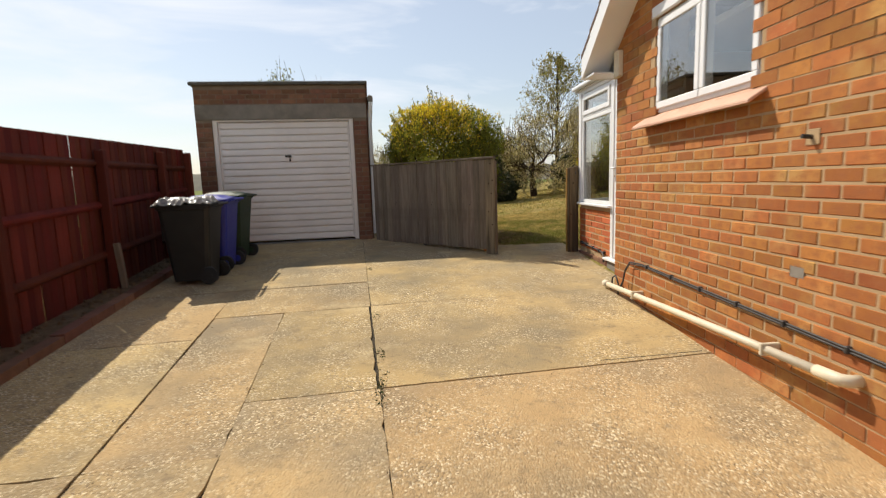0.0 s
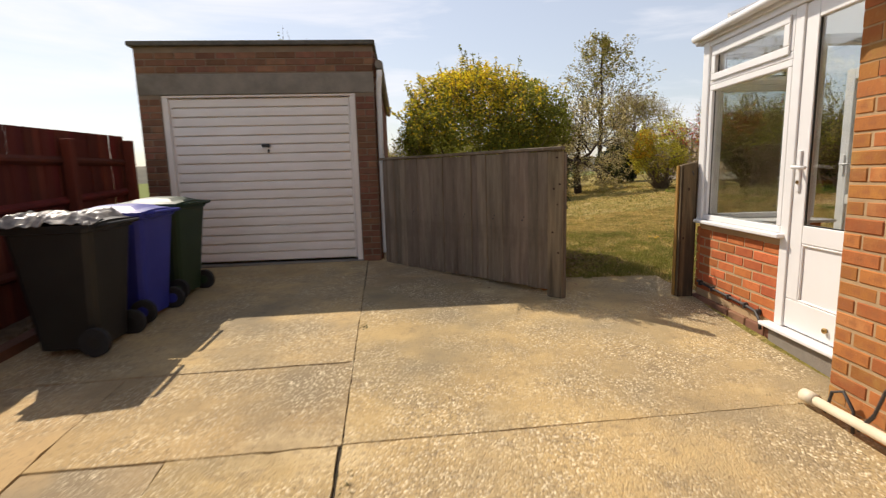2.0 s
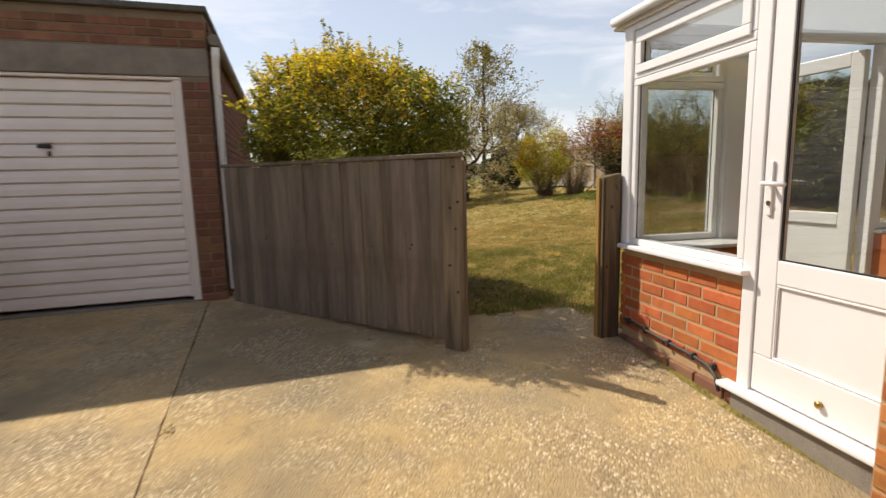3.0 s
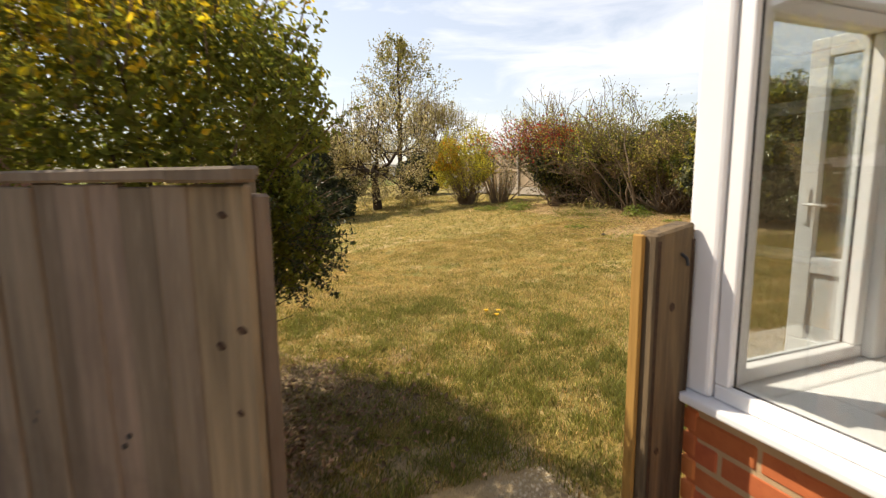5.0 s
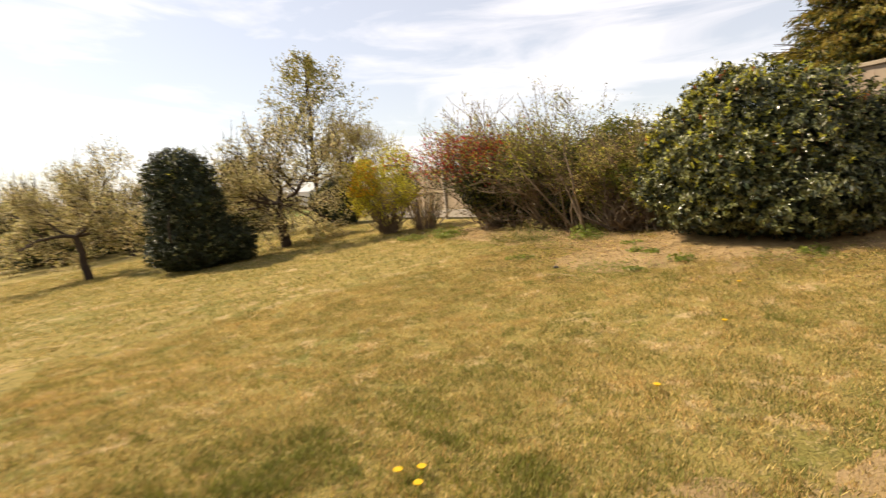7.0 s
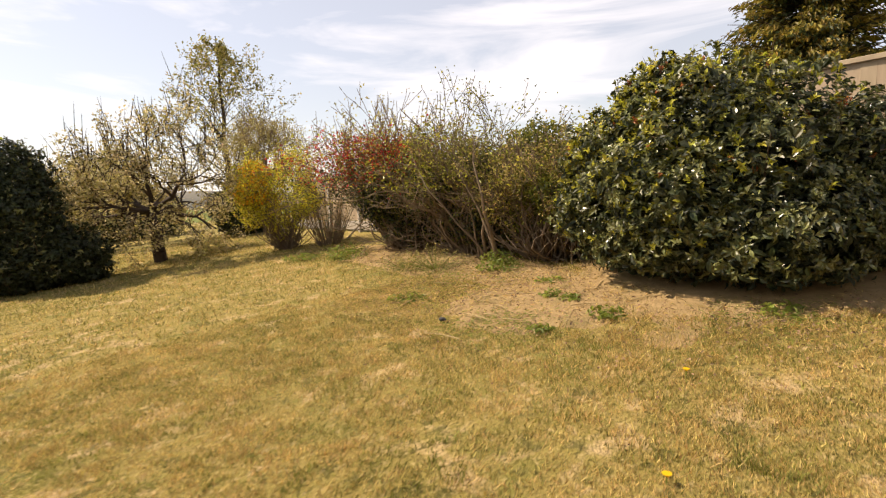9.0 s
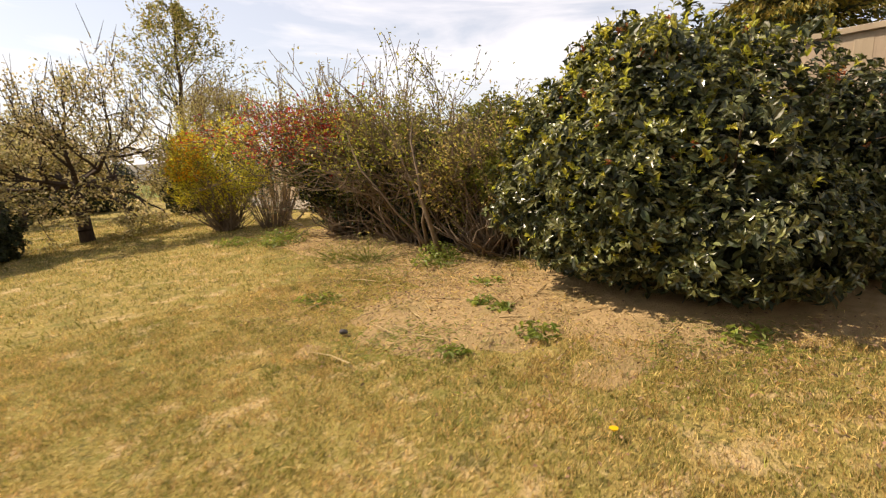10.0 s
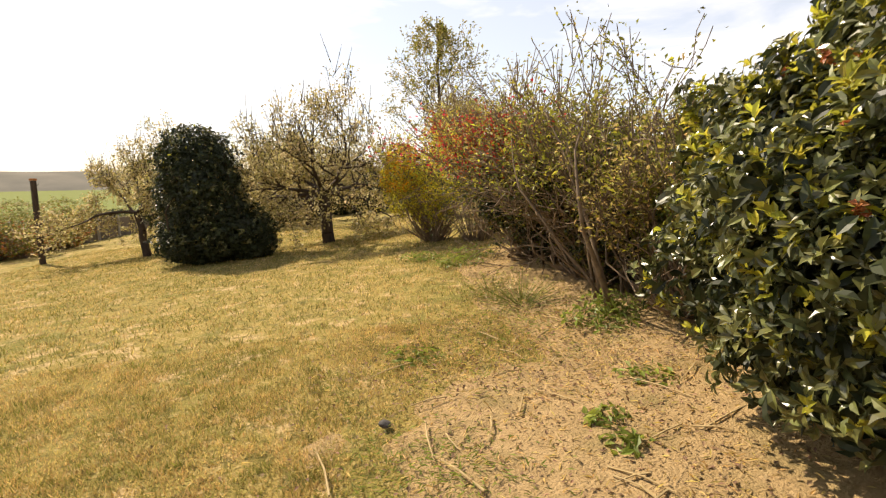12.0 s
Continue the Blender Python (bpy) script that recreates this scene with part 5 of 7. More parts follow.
    slopes = [((CX - 0.06, CY0), (CX - 0.06, CY1 + 0.06), (CX + 1.1, CY1 - 0.9), (CX + 1.1, CY0)),
              ((CX1 + 0.06, CY1 + 0.06), (CX1 + 0.06, CY0), (CX1 - 1.1, CY0), (CX1 - 1.1, CY1 - 0.9)),
              ((CX - 0.06, CY1 + 0.06), (CX1 + 0.06, CY1 + 0.06), (CX1 - 1.1, CY1 - 0.9), (CX + 1.1, CY1 - 0.9)),
              ((CX + 1.1, CY0), (CX + 1.1, CY1 - 0.9), (CX1 - 1.1, CY1 - 0.9), (CX1 - 1.1, CY0))]
    hs = [(TOPZ + 0.05, TOPZ + 0.05, rz, rz)] * 3 + [(rz, rz, rz, rz)]
    for q, z in zip(slopes, hs):
        bm = bmesh.new()
        lo = [bm.verts.new((x, y, zz)) for (x, y), zz in zip(q, z)]
        hi = [bm.verts.new((x, y, zz + 0.025)) for (x, y), zz in zip(q, z)]
        bm.faces.new(lo)
        bm.faces.new(hi)
        for i in range(4):
            bm.faces.new((lo[i], lo[(i + 1) % 4], hi[(i + 1) % 4], hi[i]))
        bmesh.ops.recalc_face_normals(bm, faces=bm.faces)
        part("roof_panel", bm, POLY, c, "milky polycarbonate roof")
    for k in range(4):
        y = CY0 + 0.05 + k * 0.5
        part("glazing_bar", tube_bm([(CX - 0.06, y, TOPZ + 0.085), (CX + 1.1, y, rz + 0.035)], 0.022, 6), UPVC, c)
    part("gutter", tube_bm([(CX - 0.07, CY0 + 0.28, TOPZ + 0.035), (CX - 0.07, CY1 + 0.05, TOPZ + 0.035)], 0.03, 10), UPVC, c, smooth=True)
    part("gutter", tube_bm([(CX - 0.03, CY1 + 0.085, TOPZ + 0.035), (CX1 + 0.12, CY1 + 0.085, TOPZ + 0.035)], 0.045, 10), UPVC, c, smooth=True)
    bar("eaves_fascia", CX - 0.04, CX - 0.013, CY0, CY1 + 0.03, TOPZ - 0.01, TOPZ + 0.06, 0.004)
    return c


POLY = mat("milky_polycarbonate", (0.80, 0.80, 0.79), (0.74, 0.74, 0.73), scale=3, rough=0.4, bump=0.0, through_light=0.6)
build_conservatory()


# ---- wheelie bins ----
def wheelie_bin(material, label, rz, x, y):
    b = thing("wheelie_bin", x, y, 0.048 * y, label, "wheelie bin", "wheelie bins by the fence", rz=rz)
    bm = bmesh.new()
    rings = []
    for z, w, d0, d1 in ((0.04, 0.20, -0.20, 0.20), (0.30, 0.225, -0.225, 0.22), (0.62, 0.25, -0.255, 0.25), (0.86, 0.27, -0.28, 0.275), (0.865, 0.29, -0.295, 0.29), (0.905, 0.29, -0.295, 0.29)):
        ring = []
        c = 0.05
        for sx, sy, px, py in ((-1, -1, w, d0), (1, -1, w, d0), (1, 1, w, d1), (-1, 1, w, d1)):
            X, Y = sx * px, py
            for k in range(3):
                a = k / 2 * math.pi / 2
                base = {(-1, -1): math.pi, (1, -1): 1.5 * math.pi, (1, 1): 0.0, (-1, 1): 0.5 * math.pi}[(sx, sy)]
                ring.append(bm.verts.new((X - sx * c + c * math.cos(base + a), Y - sy * c + c * math.sin(base + a), z)))
        rings.append(ring)
    n = len(rings[0])
    for u, v in zip(rings, rings[1:]):
        for i in range(n):
            bm.faces.new((u[i], u[(i + 1) % n], v[(i + 1) % n], v[i]))
    bm.faces.new(rings[0][::-1])
    bm.faces.new(rings[-1])
    part("body", bm, material, b)
    for s in (-0.12, 0.12):
        part("rib", box_bm(s - 0.012, s + 0.012, -0.30, -0.25, 0.5, 0.86, 0.006), material, b)
    bm = bmesh.new()
    bmesh.ops.create_grid(bm, x_segments=8, y_segments=8, size=0.5)
    for v in bm.verts:
        u, w = v.co.x * 2, v.co.y * 2
        v.co = (u * 0.305, w * 0.315 - 0.01, 0.915 + 0.05 * (1 - u * u) * (1 - w * w * 0.6) + 0.012 * (abs(u) < 0.6) * (abs(w) < 0.7))
    r = bmesh.ops.extrude_face_region(bm, geom=bm.faces[:])
    for v in [g for g in r["geom"] if isinstance(g, bmesh.types.BMVert)]:
        v.co.z -= 0.022
    bmesh.ops.recalc_face_normals(bm, faces=bm.faces)
    part("lid", bm, material, b)
    part("handle", tube_bm([(-0.2, 0.28, 0.89), (-0.2, 0.355, 0.91), (0.2, 0.355, 0.91), (0.2, 0.28, 0.89)], 0.014, 8), material, b)
    part("handle_grip", tube_bm([(-0.07, 0.28, 0.89), (-0.07, 0.355, 0.91)], 0.012, 6), material, b)
    for s in (-0.24, 0.24):
        w = part("wheel", tube_bm([(s - 0.022, 0.205, 0.10), (s + 0.022, 0.205, 0.10)], 0.10, 20), RUBBER, b)
        part("hub", tube_bm([(s - 0.026, 0.205, 0.10), (s + 0.026, 0.205, 0.10)], 0.045, 12), material, w)
    return b


wheelie_bin(BIN_BLACK, "black wheelie bin with a crumpled bag on its lid", -85, -2.61, 5.96)
wheelie_bin(BIN_BLUE, "blue wheelie bin with a closed lid beside the fence", -88, -2.65, 6.63)
wheelie_bin(BIN_GREEN, "dark green wheelie bin in front of the garage door", -92, -2.69, 7.30)


def crumpled_bag():
    bm = bmesh.new()
    bmesh.ops.create_grid(bm, x_segments=38, y_segments=34, size=0.5)
    for v in bm.verts:
        x, y = v.co.x, v.co.y
        n = noise.noise((x * 5, y * 5, 1.0)) * 0.045 + noise.noise((x * 13, y * 13, 3.0)) * 0.028 + abs(noise.noise((x * 9, y * 7, 8.0))) * 0.03
        edge = max(0.0, max(abs(x), abs(y)) - 0.40)
        v.co = (x * 0.60, y * 0.62, 0.02 + n * 0.75 - edge * 0.6)
    o = tagged(part("plastic_bag", bm, FOIL), "crumpled dull plastic sheeting lying on a bin lid", "plastic bag")
    so = o.modifiers.new("thickness", "SOLIDIFY")
    so.thickness = 0.003
    o.matrix_world = pose(-2.63, 5.93, 0.048 * 5.93 + 0.96, 0, 0, 12)


crumpled_bag()


# ---- plants ----
L_GOLD = leaf_mat("golden_leaves", (0.72, 0.53, 0.025), (0.55, 0.45, 0.03), light=0.6)
L_OLIVE = leaf_mat("olive_leaves", (0.24, 0.22, 0.03), (0.16, 0.17, 0.025), light=0.45)
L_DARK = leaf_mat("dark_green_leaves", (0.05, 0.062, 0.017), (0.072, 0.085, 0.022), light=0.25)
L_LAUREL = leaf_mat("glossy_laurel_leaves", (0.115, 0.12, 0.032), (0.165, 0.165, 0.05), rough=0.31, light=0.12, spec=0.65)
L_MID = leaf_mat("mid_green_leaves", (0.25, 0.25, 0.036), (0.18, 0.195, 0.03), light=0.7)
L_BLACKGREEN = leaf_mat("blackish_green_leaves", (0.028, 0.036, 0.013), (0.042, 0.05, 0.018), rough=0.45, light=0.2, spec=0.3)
L_TIP = leaf_mat("yellow_green_leaves", (0.50, 0.45, 0.05), (0.36, 0.35, 0.045), rough=0.35, light=0.45, spec=0.5)
L_YELLOW = leaf_mat("bright_yellow_leaves", (0.70, 0.60, 0.06), (0.50, 0.49, 0.06), light=0.6)
L_RUST = leaf_mat("rusty_flower_heads", (0.50, 0.17, 0.05), (0.38, 0.13, 0.04), light=0.3)
L_RED = leaf_mat("red_leaves", (0.55, 0.05, 0.035), (0.42, 0.05, 0.03), light=0.45)
L_ORANGE = leaf_mat("orange_leaves", (0.85, 0.36, 0.02), (0.75, 0.42, 0.02), light=0.5)
L_BLOSSOM = leaf_mat("pale_blossom", (0.62, 0.52, 0.30), (0.46, 0.39, 0.17), light=0.45)
L_PALE = leaf_mat("pale_spring_leaves", (0.46, 0.37, 0.13), (0.34, 0.29, 0.085), light=0.45)
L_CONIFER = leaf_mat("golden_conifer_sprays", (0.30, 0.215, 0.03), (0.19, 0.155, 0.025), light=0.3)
L_GRASS = leaf_mat("green_grass_blades", (0.27, 0.23, 0.048), (0.20, 0.195, 0.04), rough=0.7, light=0.4)
L_LUSH = leaf_mat("lush_grass_blades", (0.27, 0.255, 0.05), (0.19, 0.195, 0.038), rough=0.7, light=0.4)
L_DRY = leaf_mat("dry_grass_blades", (0.64, 0.455, 0.17), (0.49, 0.36, 0.12), rough=0.8, light=0.4)
L_RUST_LITTER = leaf_mat("brown_leaf_scraps", (0.30, 0.19, 0.10), (0.20, 0.125, 0.065), rough=0.9, light=0.1)
L_WEED = leaf_mat("bright_weed_leaves", (0.25, 0.29, 0.045), (0.18, 0.23, 0.04), light=0.45)


def shell(blobs, n, inner=0.0, rough=0.22, seed=0, freq=2.6):
    """Points and outward directions over the uneven outer skin of some ellipsoids. inner: share that lies deeper."""
    g = np.random.default_rng(seed)
    b = np.array(blobs, dtype=float)
    area = (b[:, 3] * b[:, 4] * b[:, 5]) ** (2 / 3)
    pick = g.choice(len(b), n * 2, p=area / area.sum())
    d = g.normal(0, 1, (n * 2, 3))
    d /= np.linalg.norm(d, axis=1, keepdims=True)
    lump = np.sin(d[:, 0] * 5.1 * freq / 2 + pick) * np.sin(d[:, 1] * 4.3 * freq / 2 + 2.1 * pick) * np.sin(d[:, 2] * 4.7 * freq / 2 + 0.7)
    fine = np.sin(d[:, 0] * 13 + 1.3) * np.sin(d[:, 1] * 12 + 0.4) * np.sin(d[:, 2] * 14)
    rad = 1 + rough * lump + rough * 0.6 * fine + g.normal(0, 0.035, n * 2)
    deep = g.random(n * 2) < inner
    rad = np.where(deep, rad * g.uniform(0.45, 0.93, n * 2), rad)
    p = b[pick, 0:3] + d * b[pick, 3:6] * rad[:, None]
    # drop what lies well inside another ellipsoid
    ok = np.ones(n * 2, dtype=bool)
    for i, q in enumerate(b):
        e = (((p - q[0:3]) / q[3:6]) ** 2).sum(1)
        ok &= ~((pick != i) & (e < 0.6))
    nrm = d / b[pick, 3:6]
    nrm /= np.linalg.norm(nrm, axis=1, keepdims=True)
    return p[ok][:n], nrm[ok][:n]


def clumps(env, n, size, seed):
    """Many small ellipsoids spread through one big one: an uneven crown with gaps."""
    g = np.random.default_rng(seed)
    cx, cy, cz, rx, ry, rz = env
    out = []
    for k in range(n):
        d = g.normal(0, 1, 3)
        d /= np.linalg.norm(d)
        f = g.uniform(0.35, 0.82)
        s = size * g.uniform(0.65, 1.35)
        out.append((cx + d[0] * rx * f, cy + d[1] * ry * f, max(s * 0.8, cz + d[2] * rz * f), s, s, s * g.uniform(0.8, 1.2)))
    return out


def stems(base, tips, r0, seed=0, bend=0.25, steps=5):
    """Woody stems from about one foot out to the tips, curving up."""
    g = np.random.default_rng(seed)
    segs = []
    for tip in tips:
        a = np.array(base) + np.append(g.normal(0, 0.10, 2), 0)
        t = np.array(tip)
        side = np.append(g.normal(0, bend, 2), 0)
        last, lr = a, r0 * g.uniform(0.6, 1.2)
        r_s = lr
        for k in range(1, steps + 1):
            f = k / steps
            p = a + (t - a) * np.array([f ** 1.25, f ** 1.25, f ** 0.85]) + side * math.sin(math.pi * f) + np.append(g.normal(0, 0.015, 2), 0)
            r = r_s * (1 - 0.85 * f)
            segs.append((*last, lr, *p, r))
            last, lr = p, r
    return segs


def soil_foot(x, y):
    return ground_z(x, y) - 0.05


def put_leaves(parent, name, centres, normals, length, width, material, spread=0.5, label="", full=False, axes=None):
    o = link_mesh(name, leaf_mesh(name, centres, normals, length, width, spread, full=full, axes=axes), material, parent, label)
    o["kind"] = "stuff"
    return o


def shrub(name, label, category, x, y, blobs, layers, n_stems=14, r_stem=0.018, seed=0, stem_mat=None, clear=None):
    """blobs: (dx, dy, z above the ground, rx, ry, rz). layers: (leaf name, number, length, width, material, share deep, filter)."""
    z0 = ground_z(x, y)
    s = thing(name, x, y, z0, label, category)
    g = np.random.default_rng(seed)
    B = [(dx, dy, dz, rx, ry, rz) for dx, dy, dz, rx, ry, rz in blobs]
    p, _ = shell(B, n_stems, seed=seed + 1)
    p = np.concatenate([p, p * np.array([0.55, 0.55, 0.7])])
    p[:, 2] = np.maximum(p[:, 2], 0.12)
    if clear is not None:
        p = p[clear(p) & clear(p + np.array([-0.25, -0.25, -0.5]))]
    segs = stems((0, 0, -0.08), p, r_stem, seed)
    link_mesh("stem_growth", tubes_mesh("stem_growth", segs, 5), stem_mat or TWIG, s)["kind"] = "stuff"
    for i, (nm, n, le, wi, m, inner, flt) in enumerate(layers):
        c, nr = shell(B, n, inner, seed=seed + 10 + i)
        if flt is not None:
            k = flt(c, g)
            c, nr = c[k], nr[k]
        k = c[:, 2] > 0.02
        if clear is not None:
            k &= clear(c)
        big = le > 0.0655
        put_leaves(s, nm, c[k], nr[k] + (np.array([[0, 0, 0.55]]) if big else 0), le, wi, m, 0.65, full=big)
    return s


def sprigs(parent, blobs, n, length, leaf, width, material, seed, up=0.8, per=9, r=0.003, low=0.3):
    """Shoots that stand out of the skin, with leaves along them: they break the outline."""
    g = np.random.default_rng(seed)
    p, nr = shell(blobs, n, seed=seed)
    k = p[:, 2] > low
    p, nr = p[k], nr[k]
    d = nr + np.array([0, 0, up]) + g.normal(0, 0.25, nr.shape)
    d /= np.linalg.norm(d, axis=1, keepdims=True)
    L = length * g.uniform(0.4, 1.2, (len(p), 1))
    q = p + d * L
    segs = np.concatenate([p - d * 0.15, np.full((len(p), 1), r * 1.6), q, np.full((len(p), 1), r * 0.6)], 1)
    link_mesh("shoot_growth", tubes_mesh("shoot_growth", segs, 4), TWIG, parent)["kind"] = "stuff"
    t = g.random((len(p), per, 1))
    c = (p[:, None, :] + d[:, None, :] * L[:, None, :] * t).reshape(-1, 3) + g.normal(0, leaf * 0.35, (len(p) * per, 3))
    put_leaves(parent, "shoot_leaves", c, np.repeat(d, per, 0), leaf, width, material, 0.9, full=leaf > 0.06)


def grow(origin, direction, length, radius, depth, g, spread, lift, out, tips, wiggle=0.18, keep=0.74):
    """A branching skeleton: tapered rods and the points at which leaves sit."""
    p, d = np.array(origin, dtype=float), np.array(direction, dtype=float)
    n = 3
    for k in range(n):
        d = d + g.normal(0, wiggle, 3) + np.array([0, 0, lift])
        d /= np.linalg.norm(d)
        q = p + d * length / n
        r0, r1 = radius * (1 - 0.4 * k / n), radius * (1 - 0.4 * (k + 1) / n)
        out.append((*p, r0, *q, r1))
        p = q
        if depth <= 2:
            tips.append((*p, *d))
        if depth > 0 and (k == n - 1 or g.random() < 0.55):
            for _ in range(3 if k == n - 1 else 1):
                nd = d + g.normal(0, spread, 3)
                nd /= np.linalg.norm(nd)
                grow(p, nd, length * keep * g.uniform(0.75, 1.15), r1 * 0.68, depth - 1, g, spread, lift, out, tips, wiggle, keep)


def rosettes(parent, name, blobs, n, leaf, width, material, seed, per=7, low=0.15, up=0.7, keep=None, tilt=(0.75, 1.35)):
    """Whorls of leaves round the shoot ends all over a bush's skin, each leaf arching out and down."""
    g = np.random.default_rng(seed)
    p, nr = shell(blobs, n, seed=seed)
    k = p[:, 2] > low
    if keep is not None:
        k &= keep(p, g)
    p, nr = p[k], nr[k]
    d = nr + np.array([0, 0, up]) + g.normal(0, 0.3, nr.shape)
    d /= np.linalg.norm(d, axis=1, keepdims=True)
    side = np.cross(d, g.normal(0, 1, d.shape))
    side /= np.linalg.norm(side, axis=1, keepdims=True) + 1e-9
    other = np.cross(d, side)
    C, N, A = [], [], []
    for i in range(per):
        a = 2 * np.pi * (i * 0.382 + g.uniform(-0.06, 0.06, (len(p), 1)))
        t = g.uniform(*tilt, (len(p), 1))
        out = side * np.cos(a) + other * np.sin(a)
        ax = d * np.cos(t) + out * np.sin(t)
        C.append(p + ax * leaf * 0.5 - d * 0.02 * (i % 3))
        N.append(d * np.sin(t) - out * np.cos(t))
        A.append(ax)
    put_leaves(parent, name, np.concatenate(C), np.concatenate(N), leaf, width, material, 0.18, full=leaf > 0.055, axes=np.concatenate(A))


def branching(parent, feet, length, radius, seed, aim, open_, lift, leaf_sets, wood, depth=3, keep=0.72, spread=0.42):
    """Woody stems that fork again and again from feet in the ground, with leaves at their ends: (name, per tip, length, width, material, jitter, filter)."""
    g = np.random.default_rng(seed)
    out, tips = [], []
    for fx, fy in feet:
        d = np.array(aim) + np.append(g.normal(0, open_, 2), 0)
        d /= np.linalg.norm(d)
        grow((fx, fy, -0.06), d, length * g.uniform(0.7, 1.15), radius * g.uniform(0.6, 1.2), depth, g, spread, lift, out, tips, 0.14, keep)
    out = np.array(out)
    out[:, [3, 7]] = np.maximum(out[:, [3, 7]], 0.0042)
    link_mesh("branchwork", tubes_mesh("branchwork", out, 4), wood, parent)["kind"] = "stuff"
    tips = np.array(tips)
    tips = tips[tips[:, 2] > 0.15]
    for nm, per, le, wi, m, jit, flt in leaf_sets:
        t = tips[g.random(len(tips)) < per] if per < 1 else np.repeat(tips, int(per), 0)
        c = t[:, :3] + g.normal(0, jit, (len(t), 3))
        ax = t[:, 3:6] + g.normal(0, 0.5, (len(t), 3))
        if flt is not None:
            k = flt(c, g)
            c, ax = c[k], ax[k]
        put_leaves(parent, nm, c, np.tile(np.array([[0, 0, 1.0]]), (len(c), 1)), le, wi, m, 0.7, axes=ax)


def tree(name, label, x, y, trunk, limbs, seed, leaf_sets, limb_len, depth=4, spread=0.55, lift=0.03, lean=(0, 0), bark=None, r=0.09, flat=0.0, keep=0.74):
    z0 = ground_z(x, y) - 0.05
    t = thing(name, x, y, z0 + 0.05, label, "tree")
    g = np.random.default_rng(seed)
    out, tips = [], []
    p = np.array([0, 0, -0.15])
    rr = r * 1.25
    k = 5
    for i in range(k):
        q = np.array([lean[0] * (i + 1) / k, lean[1] * (i + 1) / k, trunk * (i + 1) / k]) + np.append(g.normal(0, 0.02, 2), 0)
        out.append((*p, rr, *q, rr * 0.93))
        p, rr = q, rr * 0.93
    trunk_ob = link_mesh("trunk", tubes_mesh("trunk", out, 10), bark or BARK, t)
    out = []
    for i in range(limbs):
        a = 2 * math.pi * (i + g.uniform(-0.3, 0.3)) / limbs
        e = g.uniform(0.25, 0.75) * (1 - flat)
        d = np.array([math.cos(a) * math.cos(e), math.sin(a) * math.cos(e), math.sin(e)])
        if flat < 0:
            d = np.array([math.cos(a) * 0.45, math.sin(a) * 0.45, 1.0])
            d /= np.linalg.norm(d)
        grow(p, d, limb_len * g.uniform(0.8, 1.15), rr * 0.62, depth, g, spread, lift, out, tips, keep=keep)
    tips = np.array(tips)
    high = tips[tips[:, 2] > np.median(tips[:, 2])]
    for q in high[g.random(len(high)) < 0.09]:
        e = q[:3] + np.array([g.normal(0, 0.25), g.normal(0, 0.25), 1.0]) * g.uniform(0.2, 0.65)
        out.append((*q[:3], 0.009, *e, 0.003))
    link_mesh("branchwork", tubes_mesh("branchwork", out, 4), bark or BARK, t)["kind"] = "stuff"
    for nm, per, le, wi, m, jit in leaf_sets:
        c = np.repeat(tips[:, :3], per, 0) + g.normal(0, jit, (len(tips) * per, 3))
        put_leaves(t, nm, c, np.tile(np.array([[0, 0, 1.0]]), (len(c), 1)), le, wi, m, 1.2)
    return t


def tall_tree(x, y, h, r, seed):
    """A slender crown on one leader: limbs climb at a steep angle, longest below the middle."""
    t = thing("tall_tree", x, y, ground_z(x, y), "tall slender tree with sparse pale leaves", "tree")
    g = np.random.default_rng(seed)
    lead = [(0.04 * math.sin(k * 1.7), 0.05 * math.cos(k * 1.1), h * k / 14) for k in range(15)]
    link_mesh("trunk", tubes_mesh("trunk", [(*a, 0.14 * (1 - k / 15) + 0.012, *b, 0.14 * (1 - (k + 1) / 15) + 0.012) for k, (a, b) in enumerate(zip(lead, lead[1:]))], 8), BARK, t)
    out, tips = [], []
    for i in range(46):
        f = 0.22 + 0.74 * (i / 45)
        reach = r * (1.15 * (1 - f) ** 0.6 if f > 0.45 else 0.80 + 0.5 * (f - 0.22)) * g.uniform(0.75, 1.1)
        a = i * 2.4 + g.uniform(-0.4, 0.4)
        up = 0.75 + 0.5 * f
        d = np.array([math.cos(a), math.sin(a), up])
        d /= np.linalg.norm(d)
        grow((0, 0, h * f * 0.93), d, reach * 0.62, 0.035 * (1.15 - f), 2, g, 0.38, 0.05, out, tips, 0.14, 0.62)
    link_mesh("branchwork", tubes_mesh("branchwork", out, 4), BARK, t)["kind"] = "stuff"
    tips = np.array(tips)
    ends = tips[g.random(len(tips)) < 0.55]
    for nm, per, m, jit in (("leaves", 2, L_PALE, 0.09), ("green_leaves", 1, L_OLIVE, 0.08)):
        c = np.repeat(ends[:, :3], per, 0) + g.normal(0, jit, (len(ends) * per, 3))
        put_leaves(t, nm, c, np.tile(np.array([[0, 0, 1.0]]), (len(c), 1)), 0.15, 0.075, m, 1.2)


def upper(z, soft=0.35):
    return lambda c, g: c[:, 2] + g.normal(0, soft, len(c)) > z


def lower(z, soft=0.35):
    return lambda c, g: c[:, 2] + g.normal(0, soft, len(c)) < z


# golden bush behind the gate
GOLD_BLOBS = [(0.08, -0.48, 1.38, 0.86, 0.84, 0.82), (-0.1, 0.25, 1.1, 0.78, 0.8, 0.8), (-0.15, -0.85, 1.6, 0.6, 0.45, 0.5), (0.5, -0.9, 1.5, 0.5, 0.45, 0.45)] + clumps((0.08, -0.45, 1.41, 0.86, 0.84, 0.84), 16, 0.34, 4)


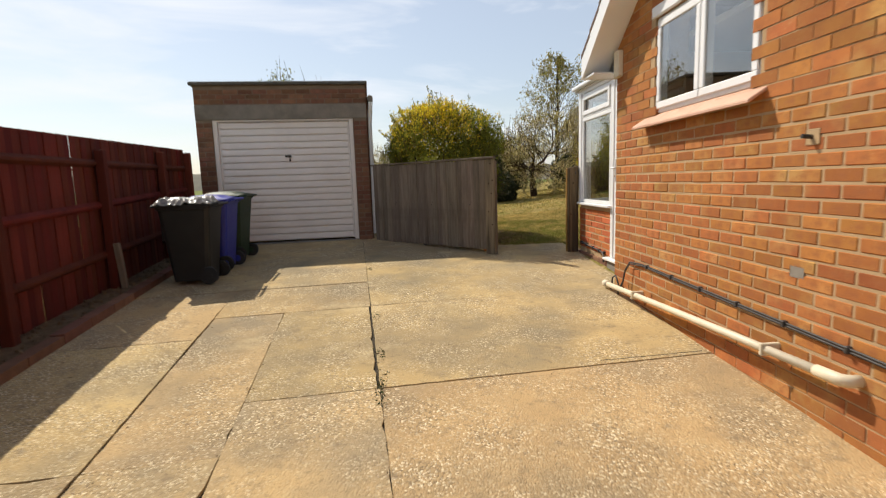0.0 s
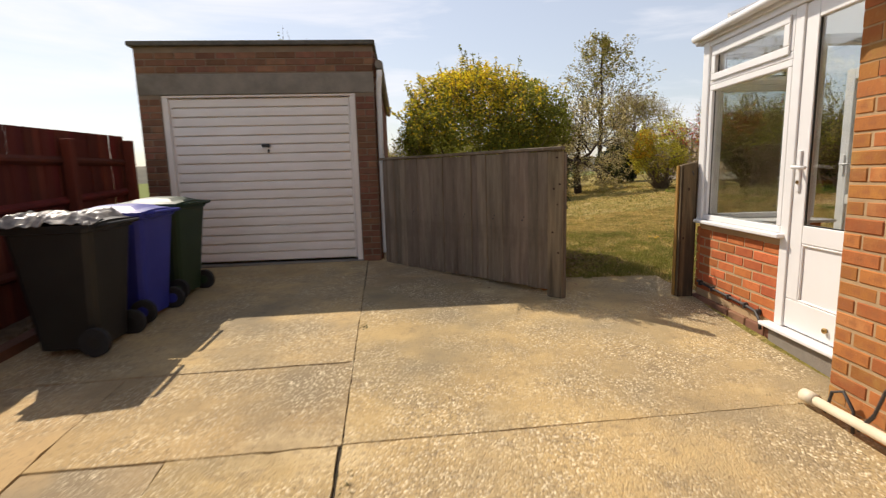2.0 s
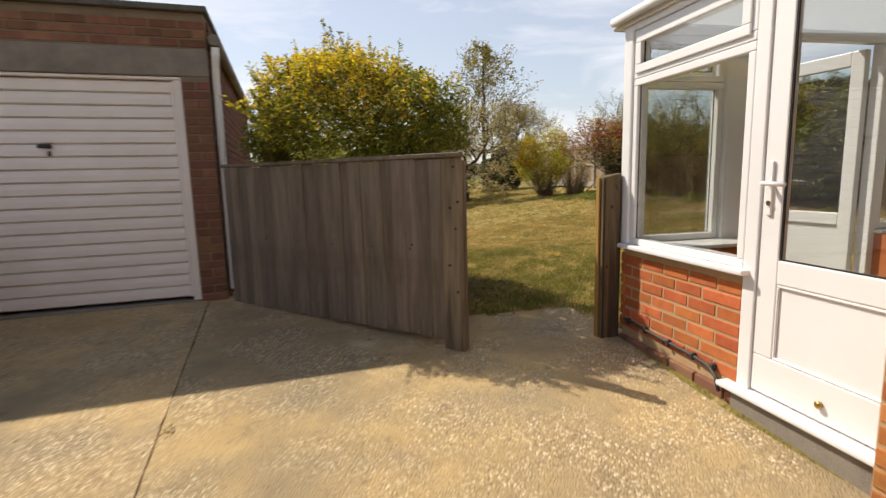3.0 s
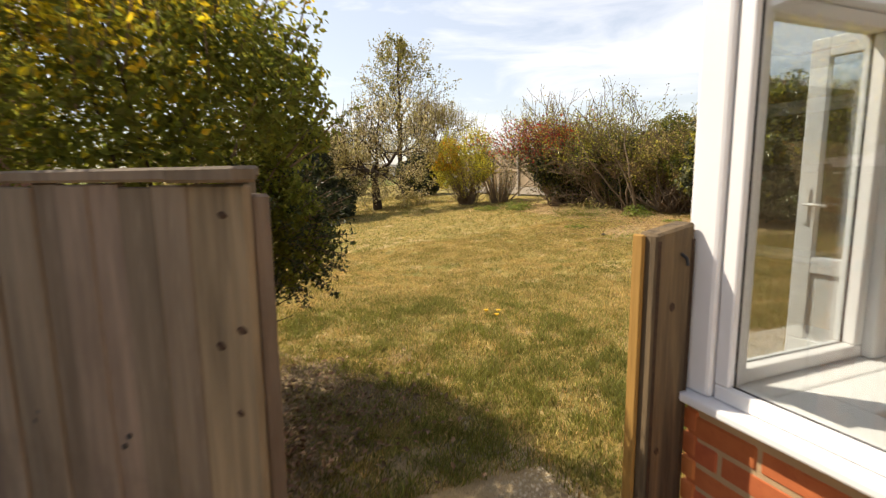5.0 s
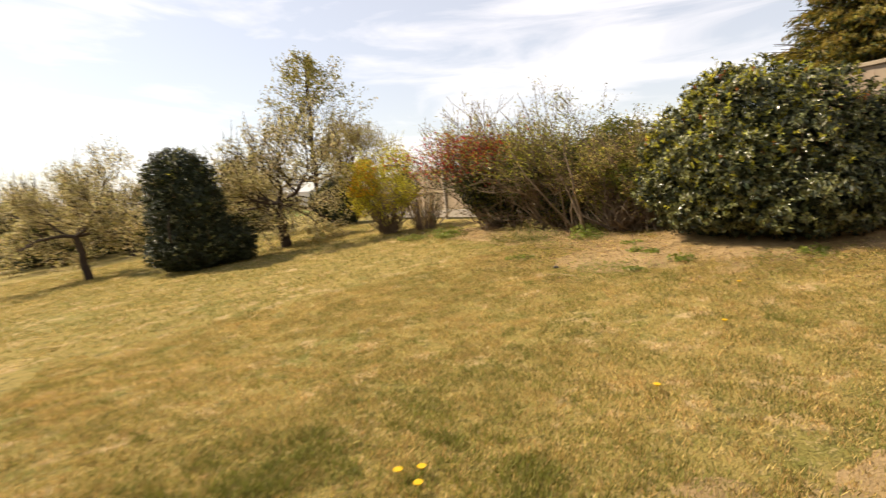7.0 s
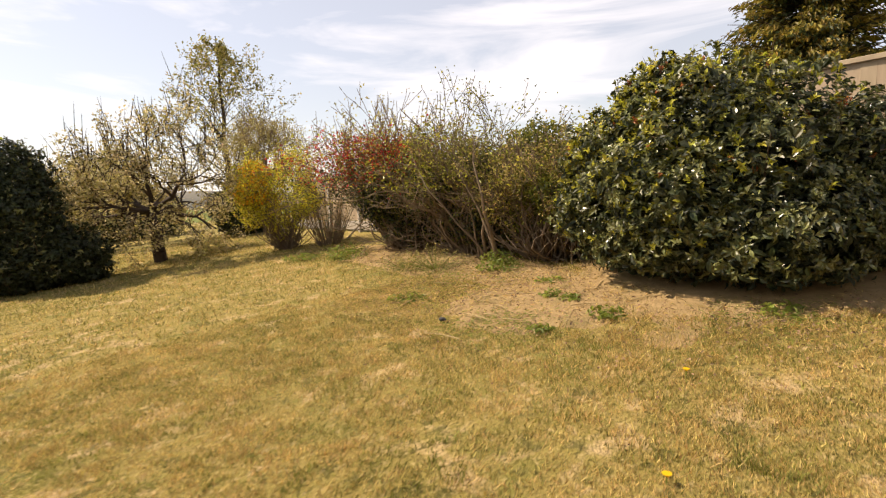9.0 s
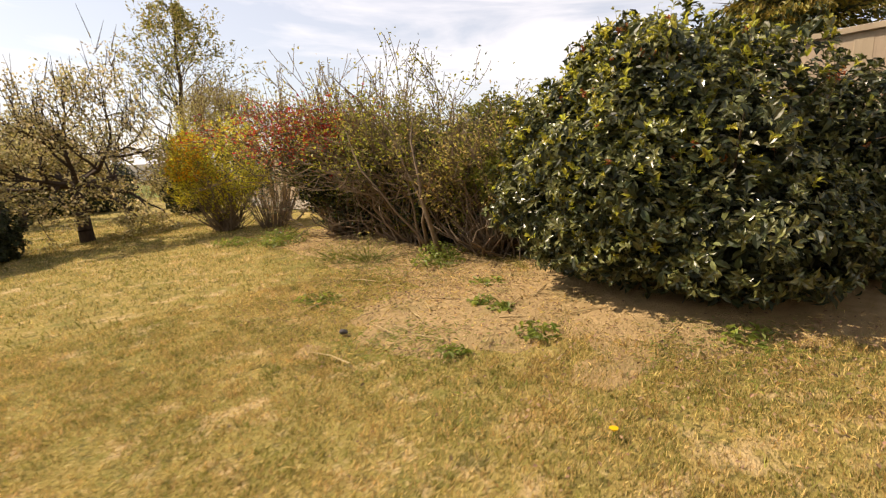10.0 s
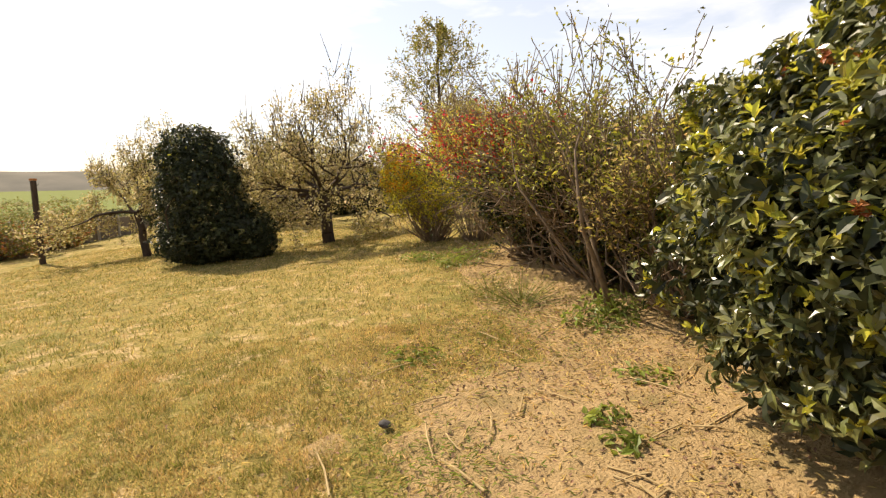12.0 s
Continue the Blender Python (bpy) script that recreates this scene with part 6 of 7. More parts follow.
def off_the_fence(c):
    """Growth is clipped back from the board fence and the open leaf, below their tops."""
    x, y = 0.42 + c[:, 0], 8.88 + c[:, 1]
    chance = np.modf(np.abs(np.sin(c[:, 0] * 913.7 + c[:, 1] * 517.3 + c[:, 2] * 331.9)) * 1000)[0]
    inside = ((c - np.array([0.80, -0.15, 0.92])) ** 2).sum(1) < 0.2
    hung = ((c[:, 2] > 0.9) & ((chance < 0.22) | (c[:, 2] > 1.28))) | (inside & (c[:, 2] > 0.5))
    return (c[:, 2] > 1.33) | (hung & ((y + 0.941 * x - 7.94) / 1.373 > 0.12) & ~((x > 1.02) & (y < 8.28)) & ~((c[:, 0] > 0.2) & (c[:, 2] < 0.6)))


SKIRT = [(0.80, -0.15, 0.92, 0.30, 0.36, 0.33)]
# colour carries shade: no gold towards the gateway, olive below, dark skirt
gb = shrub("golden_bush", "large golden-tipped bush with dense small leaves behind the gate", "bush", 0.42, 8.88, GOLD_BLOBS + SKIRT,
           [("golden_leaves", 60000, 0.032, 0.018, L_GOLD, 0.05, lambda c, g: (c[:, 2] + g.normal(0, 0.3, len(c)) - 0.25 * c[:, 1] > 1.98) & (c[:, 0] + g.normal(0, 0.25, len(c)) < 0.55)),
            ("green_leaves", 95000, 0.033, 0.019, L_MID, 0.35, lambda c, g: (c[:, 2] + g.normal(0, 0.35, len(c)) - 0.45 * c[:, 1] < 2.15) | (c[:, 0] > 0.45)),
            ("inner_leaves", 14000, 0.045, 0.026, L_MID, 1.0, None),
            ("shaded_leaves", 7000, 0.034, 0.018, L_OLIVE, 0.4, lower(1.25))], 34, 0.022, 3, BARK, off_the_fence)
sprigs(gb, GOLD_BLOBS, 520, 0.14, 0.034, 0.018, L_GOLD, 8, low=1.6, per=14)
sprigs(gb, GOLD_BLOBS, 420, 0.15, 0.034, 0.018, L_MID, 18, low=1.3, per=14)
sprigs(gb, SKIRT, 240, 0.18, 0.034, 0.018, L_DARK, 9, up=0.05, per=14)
link_mesh("low_branchwork", tubes_mesh("low_branchwork", stems((0.35, 0.0, -0.05), [(0.85, -0.4, 0.5), (1.0, -0.3, 0.75), (1.05, -0.05, 0.9), (0.75, -0.5, 0.8), (0.95, -0.1, 0.55)], 0.018, 5), 6), BARK, gb)["kind"] = "stuff"

# big laurel at the edge of the lawn
LAU = [(-0.1, 0.05, 1.1, 1.28, 1.33, 1.08), (-0.4, 0.3, 0.95, 1.12, 1.12, 0.92), (0.7, -0.5, 0.7, 0.9, 0.9, 0.7), (-0.28, -0.1, 0.5, 1.2, 1.25, 0.55), (-0.28, -0.8, 0.5, 1.05, 0.75, 0.56), (0.5, -1.15, 0.85, 0.6, 0.75, 0.85)] + clumps((-0.12, 0.05, 1.15, 1.3, 1.35, 1.12), 18, 0.42, 6)
# blackish inner leaves paint the bush's shaded depths; greener ones sit higher
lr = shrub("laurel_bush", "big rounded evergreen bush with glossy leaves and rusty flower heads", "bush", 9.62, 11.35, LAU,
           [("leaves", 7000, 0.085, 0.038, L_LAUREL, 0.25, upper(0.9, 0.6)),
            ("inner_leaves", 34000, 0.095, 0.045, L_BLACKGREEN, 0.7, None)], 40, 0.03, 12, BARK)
# young growth on top; more towards the sun paints the sunlit side pale
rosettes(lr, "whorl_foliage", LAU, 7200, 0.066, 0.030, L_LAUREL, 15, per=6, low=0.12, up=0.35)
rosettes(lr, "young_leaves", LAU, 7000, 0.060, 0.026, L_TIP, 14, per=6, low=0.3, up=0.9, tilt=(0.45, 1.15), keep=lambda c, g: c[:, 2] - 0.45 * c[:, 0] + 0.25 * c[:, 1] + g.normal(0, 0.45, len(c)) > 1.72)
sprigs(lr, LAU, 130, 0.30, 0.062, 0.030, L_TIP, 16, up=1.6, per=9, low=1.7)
sprigs(lr, LAU, 260, 0.05, 0.026, 0.02, L_RUST, 17, up=0.7, per=24, low=1.0)

# thicket beside the fence, darkened by leaf colour low down and deep inside
T1 = [(0.1, 0, 0.75, 0.62, 0.95, 0.75)] + clumps((-0.15, 0.05, 1.3, 0.8, 1.05, 0.95), 14, 0.34, 31)
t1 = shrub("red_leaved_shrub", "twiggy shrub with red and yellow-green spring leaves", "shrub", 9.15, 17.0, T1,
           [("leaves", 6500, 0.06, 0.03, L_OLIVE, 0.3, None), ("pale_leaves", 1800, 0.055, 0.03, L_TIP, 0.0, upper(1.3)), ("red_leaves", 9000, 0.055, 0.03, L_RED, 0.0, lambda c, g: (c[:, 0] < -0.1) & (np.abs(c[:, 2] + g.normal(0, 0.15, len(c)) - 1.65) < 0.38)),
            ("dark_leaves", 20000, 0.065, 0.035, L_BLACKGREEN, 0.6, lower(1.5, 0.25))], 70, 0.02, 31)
feet = [(0.35 * math.cos(k * 2.4) * (k / 22) ** 0.5, 0.8 * math.sin(k * 2.4) * (k / 22) ** 0.5) for k in range(22)]
branching(t1, feet, 1.12, 0.024, 32, (-0.34, 0.05, 1.0), 0.30, 0.05,
          [("pale_leaves", 0.75, 0.06, 0.03, L_PALE, 0.05, upper(1.7)), ("young_leaves", 1, 0.065, 0.034, L_TIP, 0.07, lambda c, g: np.abs(c[:, 2] + g.normal(0, 0.3, len(c)) - 1.9) < 0.45),
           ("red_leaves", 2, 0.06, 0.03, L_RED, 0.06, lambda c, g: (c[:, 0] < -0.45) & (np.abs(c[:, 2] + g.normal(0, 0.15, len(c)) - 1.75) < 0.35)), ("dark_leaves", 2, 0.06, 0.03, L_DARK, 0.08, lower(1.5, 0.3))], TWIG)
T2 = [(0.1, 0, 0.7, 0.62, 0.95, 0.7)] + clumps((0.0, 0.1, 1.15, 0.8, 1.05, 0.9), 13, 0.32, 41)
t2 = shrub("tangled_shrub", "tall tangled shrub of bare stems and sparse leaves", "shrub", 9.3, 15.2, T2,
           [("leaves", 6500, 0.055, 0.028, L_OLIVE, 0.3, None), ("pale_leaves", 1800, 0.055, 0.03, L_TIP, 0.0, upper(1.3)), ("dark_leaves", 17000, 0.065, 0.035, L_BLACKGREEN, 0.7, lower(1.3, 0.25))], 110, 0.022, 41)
branching(t2, feet, 0.98, 0.024, 42, (-0.26, 0.05, 1.0), 0.28, 0.05,
          [("pale_leaves", 0.7, 0.055, 0.028, L_PALE, 0.05, upper(1.6)), ("young_leaves", 1, 0.06, 0.03, L_TIP, 0.07, lambda c, g: g.random(len(c)) < 0.5 * (c[:, 2] > 1.1)), ("olive_leaves", 1, 0.06, 0.03, L_OLIVE, 0.07, upper(1.2))], TWIG)
T3 = clumps((0.1, 0, 0.8, 0.65, 0.85, 0.65), 10, 0.28, 51)
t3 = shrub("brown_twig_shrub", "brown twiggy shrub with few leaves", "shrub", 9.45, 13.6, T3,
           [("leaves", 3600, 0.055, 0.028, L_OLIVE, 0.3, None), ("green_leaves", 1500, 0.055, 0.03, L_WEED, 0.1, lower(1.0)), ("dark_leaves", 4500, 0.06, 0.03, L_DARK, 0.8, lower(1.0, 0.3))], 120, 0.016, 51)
branching(t3, feet, 0.76, 0.018, 52, (-0.15, 0.0, 1.0), 0.28, 0.06,
          [("pale_leaves", 0.6, 0.05, 0.024, L_PALE, 0.05, None), ("dry_leaves", 1, 0.05, 0.022, L_DRY, 0.06, lambda c, g: g.random(len(c)) < 0.5), ("young_leaves", 1, 0.055, 0.03, L_TIP, 0.05, lambda c, g: g.random(len(c)) < 0.3), ("olive_leaves", 1, 0.05, 0.026, L_OLIVE, 0.07, lambda c, g: g.random(len(c)) < 0.5)], TWIG)
t4 = shrub("fence_side_shrub", "green shrub climbing above the garden fence", "shrub", 10.1, 14.4, [(0, 0, 1.05, 0.5, 0.9, 0.95)],
           [("leaves", 9000, 0.06, 0.032, L_OLIVE, 0.3, None), ("dark_leaves", 5000, 0.06, 0.032, L_DARK, 0.6, None)], 40, 0.02, 61)

leaning = thing("leaning_shrub", 8.75, 14.0, ground_z(8.75, 14.0), "pale bare woody stems leaning out of the thicket", "shrub")
for k, tip in enumerate([(-0.35, 0.9, 2.0), (-0.15, 0.2, 1.9), (-0.45, 1.6, 2.1), (0.1, -0.4, 1.6), (-0.3, 0.4, 1.5), (-0.5, 1.2, 1.4)]):
    sg = stems((0.05 * k, 0.12 * k, -0.06), [tip], 0.026, 300 + k, 0.2, 8)
    part("stem", tube_bm([sg[0][0:3]] + [q[4:7] for q in sg], [0.026] + [max(0.005, q[7]) for q in sg], 7), TWIG, leaning, smooth=True)

# forsythia-like bush, dry grass clump
FB = [(0.0, 0, 1.15, 0.6, 0.55, 0.8)] + clumps((-0.05, 0, 1.3, 1.22, 1.05, 1.05), 24, 0.30, 71)
fb = shrub("yellow_bush", "yellow and orange spring bush at the lawn edge", "bush", 7.9, 20.6, FB,
           [("yellow_leaves", 10000, 0.055, 0.03, L_YELLOW, 0.25, None), ("orange_leaves", 5200, 0.06, 0.032, L_ORANGE, 0.05, lambda c, g: (c[:, 0] + g.normal(0, 0.15, len(c)) < -0.35) & (c[:, 2] > 1.1)),
            ("green_leaves", 2500, 0.055, 0.03, L_OLIVE, 0.5, None)], 60, 0.014, 71)
sprigs(fb, FB, 340, 0.45, 0.055, 0.028, L_YELLOW, 72, up=1.3, per=12)
sprigs(fb, FB, 130, 0.4, 0.05, 0.025, L_GOLD, 73, up=1.2, per=12)


def reed_clump(name, label, x, y, n, h, r, seed, material=None):
    z0 = ground_z(x, y)
    s = thing(name, x, y, z0, label, "plant")
    g = np.random.default_rng(seed)
    a = g.uniform(0, 2 * np.pi, n)
    ln = g.uniform(0.5, 1.1, n) * h
    tx, ty = np.cos(a) * r * g.random(n) ** 0.5, np.sin(a) * r * g.random(n) ** 0.5
    segs = np.stack([tx * 0.35, ty * 0.35, np.full(n, -0.04), np.full(n, 0.008), tx, ty, ln, np.full(n, 0.003)], 1)
    link_mesh("stalk_growth", tubes_mesh("stalk_growth", segs, 4), material or STRAW, s)["kind"] = "stuff"
    return s


reed_clump("dry_reeds", "dry brown reeds standing beside the yellow bush", 9.1, 20.7, 85, 1.7, 0.75, 5)
reed_clump("dry_reeds", "low dead reddish stalks by the fence", 8.7, 19.9, 90, 0.9, 0.7, 6, TWIG)

# dark evergreen on the lawn
DK = [(-0.1, 0, 1.35, 0.85, 0.85, 1.4), (0.5, 0.0, 0.65, 0.85, 0.8, 0.65), (-0.2, 0.05, 2.15, 0.72, 0.72, 0.8), (0.95, 0.0, 0.4, 0.45, 0.5, 0.38), (-0.2, 0, 0.5, 0.85, 0.85, 0.5)] + clumps((-0.05, 0, 1.45, 0.95, 0.9, 1.4), 14, 0.30, 81)
dk = shrub("dark_evergreen", "dense dark evergreen bush standing alone on the lawn", "bush", 2.95, 21.4, DK,
           [("leaves", 15000, 0.09, 0.05, L_BLACKGREEN, 0.2, None), ("inner_leaves", 9000, 0.10, 0.055, L_BLACKGREEN, 0.9, None), ("tips", 900, 0.07, 0.035, L_TIP, 0.0, upper(2.2, 0.2))], 20, 0.03, 81, BARK)

sprigs(dk, DK, 260, 0.2, 0.08, 0.04, L_LAUREL, 83, up=0.5, per=8)

# apple trees, blossom trees and the tall tree at the end of the garden
BLOSSOM = [("blossom", 1, 0.07, 0.05, L_BLOSSOM, 0.05), ("leaves", 1, 0.075, 0.04, L_PALE, 0.07)]
tree("apple_tree", "low spreading apple tree with a dark trunk and sparse spring leaves", 5.45, 22.6, 1.25, 8, 5, BLOSSOM, 1.12, 4, 0.55, 0.03, (-0.12, 0.1), r=0.13, flat=0.55, keep=0.70)
tree("blossom_tree", "small leaning tree with pale blossom", 0.42, 24.2, 1.2, 5, 9, BLOSSOM, 1.05, 4, 0.6, 0.03, (-0.18, 0.0), r=0.09, flat=0.35, keep=0.70)
tree("apple_tree", "low old apple tree in the orchard", 4.0, 30.0, 1.2, 6, 15, BLOSSOM, 1.2, 4, 0.55, 0.04, (0.1, 0), r=0.11, flat=0.2, keep=0.70)
tree("apple_tree", "low old apple tree in the orchard", 1.2, 31.0, 1.2, 6, 17, BLOSSOM, 1.2, 4, 0.55, 0.04, (0.0, 0), r=0.1, flat=0.2, keep=0.70)
tall_tree(9.75, 33.8, 8.7, 3.9, 23)
tree("bare_tree", "bare twiggy tree beyond the yellow bush", 10.3, 29.5, 1.5, 6, 27, [("budding", 2, 0.07, 0.04, L_PALE, 0.12)], 1.02, 4, 0.5, 0.06, (0, 0), TWIG, r=0.1, flat=-0.2, keep=0.72)
tree("bare_tree", "bare twiggy tree in the hedge", -1.6, 33.0, 1.2, 6, 28, BLOSSOM, 1.2, 4, 0.5, 0.05, (0, 0), r=0.1, flat=0.1, keep=0.72)

tree("sapling", "thin sapling rising behind the garage roof", -3.35, 14.8, 2.6, 5, 33, [("leaves", 2, 0.08, 0.045, L_OLIVE, 0.08)], 0.75, 2, 0.45, 0.1, (0, 0), r=0.05, flat=-1, keep=0.75)

hedge_spots = [(6.6, 33.5, 1.7, 1.9, 1), (3.6, 35.5, 2.0, 2.0, 2), (0.2, 36.0, 2.0, 2.2, 3), (8.6, 27.0, 1.1, 1.7, 4), (-2.6, 35.5, 2.0, 2.2, 5), (10.6, 24.0, 0.9, 1.6, 6), (-1.0, 33.6, 1.4, 1.8, 7), (2.0, 34.0, 1.5, 1.7, 8), (5.2, 35.0, 1.6, 1.8, 9)]
for x, y, r, h, s in hedge_spots:
    shrub("hedge_bush", "dark green hedge shrub at the end of the garden", "bush", x, y, clumps((0, 0, h * 0.55, r, r * 0.7, h * 0.6), 10, r * 0.42, s),
          [("leaves", 8500, 0.12, 0.07, L_BLACKGREEN, 0.4, None), ("light_leaves", 1100, 0.09, 0.05, L_OLIVE, 0.0, None)], 12, 0.02, 90 + s, BARK)
for x, y, s in ((-5.45, 28.4, 1), (-5.5, 31.0, 2)):
    q = shrub("border_shrub", "orange and green shrub on the far border", "shrub", x, y, [(0, 0, 1.0, 0.9, 0.9, 0.95)],
              [("leaves", 4200, 0.07, 0.035, L_OLIVE, 0.2, None), ("orange_leaves", 2200, 0.07, 0.035, L_RUST, 0.0, lower(1.2)), ("pale_leaves", 1500, 0.06, 0.03, L_BLOSSOM, 0.0, None)], 20, 0.014, 120 + s)

# golden conifer beyond the fence
def conifer(x, y, h, r, seed):
    t = thing("conifer", x, y, ground_z(11.5, y) - 0.1, "tall golden-green conifer behind the boundary fence", "tree")
    g = np.random.default_rng(seed)
    link_mesh("trunk", tubes_mesh("trunk", [(0, 0, -0.3, 0.28, 0, 0, h * 0.5, 0.18), (0, 0, h * 0.5, 0.18, 0, 0, h * 0.97, 0.03)], 10), BARK, t)
    n = 620
    f = g.random(n) ** 1.2
    a = g.uniform(0, 2 * np.pi, n)
    R = r * (1 - f) ** 0.75 * g.uniform(0.6, 1.12, n) + 0.15
    z = 0.6 + f * (h - 0.6)
    segs = np.stack([0 * a, 0 * a, z, 0 * a + 0.04, np.cos(a) * R, np.sin(a) * R, z + 0.22 * R, 0 * a + 0.01], 1)
    link_mesh("branchwork", tubes_mesh("branchwork", segs, 4), BARK, t)["kind"] = "stuff"
    # dark inner sprays paint the shaded gaps between the golden ones
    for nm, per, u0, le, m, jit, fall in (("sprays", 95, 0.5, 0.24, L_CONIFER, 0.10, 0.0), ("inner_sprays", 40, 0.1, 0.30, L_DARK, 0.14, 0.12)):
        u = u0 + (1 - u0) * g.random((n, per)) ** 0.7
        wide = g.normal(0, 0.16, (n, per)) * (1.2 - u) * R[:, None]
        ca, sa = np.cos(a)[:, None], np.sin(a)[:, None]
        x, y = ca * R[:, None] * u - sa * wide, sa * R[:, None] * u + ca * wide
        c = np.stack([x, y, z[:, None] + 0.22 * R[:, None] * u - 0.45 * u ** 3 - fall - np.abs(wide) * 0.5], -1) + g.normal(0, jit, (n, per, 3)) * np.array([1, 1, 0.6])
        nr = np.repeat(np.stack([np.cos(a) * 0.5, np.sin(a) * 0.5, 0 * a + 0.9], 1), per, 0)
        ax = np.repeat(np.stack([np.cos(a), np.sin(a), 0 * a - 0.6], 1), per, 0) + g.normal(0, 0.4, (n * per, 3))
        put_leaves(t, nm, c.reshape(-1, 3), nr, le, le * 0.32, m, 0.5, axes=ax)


conifer(27.5, 16.4, 13.5, 4.2, 7)


# ---- fences of the garden ----
def pale_fence():
    f = thing("boundary_fence", 0, 0, 0, "pale close-board fence with concrete posts and gravel boards", "fence")
    r = random.Random(8)
    runs = [(6.0, 10.85, 11.49, 10.685, 2.02), (11.49, 10.685, 15.9, 10.55, 1.62), (15.9, 10.55, 26.0, 10.1, 1.55)]
    for y0, x0, y1, x1, h in runs:
        L = math.hypot(x1 - x0, y1 - y0)
        ux, uy = (x1 - x0) / L, (y1 - y0) / L
        ang = math.degrees(math.atan2(uy, ux))
        me = bpy.data.meshes.new("board")
        bm = box_bm(-0.07, 0.07, -0.009, 0.009, 0.26, h - 0.02, 0.003)
        bm.to_mesh(me)
        bm.free()
        me.materials.append(PALE_FENCE)
        s = 0.07
        while s < L:
            x, y = x0 + ux * s, y0 + uy * s
            o = new("board", me)
            o.parent = f
            o.matrix_world = pose(x + 0.004 * (int(s * 7) % 2), y, ground_z(x, y) + 0.06, 0, 0, ang + r.uniform(-1.5, 1.5))
            s += 0.133
        s = 0.0
        while s < L + 0.1:
            x, y = x0 + ux * s, y0 + uy * s
            o = part("concrete_post", box_bm(-0.05, 0.05, -0.06, 0.06, -0.2, h + 0.12, 0.01), PALE_CONC, f)
            o.matrix_world = pose(x - 0.01, y, ground_z(x, y) + 0.03, 0, 0, ang)
            w = min(1.83, L - s)
            if w > 0.3:
                xm, ym = x + ux * w / 2, y + uy * w / 2
                dz = math.degrees(math.atan2(ground_z(x + ux * w, y + uy * w) - ground_z(x, y), w))
                for nm, za, zb, t, m in (("gravel_board", 0.0, 0.25, 0.025, PALE_CONC), ("top_rail", h - 0.02, h + 0.035, 0.045, PALE_FENCE), ("rail", h * 0.52, h * 0.52 + 0.07, 0.04, PALE_FENCE)):
                    o = part(nm, box_bm(-w / 2 + 0.052, w / 2 - 0.052, -t, t, za, zb, 0.004), m, f)
                    o.matrix_world = pose(xm, ym, ground_z(xm, ym) + 0.055, 0, -dz, ang)
            s += 1.83
    return f


pale_fence()


def low_fence():
    f = thing("low_boundary_fence", 0, 0, 0, "low grey panel fence along the far garden border", "fence")
    y = 18.0
    k = 0
    while y < 40:
        o = part("panel", box_bm(-0.03, 0.03, -0.88, 0.88, -0.15, 0.95 + 0.03 * math.sin(k * 2.3), 0.008), GATE_WOOD, f)
        o.matrix_world = pose(-6.1, y + 0.9, ground_z(-6.1, y + 0.9), 0, 0, 2)
        o = part("post", box_bm(-0.05, 0.05, -0.05, 0.05, -0.2, 1.04, 0.008), PALE_CONC, f)
        o.matrix_world = pose(-6.05, y, ground_z(-6.05, y), 0, 0, 2)
        y += 1.83
        k += 1
    for y in (27, 30, 33, 36.5, 39):
        shrub("brushwood", "low brown brushwood hedge behind the panel fence", "bush", -7.3, y, [(0, 0, 0.6, 0.8, 1.7, 0.62)], [("leaves", 3000, 0.09, 0.05, L_DARK, 0.3, None), ("twig_leaves", 1500, 0.08, 0.03, L_PALE, 0.0, None)], 20, 0.012, int(y))


low_fence()


def washing_pole():
    x, y = -2.85, 25.2
    p = thing("washing_line_post", x, y, ground_z(x, y), "old timber washing-line post on the lawn", "post")
    part("post", tube_bm([(0, 0, -0.2), (0, 0, 1.2), (0.01, 0, 2.38)], [0.085, 0.08, 0.075], 10), BARK, p)
    part("cap", tube_bm([(0.01, 0, 2.385), (0.01, 0, 2.44)], [0.10, 0.085], 10), RUST_WOOD, p)
    part("hook", tube_bm([(0.09, 0, 2.25), (0.14, 0, 2.27), (0.15, 0, 2.33)], 0.008, 6), DARK_METAL, p)


washing_pole()


# ---- bare earth, weeds and litter on the lawn ----
def earth_patch(label, cx, cy, rx, ry, rot, seed, material=SOIL, hump=0.03):
    bm = bmesh.new()
    rings, n = 12, 64
    vs = []
    for i in range(rings + 1):
        f = i / rings
        row = []
        for k in range(n):
            a = 2 * math.pi * k / n
            w = 1 + 0.30 * noise.noise((math.cos(a) * 1.6 + seed, math.sin(a) * 1.6, seed)) + 0.16 * noise.noise((math.cos(a) * 6, math.sin(a) * 6, seed + 3.3))
            u, v = f * rx * w * math.cos(a), f * ry * w * math.sin(a)
            x, y = cx + u * math.cos(rot) - v * math.sin(rot), cy + u * math.sin(rot) + v * math.cos(rot)
            z = ground_z(x, y) + hump * (1 - f * f) + 0.018 * noise.noise((x * 0.9, y * 0.9, 0.3)) + 0.010 * noise.noise((x * 2.3, y * 2.3, 4.0)) + 0.022 * noise.noise((x * 6, y * 6, seed)) * (1 - f) + 0.004 - 0.02 * f ** 6
            row.append(bm.verts.new((x, y, z)))
        vs.append(row)
    for i in range(rings):
        for k in range(n):
            bm.faces.new((vs[i][k], vs[i + 1][k], vs[i + 1][(k + 1) % n], vs[i][(k + 1) % n]))
    bmesh.ops.recalc_face_normals(bm, faces=bm.faces)
    o = tagged(part("bare_earth", bm, material, smooth=True), label, "bare earth", kind="structure")
    return o


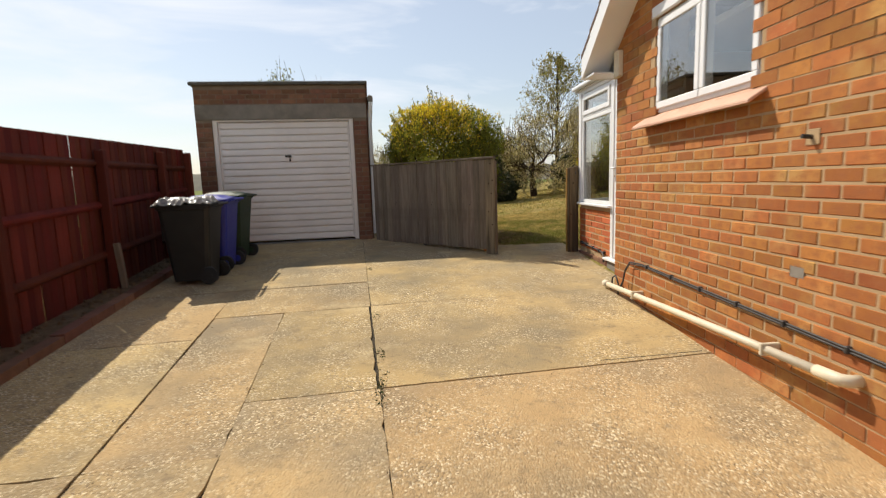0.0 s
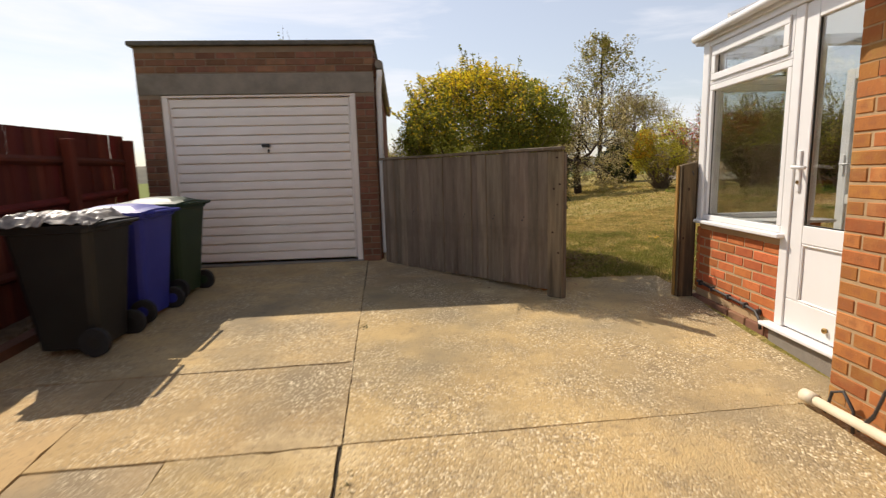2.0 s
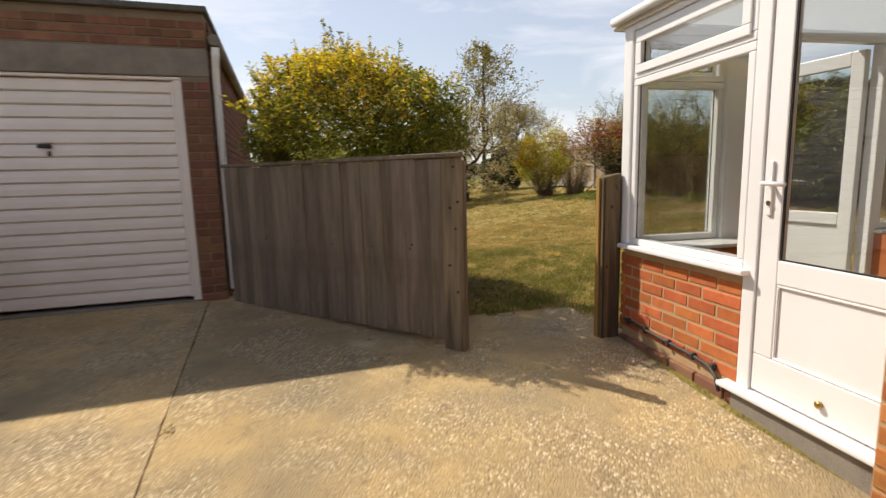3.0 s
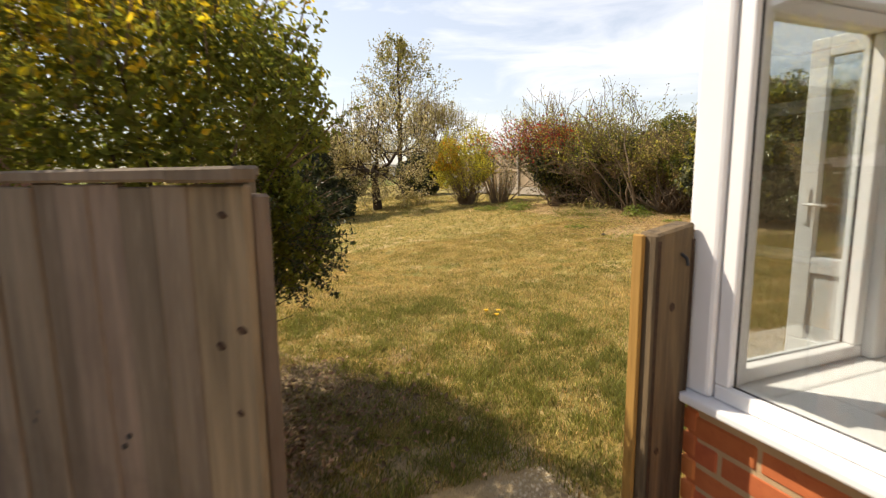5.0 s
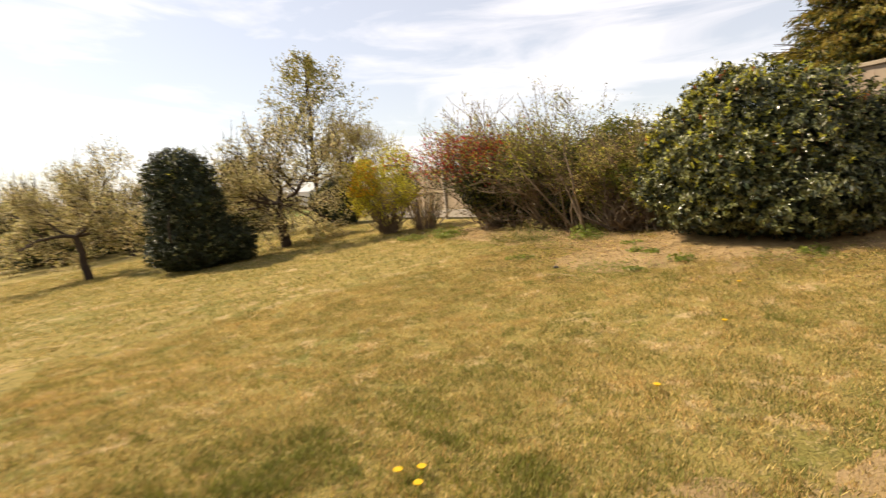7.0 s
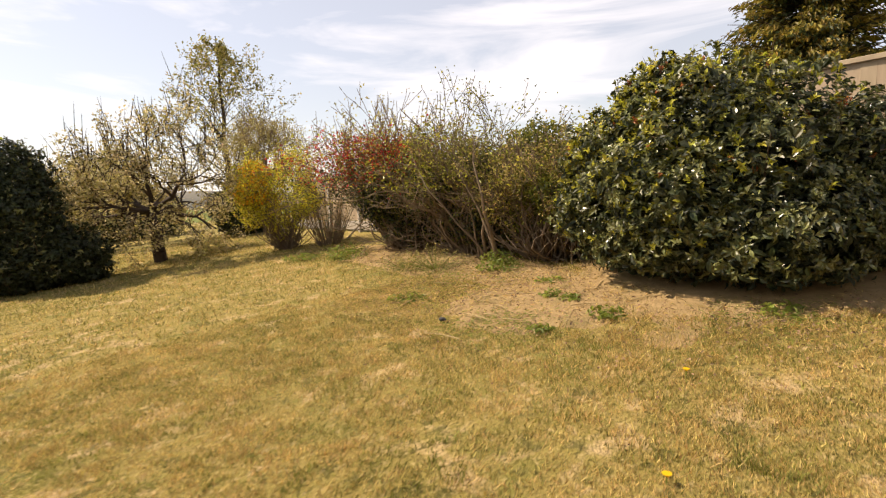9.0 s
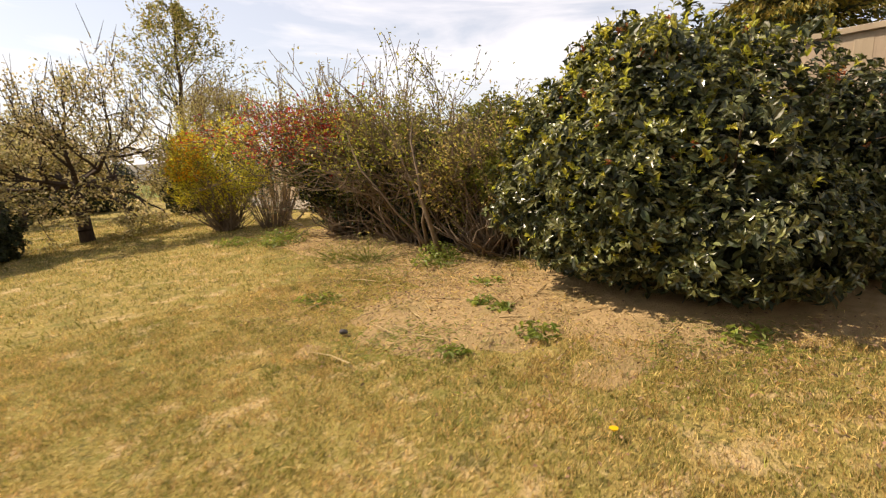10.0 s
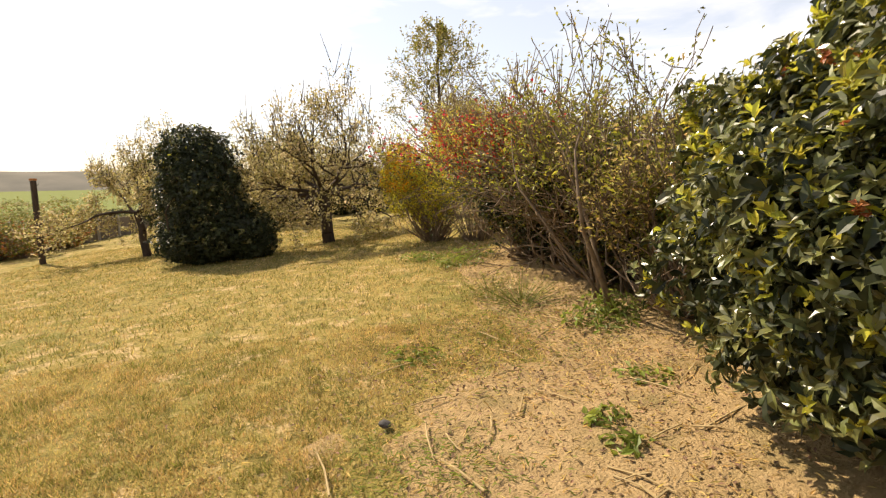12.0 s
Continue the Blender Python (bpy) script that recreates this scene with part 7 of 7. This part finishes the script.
DUST = mat("dry_bare_earth", (0.47, 0.325, 0.155), (0.35, 0.24, 0.11), scale=9, rough=1.0, bump=1.0, fine=60, c3=(0.27, 0.205, 0.085), c3_scale=3.5, c3_range=(0.5, 0.72), dist=0.03, spec=0.1)
DUG = mat("pale_dug_earth", (0.36, 0.26, 0.155), (0.22, 0.155, 0.09), scale=8, rough=1.0, bump=1.0, fine=40, dist=0.04, spec=0.1)
earth_patch("dry bare earth beside the big evergreen bush", 7.6, 12.15, 1.15, 1.05, 0.5, 2.0, DUST)
earth_patch("bare earth under the big evergreen bush", 9.35, 11.15, 1.75, 1.75, 0.3, 5.0, DUST, 0.05)
earth_patch("worn earth along the shrub border", 8.6, 15.5, 1.0, 3.2, -0.06, 7.0, DUST, 0.04)
earth_patch("dark dug earth under the golden bush", 0.9, 8.7, 1.3, 0.9, -0.5, 9.0, DUG, 0.015)
for k, (px, py, ra, rb) in enumerate(((4.65, 8.05, 0.62, 0.42), (2.03, 8.90, 0.13, 0.10), (4.05, 8.65, 0.22, 0.15), (7.55, 10.62, 0.45, 0.25), (6.33, 12.35, 0.16, 0.13), (1.25, 8.95, 0.35, 0.3), (0.6, 10.0, 0.8, 0.5))):
    earth_patch("small bare patch of dry earth worn into the lawn", px, py, ra, rb, 0.3 + k, 20.0 + k, DUST, 0.005)
earth_patch("earth heap at the foot of the boundary fence", 10.2, 8.6, 0.7, 1.2, 0.0, 11.0, SOIL, 0.18)


def blades(name, label, n, region, heights, width, material, seed, mask=None, tuft=0, wide=0.03):
    """Grass over a stretch of lawn, where a slow noise lets it stand; tuft: so many blades grow from one spot."""
    g = np.random.default_rng(seed)
    x0, x1, y0, y1 = region
    x, y = g.uniform(x0, x1, n), g.uniform(y0, y1, n)
    if tuft:
        q = g.integers(0, n // tuft, n)
        x, y = x[q] + g.normal(0, wide, n), y[q] + g.normal(0, wide, n)
    dens = np.array([0.6 * noise.noise((a * 0.8, b * 0.8, seed)) + 0.9 * noise.noise((a * 3.1, b * 3.1, seed + 5)) + 0.4 * noise.noise((a * 8.0, b * 8.0, seed + 9)) for a, b in zip(x, y)])
    k = dens + g.normal(0, 0.16, n) > (mask if mask is not None else -9)
    k &= ~((x < 2.25) & (y < 7.55)) & ~((x > 2.1) & (x < 5.15) & (y < 7.0)) & ~((x < 0.95) & (y < 9.0))
    k &= ((x - 7.55) / 1.2) ** 2 + ((y - 12.2) / 1.15) ** 2 > g.uniform(0.25, 1.15, n)
    x, y = x[k], y[k]
    z = np.array([ground_z(a, b) + 0.018 * noise.noise((a * 0.9, b * 0.9, 0.3)) + 0.010 * noise.noise((a * 2.3, b * 2.3, 4.0)) for a, b in zip(x, y)])
    n = len(x)
    a = g.uniform(0, 2 * np.pi, n)
    h = g.uniform(*heights, n)
    w = width * g.uniform(0.6, 1.3, n)
    lx, ly = g.normal(0, 0.55, n) * h, g.normal(0, 0.55, n) * h
    v = np.stack([np.stack([x - np.cos(a) * w, y - np.sin(a) * w, z - 0.004], 1), np.stack([x + np.cos(a) * w, y + np.sin(a) * w, z - 0.004], 1), np.stack([x + lx, y + ly, z + h], 1)], 1).reshape(-1, 3)
    f = np.arange(n * 3).reshape(-1, 3)
    return tagged(link_mesh(name, fast_mesh(name, v, f), material), label, "grass", kind="stuff")


blades("grass", "short green grass in uneven tufts over the lawn", 190000, (0.9, 9.5, 7.0, 14.5), (0.014, 0.042), 0.0036, L_GRASS, 3, 0.0)
blades("dry_grass", "short sun-dried straw-coloured grass over the lawn", 260000, (0.9, 9.5, 7.0, 14.5), (0.010, 0.034), 0.0036, L_DRY, 4, -0.3)
blades("grass", "lusher green grass tufts near the gateway", 45000, (1.1, 4.2, 7.3, 10.5), (0.015, 0.04), 0.0028, L_LUSH, 13, -0.1)
blades("grass_tufts", "green grass tufts standing above the dry lawn", 70000, (0.9, 9.0, 7.2, 14.5), (0.018, 0.05), 0.0038, L_LUSH, 23, 0.38, 40, 0.03)
blades("grass_tufts", "lush green grass tufts inside the gateway", 50000, (1.3, 3.6, 7.3, 10.2), (0.02, 0.055), 0.0038, L_LUSH, 25, 0.0, 45, 0.04)
blades("dry_grass_tufts", "matted straw-coloured grass tufts on the lawn", 120000, (0.9, 9.0, 7.2, 14.5), (0.014, 0.042), 0.0036, L_DRY, 24, -0.1, 50, 0.04)
blades("grass", "thin green grass on the far lawn", 70000, (-3, 9, 14.5, 28), (0.02, 0.06), 0.006, L_GRASS, 5, -0.1)
blades("dry_grass", "dry grass on the far lawn", 70000, (-3, 9, 14.5, 28), (0.02, 0.05), 0.006, L_DRY, 6, -0.2)


def litter(name, label, n, spots, length, width, material, seed):
    """Straw, leaf scraps and crumbs lying flat."""
    g = np.random.default_rng(seed)
    which = g.integers(0, len(spots), n)
    s = np.array(spots)[which]
    x, y = s[:, 0] + g.normal(0, 0.5, n) * s[:, 2], s[:, 1] + g.normal(0, 0.5, n) * s[:, 3]
    z = np.array([ground_z(a, b) for a, b in zip(x, y)]) + g.uniform(0.022, 0.05, n)
    o = link_mesh(name, leaf_mesh(name, np.stack([x, y, z], 1), np.tile(np.array([[0, 0, 1.0]]), (n, 1)), length, width, 0.35, 0.15), material)
    return tagged(o, label, "ground litter", kind="stuff")


BEDS = [(7.5, 12.3, 1.6, 1.7), (8.4, 12.0, 1.2, 1.6), (8.3, 14.5, 0.9, 2.4), (8.3, 17.5, 0.9, 2.2), (7.4, 13.6, 1.3, 1.3), (8.3, 10.2, 1.4, 1.2)]
litter("straw_litter", "pale straw and leaf scraps strewn over the bare earth", 5200, BEDS, 0.055, 0.008, L_DRY, 61)
litter("leaf_litter", "brown leaf scraps strewn over the bare earth", 4200, BEDS, 0.032, 0.016, L_RUST_LITTER, 62)
litter("earth_crumbs", "dark crumbs of earth on the bare ground", 2200, BEDS, 0.02, 0.016, L_RUST_LITTER, 63)
litter("sprouting_grass", "bright new grass sprouting through the earth", 2600, [(7.45, 13.45, 1.0, 0.8), (7.9, 14.2, 0.7, 0.9), (6.9, 11.9, 0.5, 0.5), (8.3, 10.3, 0.8, 0.5)], 0.05, 0.007, L_WEED, 64)
litter("dug_leaf_litter", "dry leaves on the dug earth beside the gate", 1800, [(1.3, 8.3, 0.7, 0.7), (0.9, 8.0, 0.6, 0.5)], 0.04, 0.022, L_RUST_LITTER, 65)


def weed(x, y, r, n, h, seed, name="weed_tuft", label="low leafy green weed tuft in the bare earth", material=None, le=0.07, wi=0.03):
    z = ground_z(x, y)
    t = thing(name, x, y, z, label, "weed", "weeds on the lawn")
    g = np.random.default_rng(seed)
    a, d = g.uniform(0, 2 * np.pi, n), r * g.random(n) ** 0.6
    c = np.stack([np.cos(a) * d, np.sin(a) * d, 0.02 + h * g.random(n) * (1 - 0.6 * d / r)], 1)
    nr = np.stack([np.cos(a) * 0.5, np.sin(a) * 0.5, 0 * a + 1], 1)
    put_leaves(t, "leaves", c, nr, le, wi, material or L_WEED, 0.5)
    segs = np.concatenate([np.zeros((n // 3, 3)) + np.array([0, 0, -0.02]), np.full((n // 3, 1), 0.003), c[:n // 3], np.full((n // 3, 1), 0.0015)], 1)
    link_mesh("stalk_growth", tubes_mesh("stalk_growth", segs, 4), L_WEED, t)["kind"] = "stuff"


for i, (x, y, r, n, h) in enumerate(((8.5, 13.64, 0.34, 170, 0.22), (8.75, 13.9, 0.3, 150, 0.3), (7.84, 12.13, 0.13, 60, 0.09), (7.81, 11.87, 0.13, 60, 0.09), (7.6, 11.28, 0.17, 70, 0.1), (8.3, 12.55, 0.2, 60, 0.07), (7.0, 11.5, 0.12, 40, 0.05), (7.9, 17.2, 0.4, 200, 0.18), (8.2, 17.9, 0.5, 220, 0.25), (7.4, 18.2, 0.4, 160, 0.15), (6.9, 13.5, 0.25, 60, 0.05), (8.35, 10.2, 0.2, 50, 0.12), (9.9, 8.6, 0.3, 90, 0.2))):
    weed(x, y, r, n, h, 200 + i)
weed(8.1, 14.6, 0.6, 420, 0.42, 230, "dry_shrub", "low grey-green dry shrub at the lawn edge", L_PALE, 0.05, 0.018)
weed(7.9, 15.1, 0.45, 300, 0.35, 231, "dry_shrub", "low grey-green dry shrub at the lawn edge", L_PALE, 0.05, 0.018)

DANDELION = leaf_mat("dandelion_yellow", (0.75, 0.52, 0.01), (0.65, 0.45, 0.01), light=0.2)
rd = random.Random(17)
for x, y in ((2.96, 9.50), (2.99, 9.36), (4.60, 9.39), (3.06, 9.46), (5.9, 9.75), (6.9, 10.2)):
    t = thing("dandelion", x, y, ground_z(x, y), "small yellow dandelion flower in the grass", "flower", "dandelions")
    part("stalk", tube_bm([(0, 0, -0.02), (0.004, 0, 0.05)], 0.003, 5), L_WEED, t)
    bm = bmesh.new()
    bmesh.ops.create_cone(bm, cap_ends=True, segments=12, radius1=0.008, radius2=0.022, depth=0.014, matrix=Matrix.Translation((0.004, 0, 0.057)))
    part("flower", bm, DANDELION, t)

bm = bmesh.new()
bmesh.ops.create_icosphere(bm, subdivisions=3, radius=0.036)
for v in bm.verts:
    v.co *= 1 + 0.35 * noise.noise(v.co * 22)
    v.co.z *= 0.6
o = tagged(part("stone", bm, STONE, smooth=True), "dark stone lying on the bare earth", "stone")
o.matrix_world = pose(6.66, 12.45, ground_z(6.66, 12.45) + 0.03, 0, 0, 30)

for i in range(46):
    x, y = 7.7 + rd.gauss(0, 0.75), 12.3 + rd.gauss(0, 1.0)
    if i > 36:
        x, y = 8.2 + rd.gauss(0, 0.4), 15 + rd.gauss(0, 1.2)
    L, a = rd.uniform(0.08, 0.42), rd.uniform(0, 6.28)
    dx, dy = math.cos(a) * L / 2, math.sin(a) * L / 2
    zz = lambda px, py: ground_z(px, py) + 0.036
    bm = tube_bm([(x - dx, y - dy, zz(x - dx, y - dy)), (x + rd.uniform(-0.02, 0.02), y, zz(x, y) + 0.012), (x + dx, y + dy, zz(x + dx, y + dy))], [0.006, 0.005, 0.003], 5)
    tagged(part("stick", bm, STRAW), "short dry stick lying on the bare earth", "stick", "fallen sticks")

for px, py, tilt, az in ((9.3, 20.6, 10, 40), (9.45, 20.45, 48, -60), (9.35, 20.5, 30, 100)):
    bm = tube_bm([(0, 0, -0.05), (0, 0, 0.95)], [0.025, 0.018], 7)
    o = tagged(part("stake", bm, PALE_FENCE), "pale leaning stake by the shrubs", "stake", "leaning stakes")
    o.matrix_world = pose(px, py, ground_z(px, py), 0, tilt, az)


# ---- small litter on the drive ----
g_d = np.random.default_rng(77)
n_d = 170
a_d, b_d = g_d.uniform(-2.35, 2.0, n_d), g_d.uniform(-3.2, 2.9, n_d)
near_joint = g_d.random(n_d) < 0.8
pick = g_d.integers(0, 3, n_d)
a_d = np.where(near_joint, np.array([-1.40, -0.79, 0.0])[pick] + g_d.normal(0, 0.03, n_d), a_d)
xy = np.array([D(a, b) for a, b in zip(a_d, b_d)])
keep_d = (xy[:, 0] < 1.85) & (xy[:, 1] > 0.6)
xy = xy[keep_d]
cen = np.column_stack([xy, 0.048 * xy[:, 1] + 0.006])
grit = link_mesh("grit", leaf_mesh("grit", cen, np.tile(np.array([[0, 0, 1.0]]), (len(cen), 1)), 0.014, 0.009, 0.5, 0.4), SOIL)
tagged(grit, "grit and scraps of moss along the driveway joints", "grit", kind="stuff")
# moss and weeds in the joint
for k, bb in enumerate((-1.9, -1.74, -1.6, -1.2, -0.3, 1.6)):
    x, y = D(0.0 + 0.01 * k, bb)
    n_m = 26
    c_m = np.stack([g_d.normal(0, 0.02, n_m), g_d.normal(0, 0.07, n_m), g_d.uniform(0, 0.012, n_m)], 1)
    t = thing("moss_tuft", x, y, 0.048 * y, "small dark moss tuft in a driveway joint", "moss", "moss in the joints")
    put_leaves(t, "moss", c_m, np.tile(np.array([[0, 0, 1.0]]), (n_m, 1)), 0.02, 0.01, L_DARK, 0.9)

# ---- distance ----
def far_hills():
    bm = bmesh.new()
    prev = None
    n = 90
    for i in range(n + 1):
        a = radians(-75 + 130 * i / n)
        d = 700.0
        h = 20 + 9 * noise.noise((a * 3, 0.2, 0)) + 4 * noise.noise((a * 14, 1.2, 0))
        ring = [bm.verts.new((math.sin(a) * (d + k * 60), math.cos(a) * (d + k * 60), zz)) for k, zz in ((0, -4), (1, h * 0.55), (2, h), (5, h * 0.5))]
        if prev:
            for k in range(3):
                bm.faces.new((prev[k], ring[k], ring[k + 1], prev[k + 1]))
        prev = ring
    tagged(part("backdrop", bm, HILL, smooth=True), "low hazy wooded hills on the horizon", "hills", kind="structure")


far_hills()
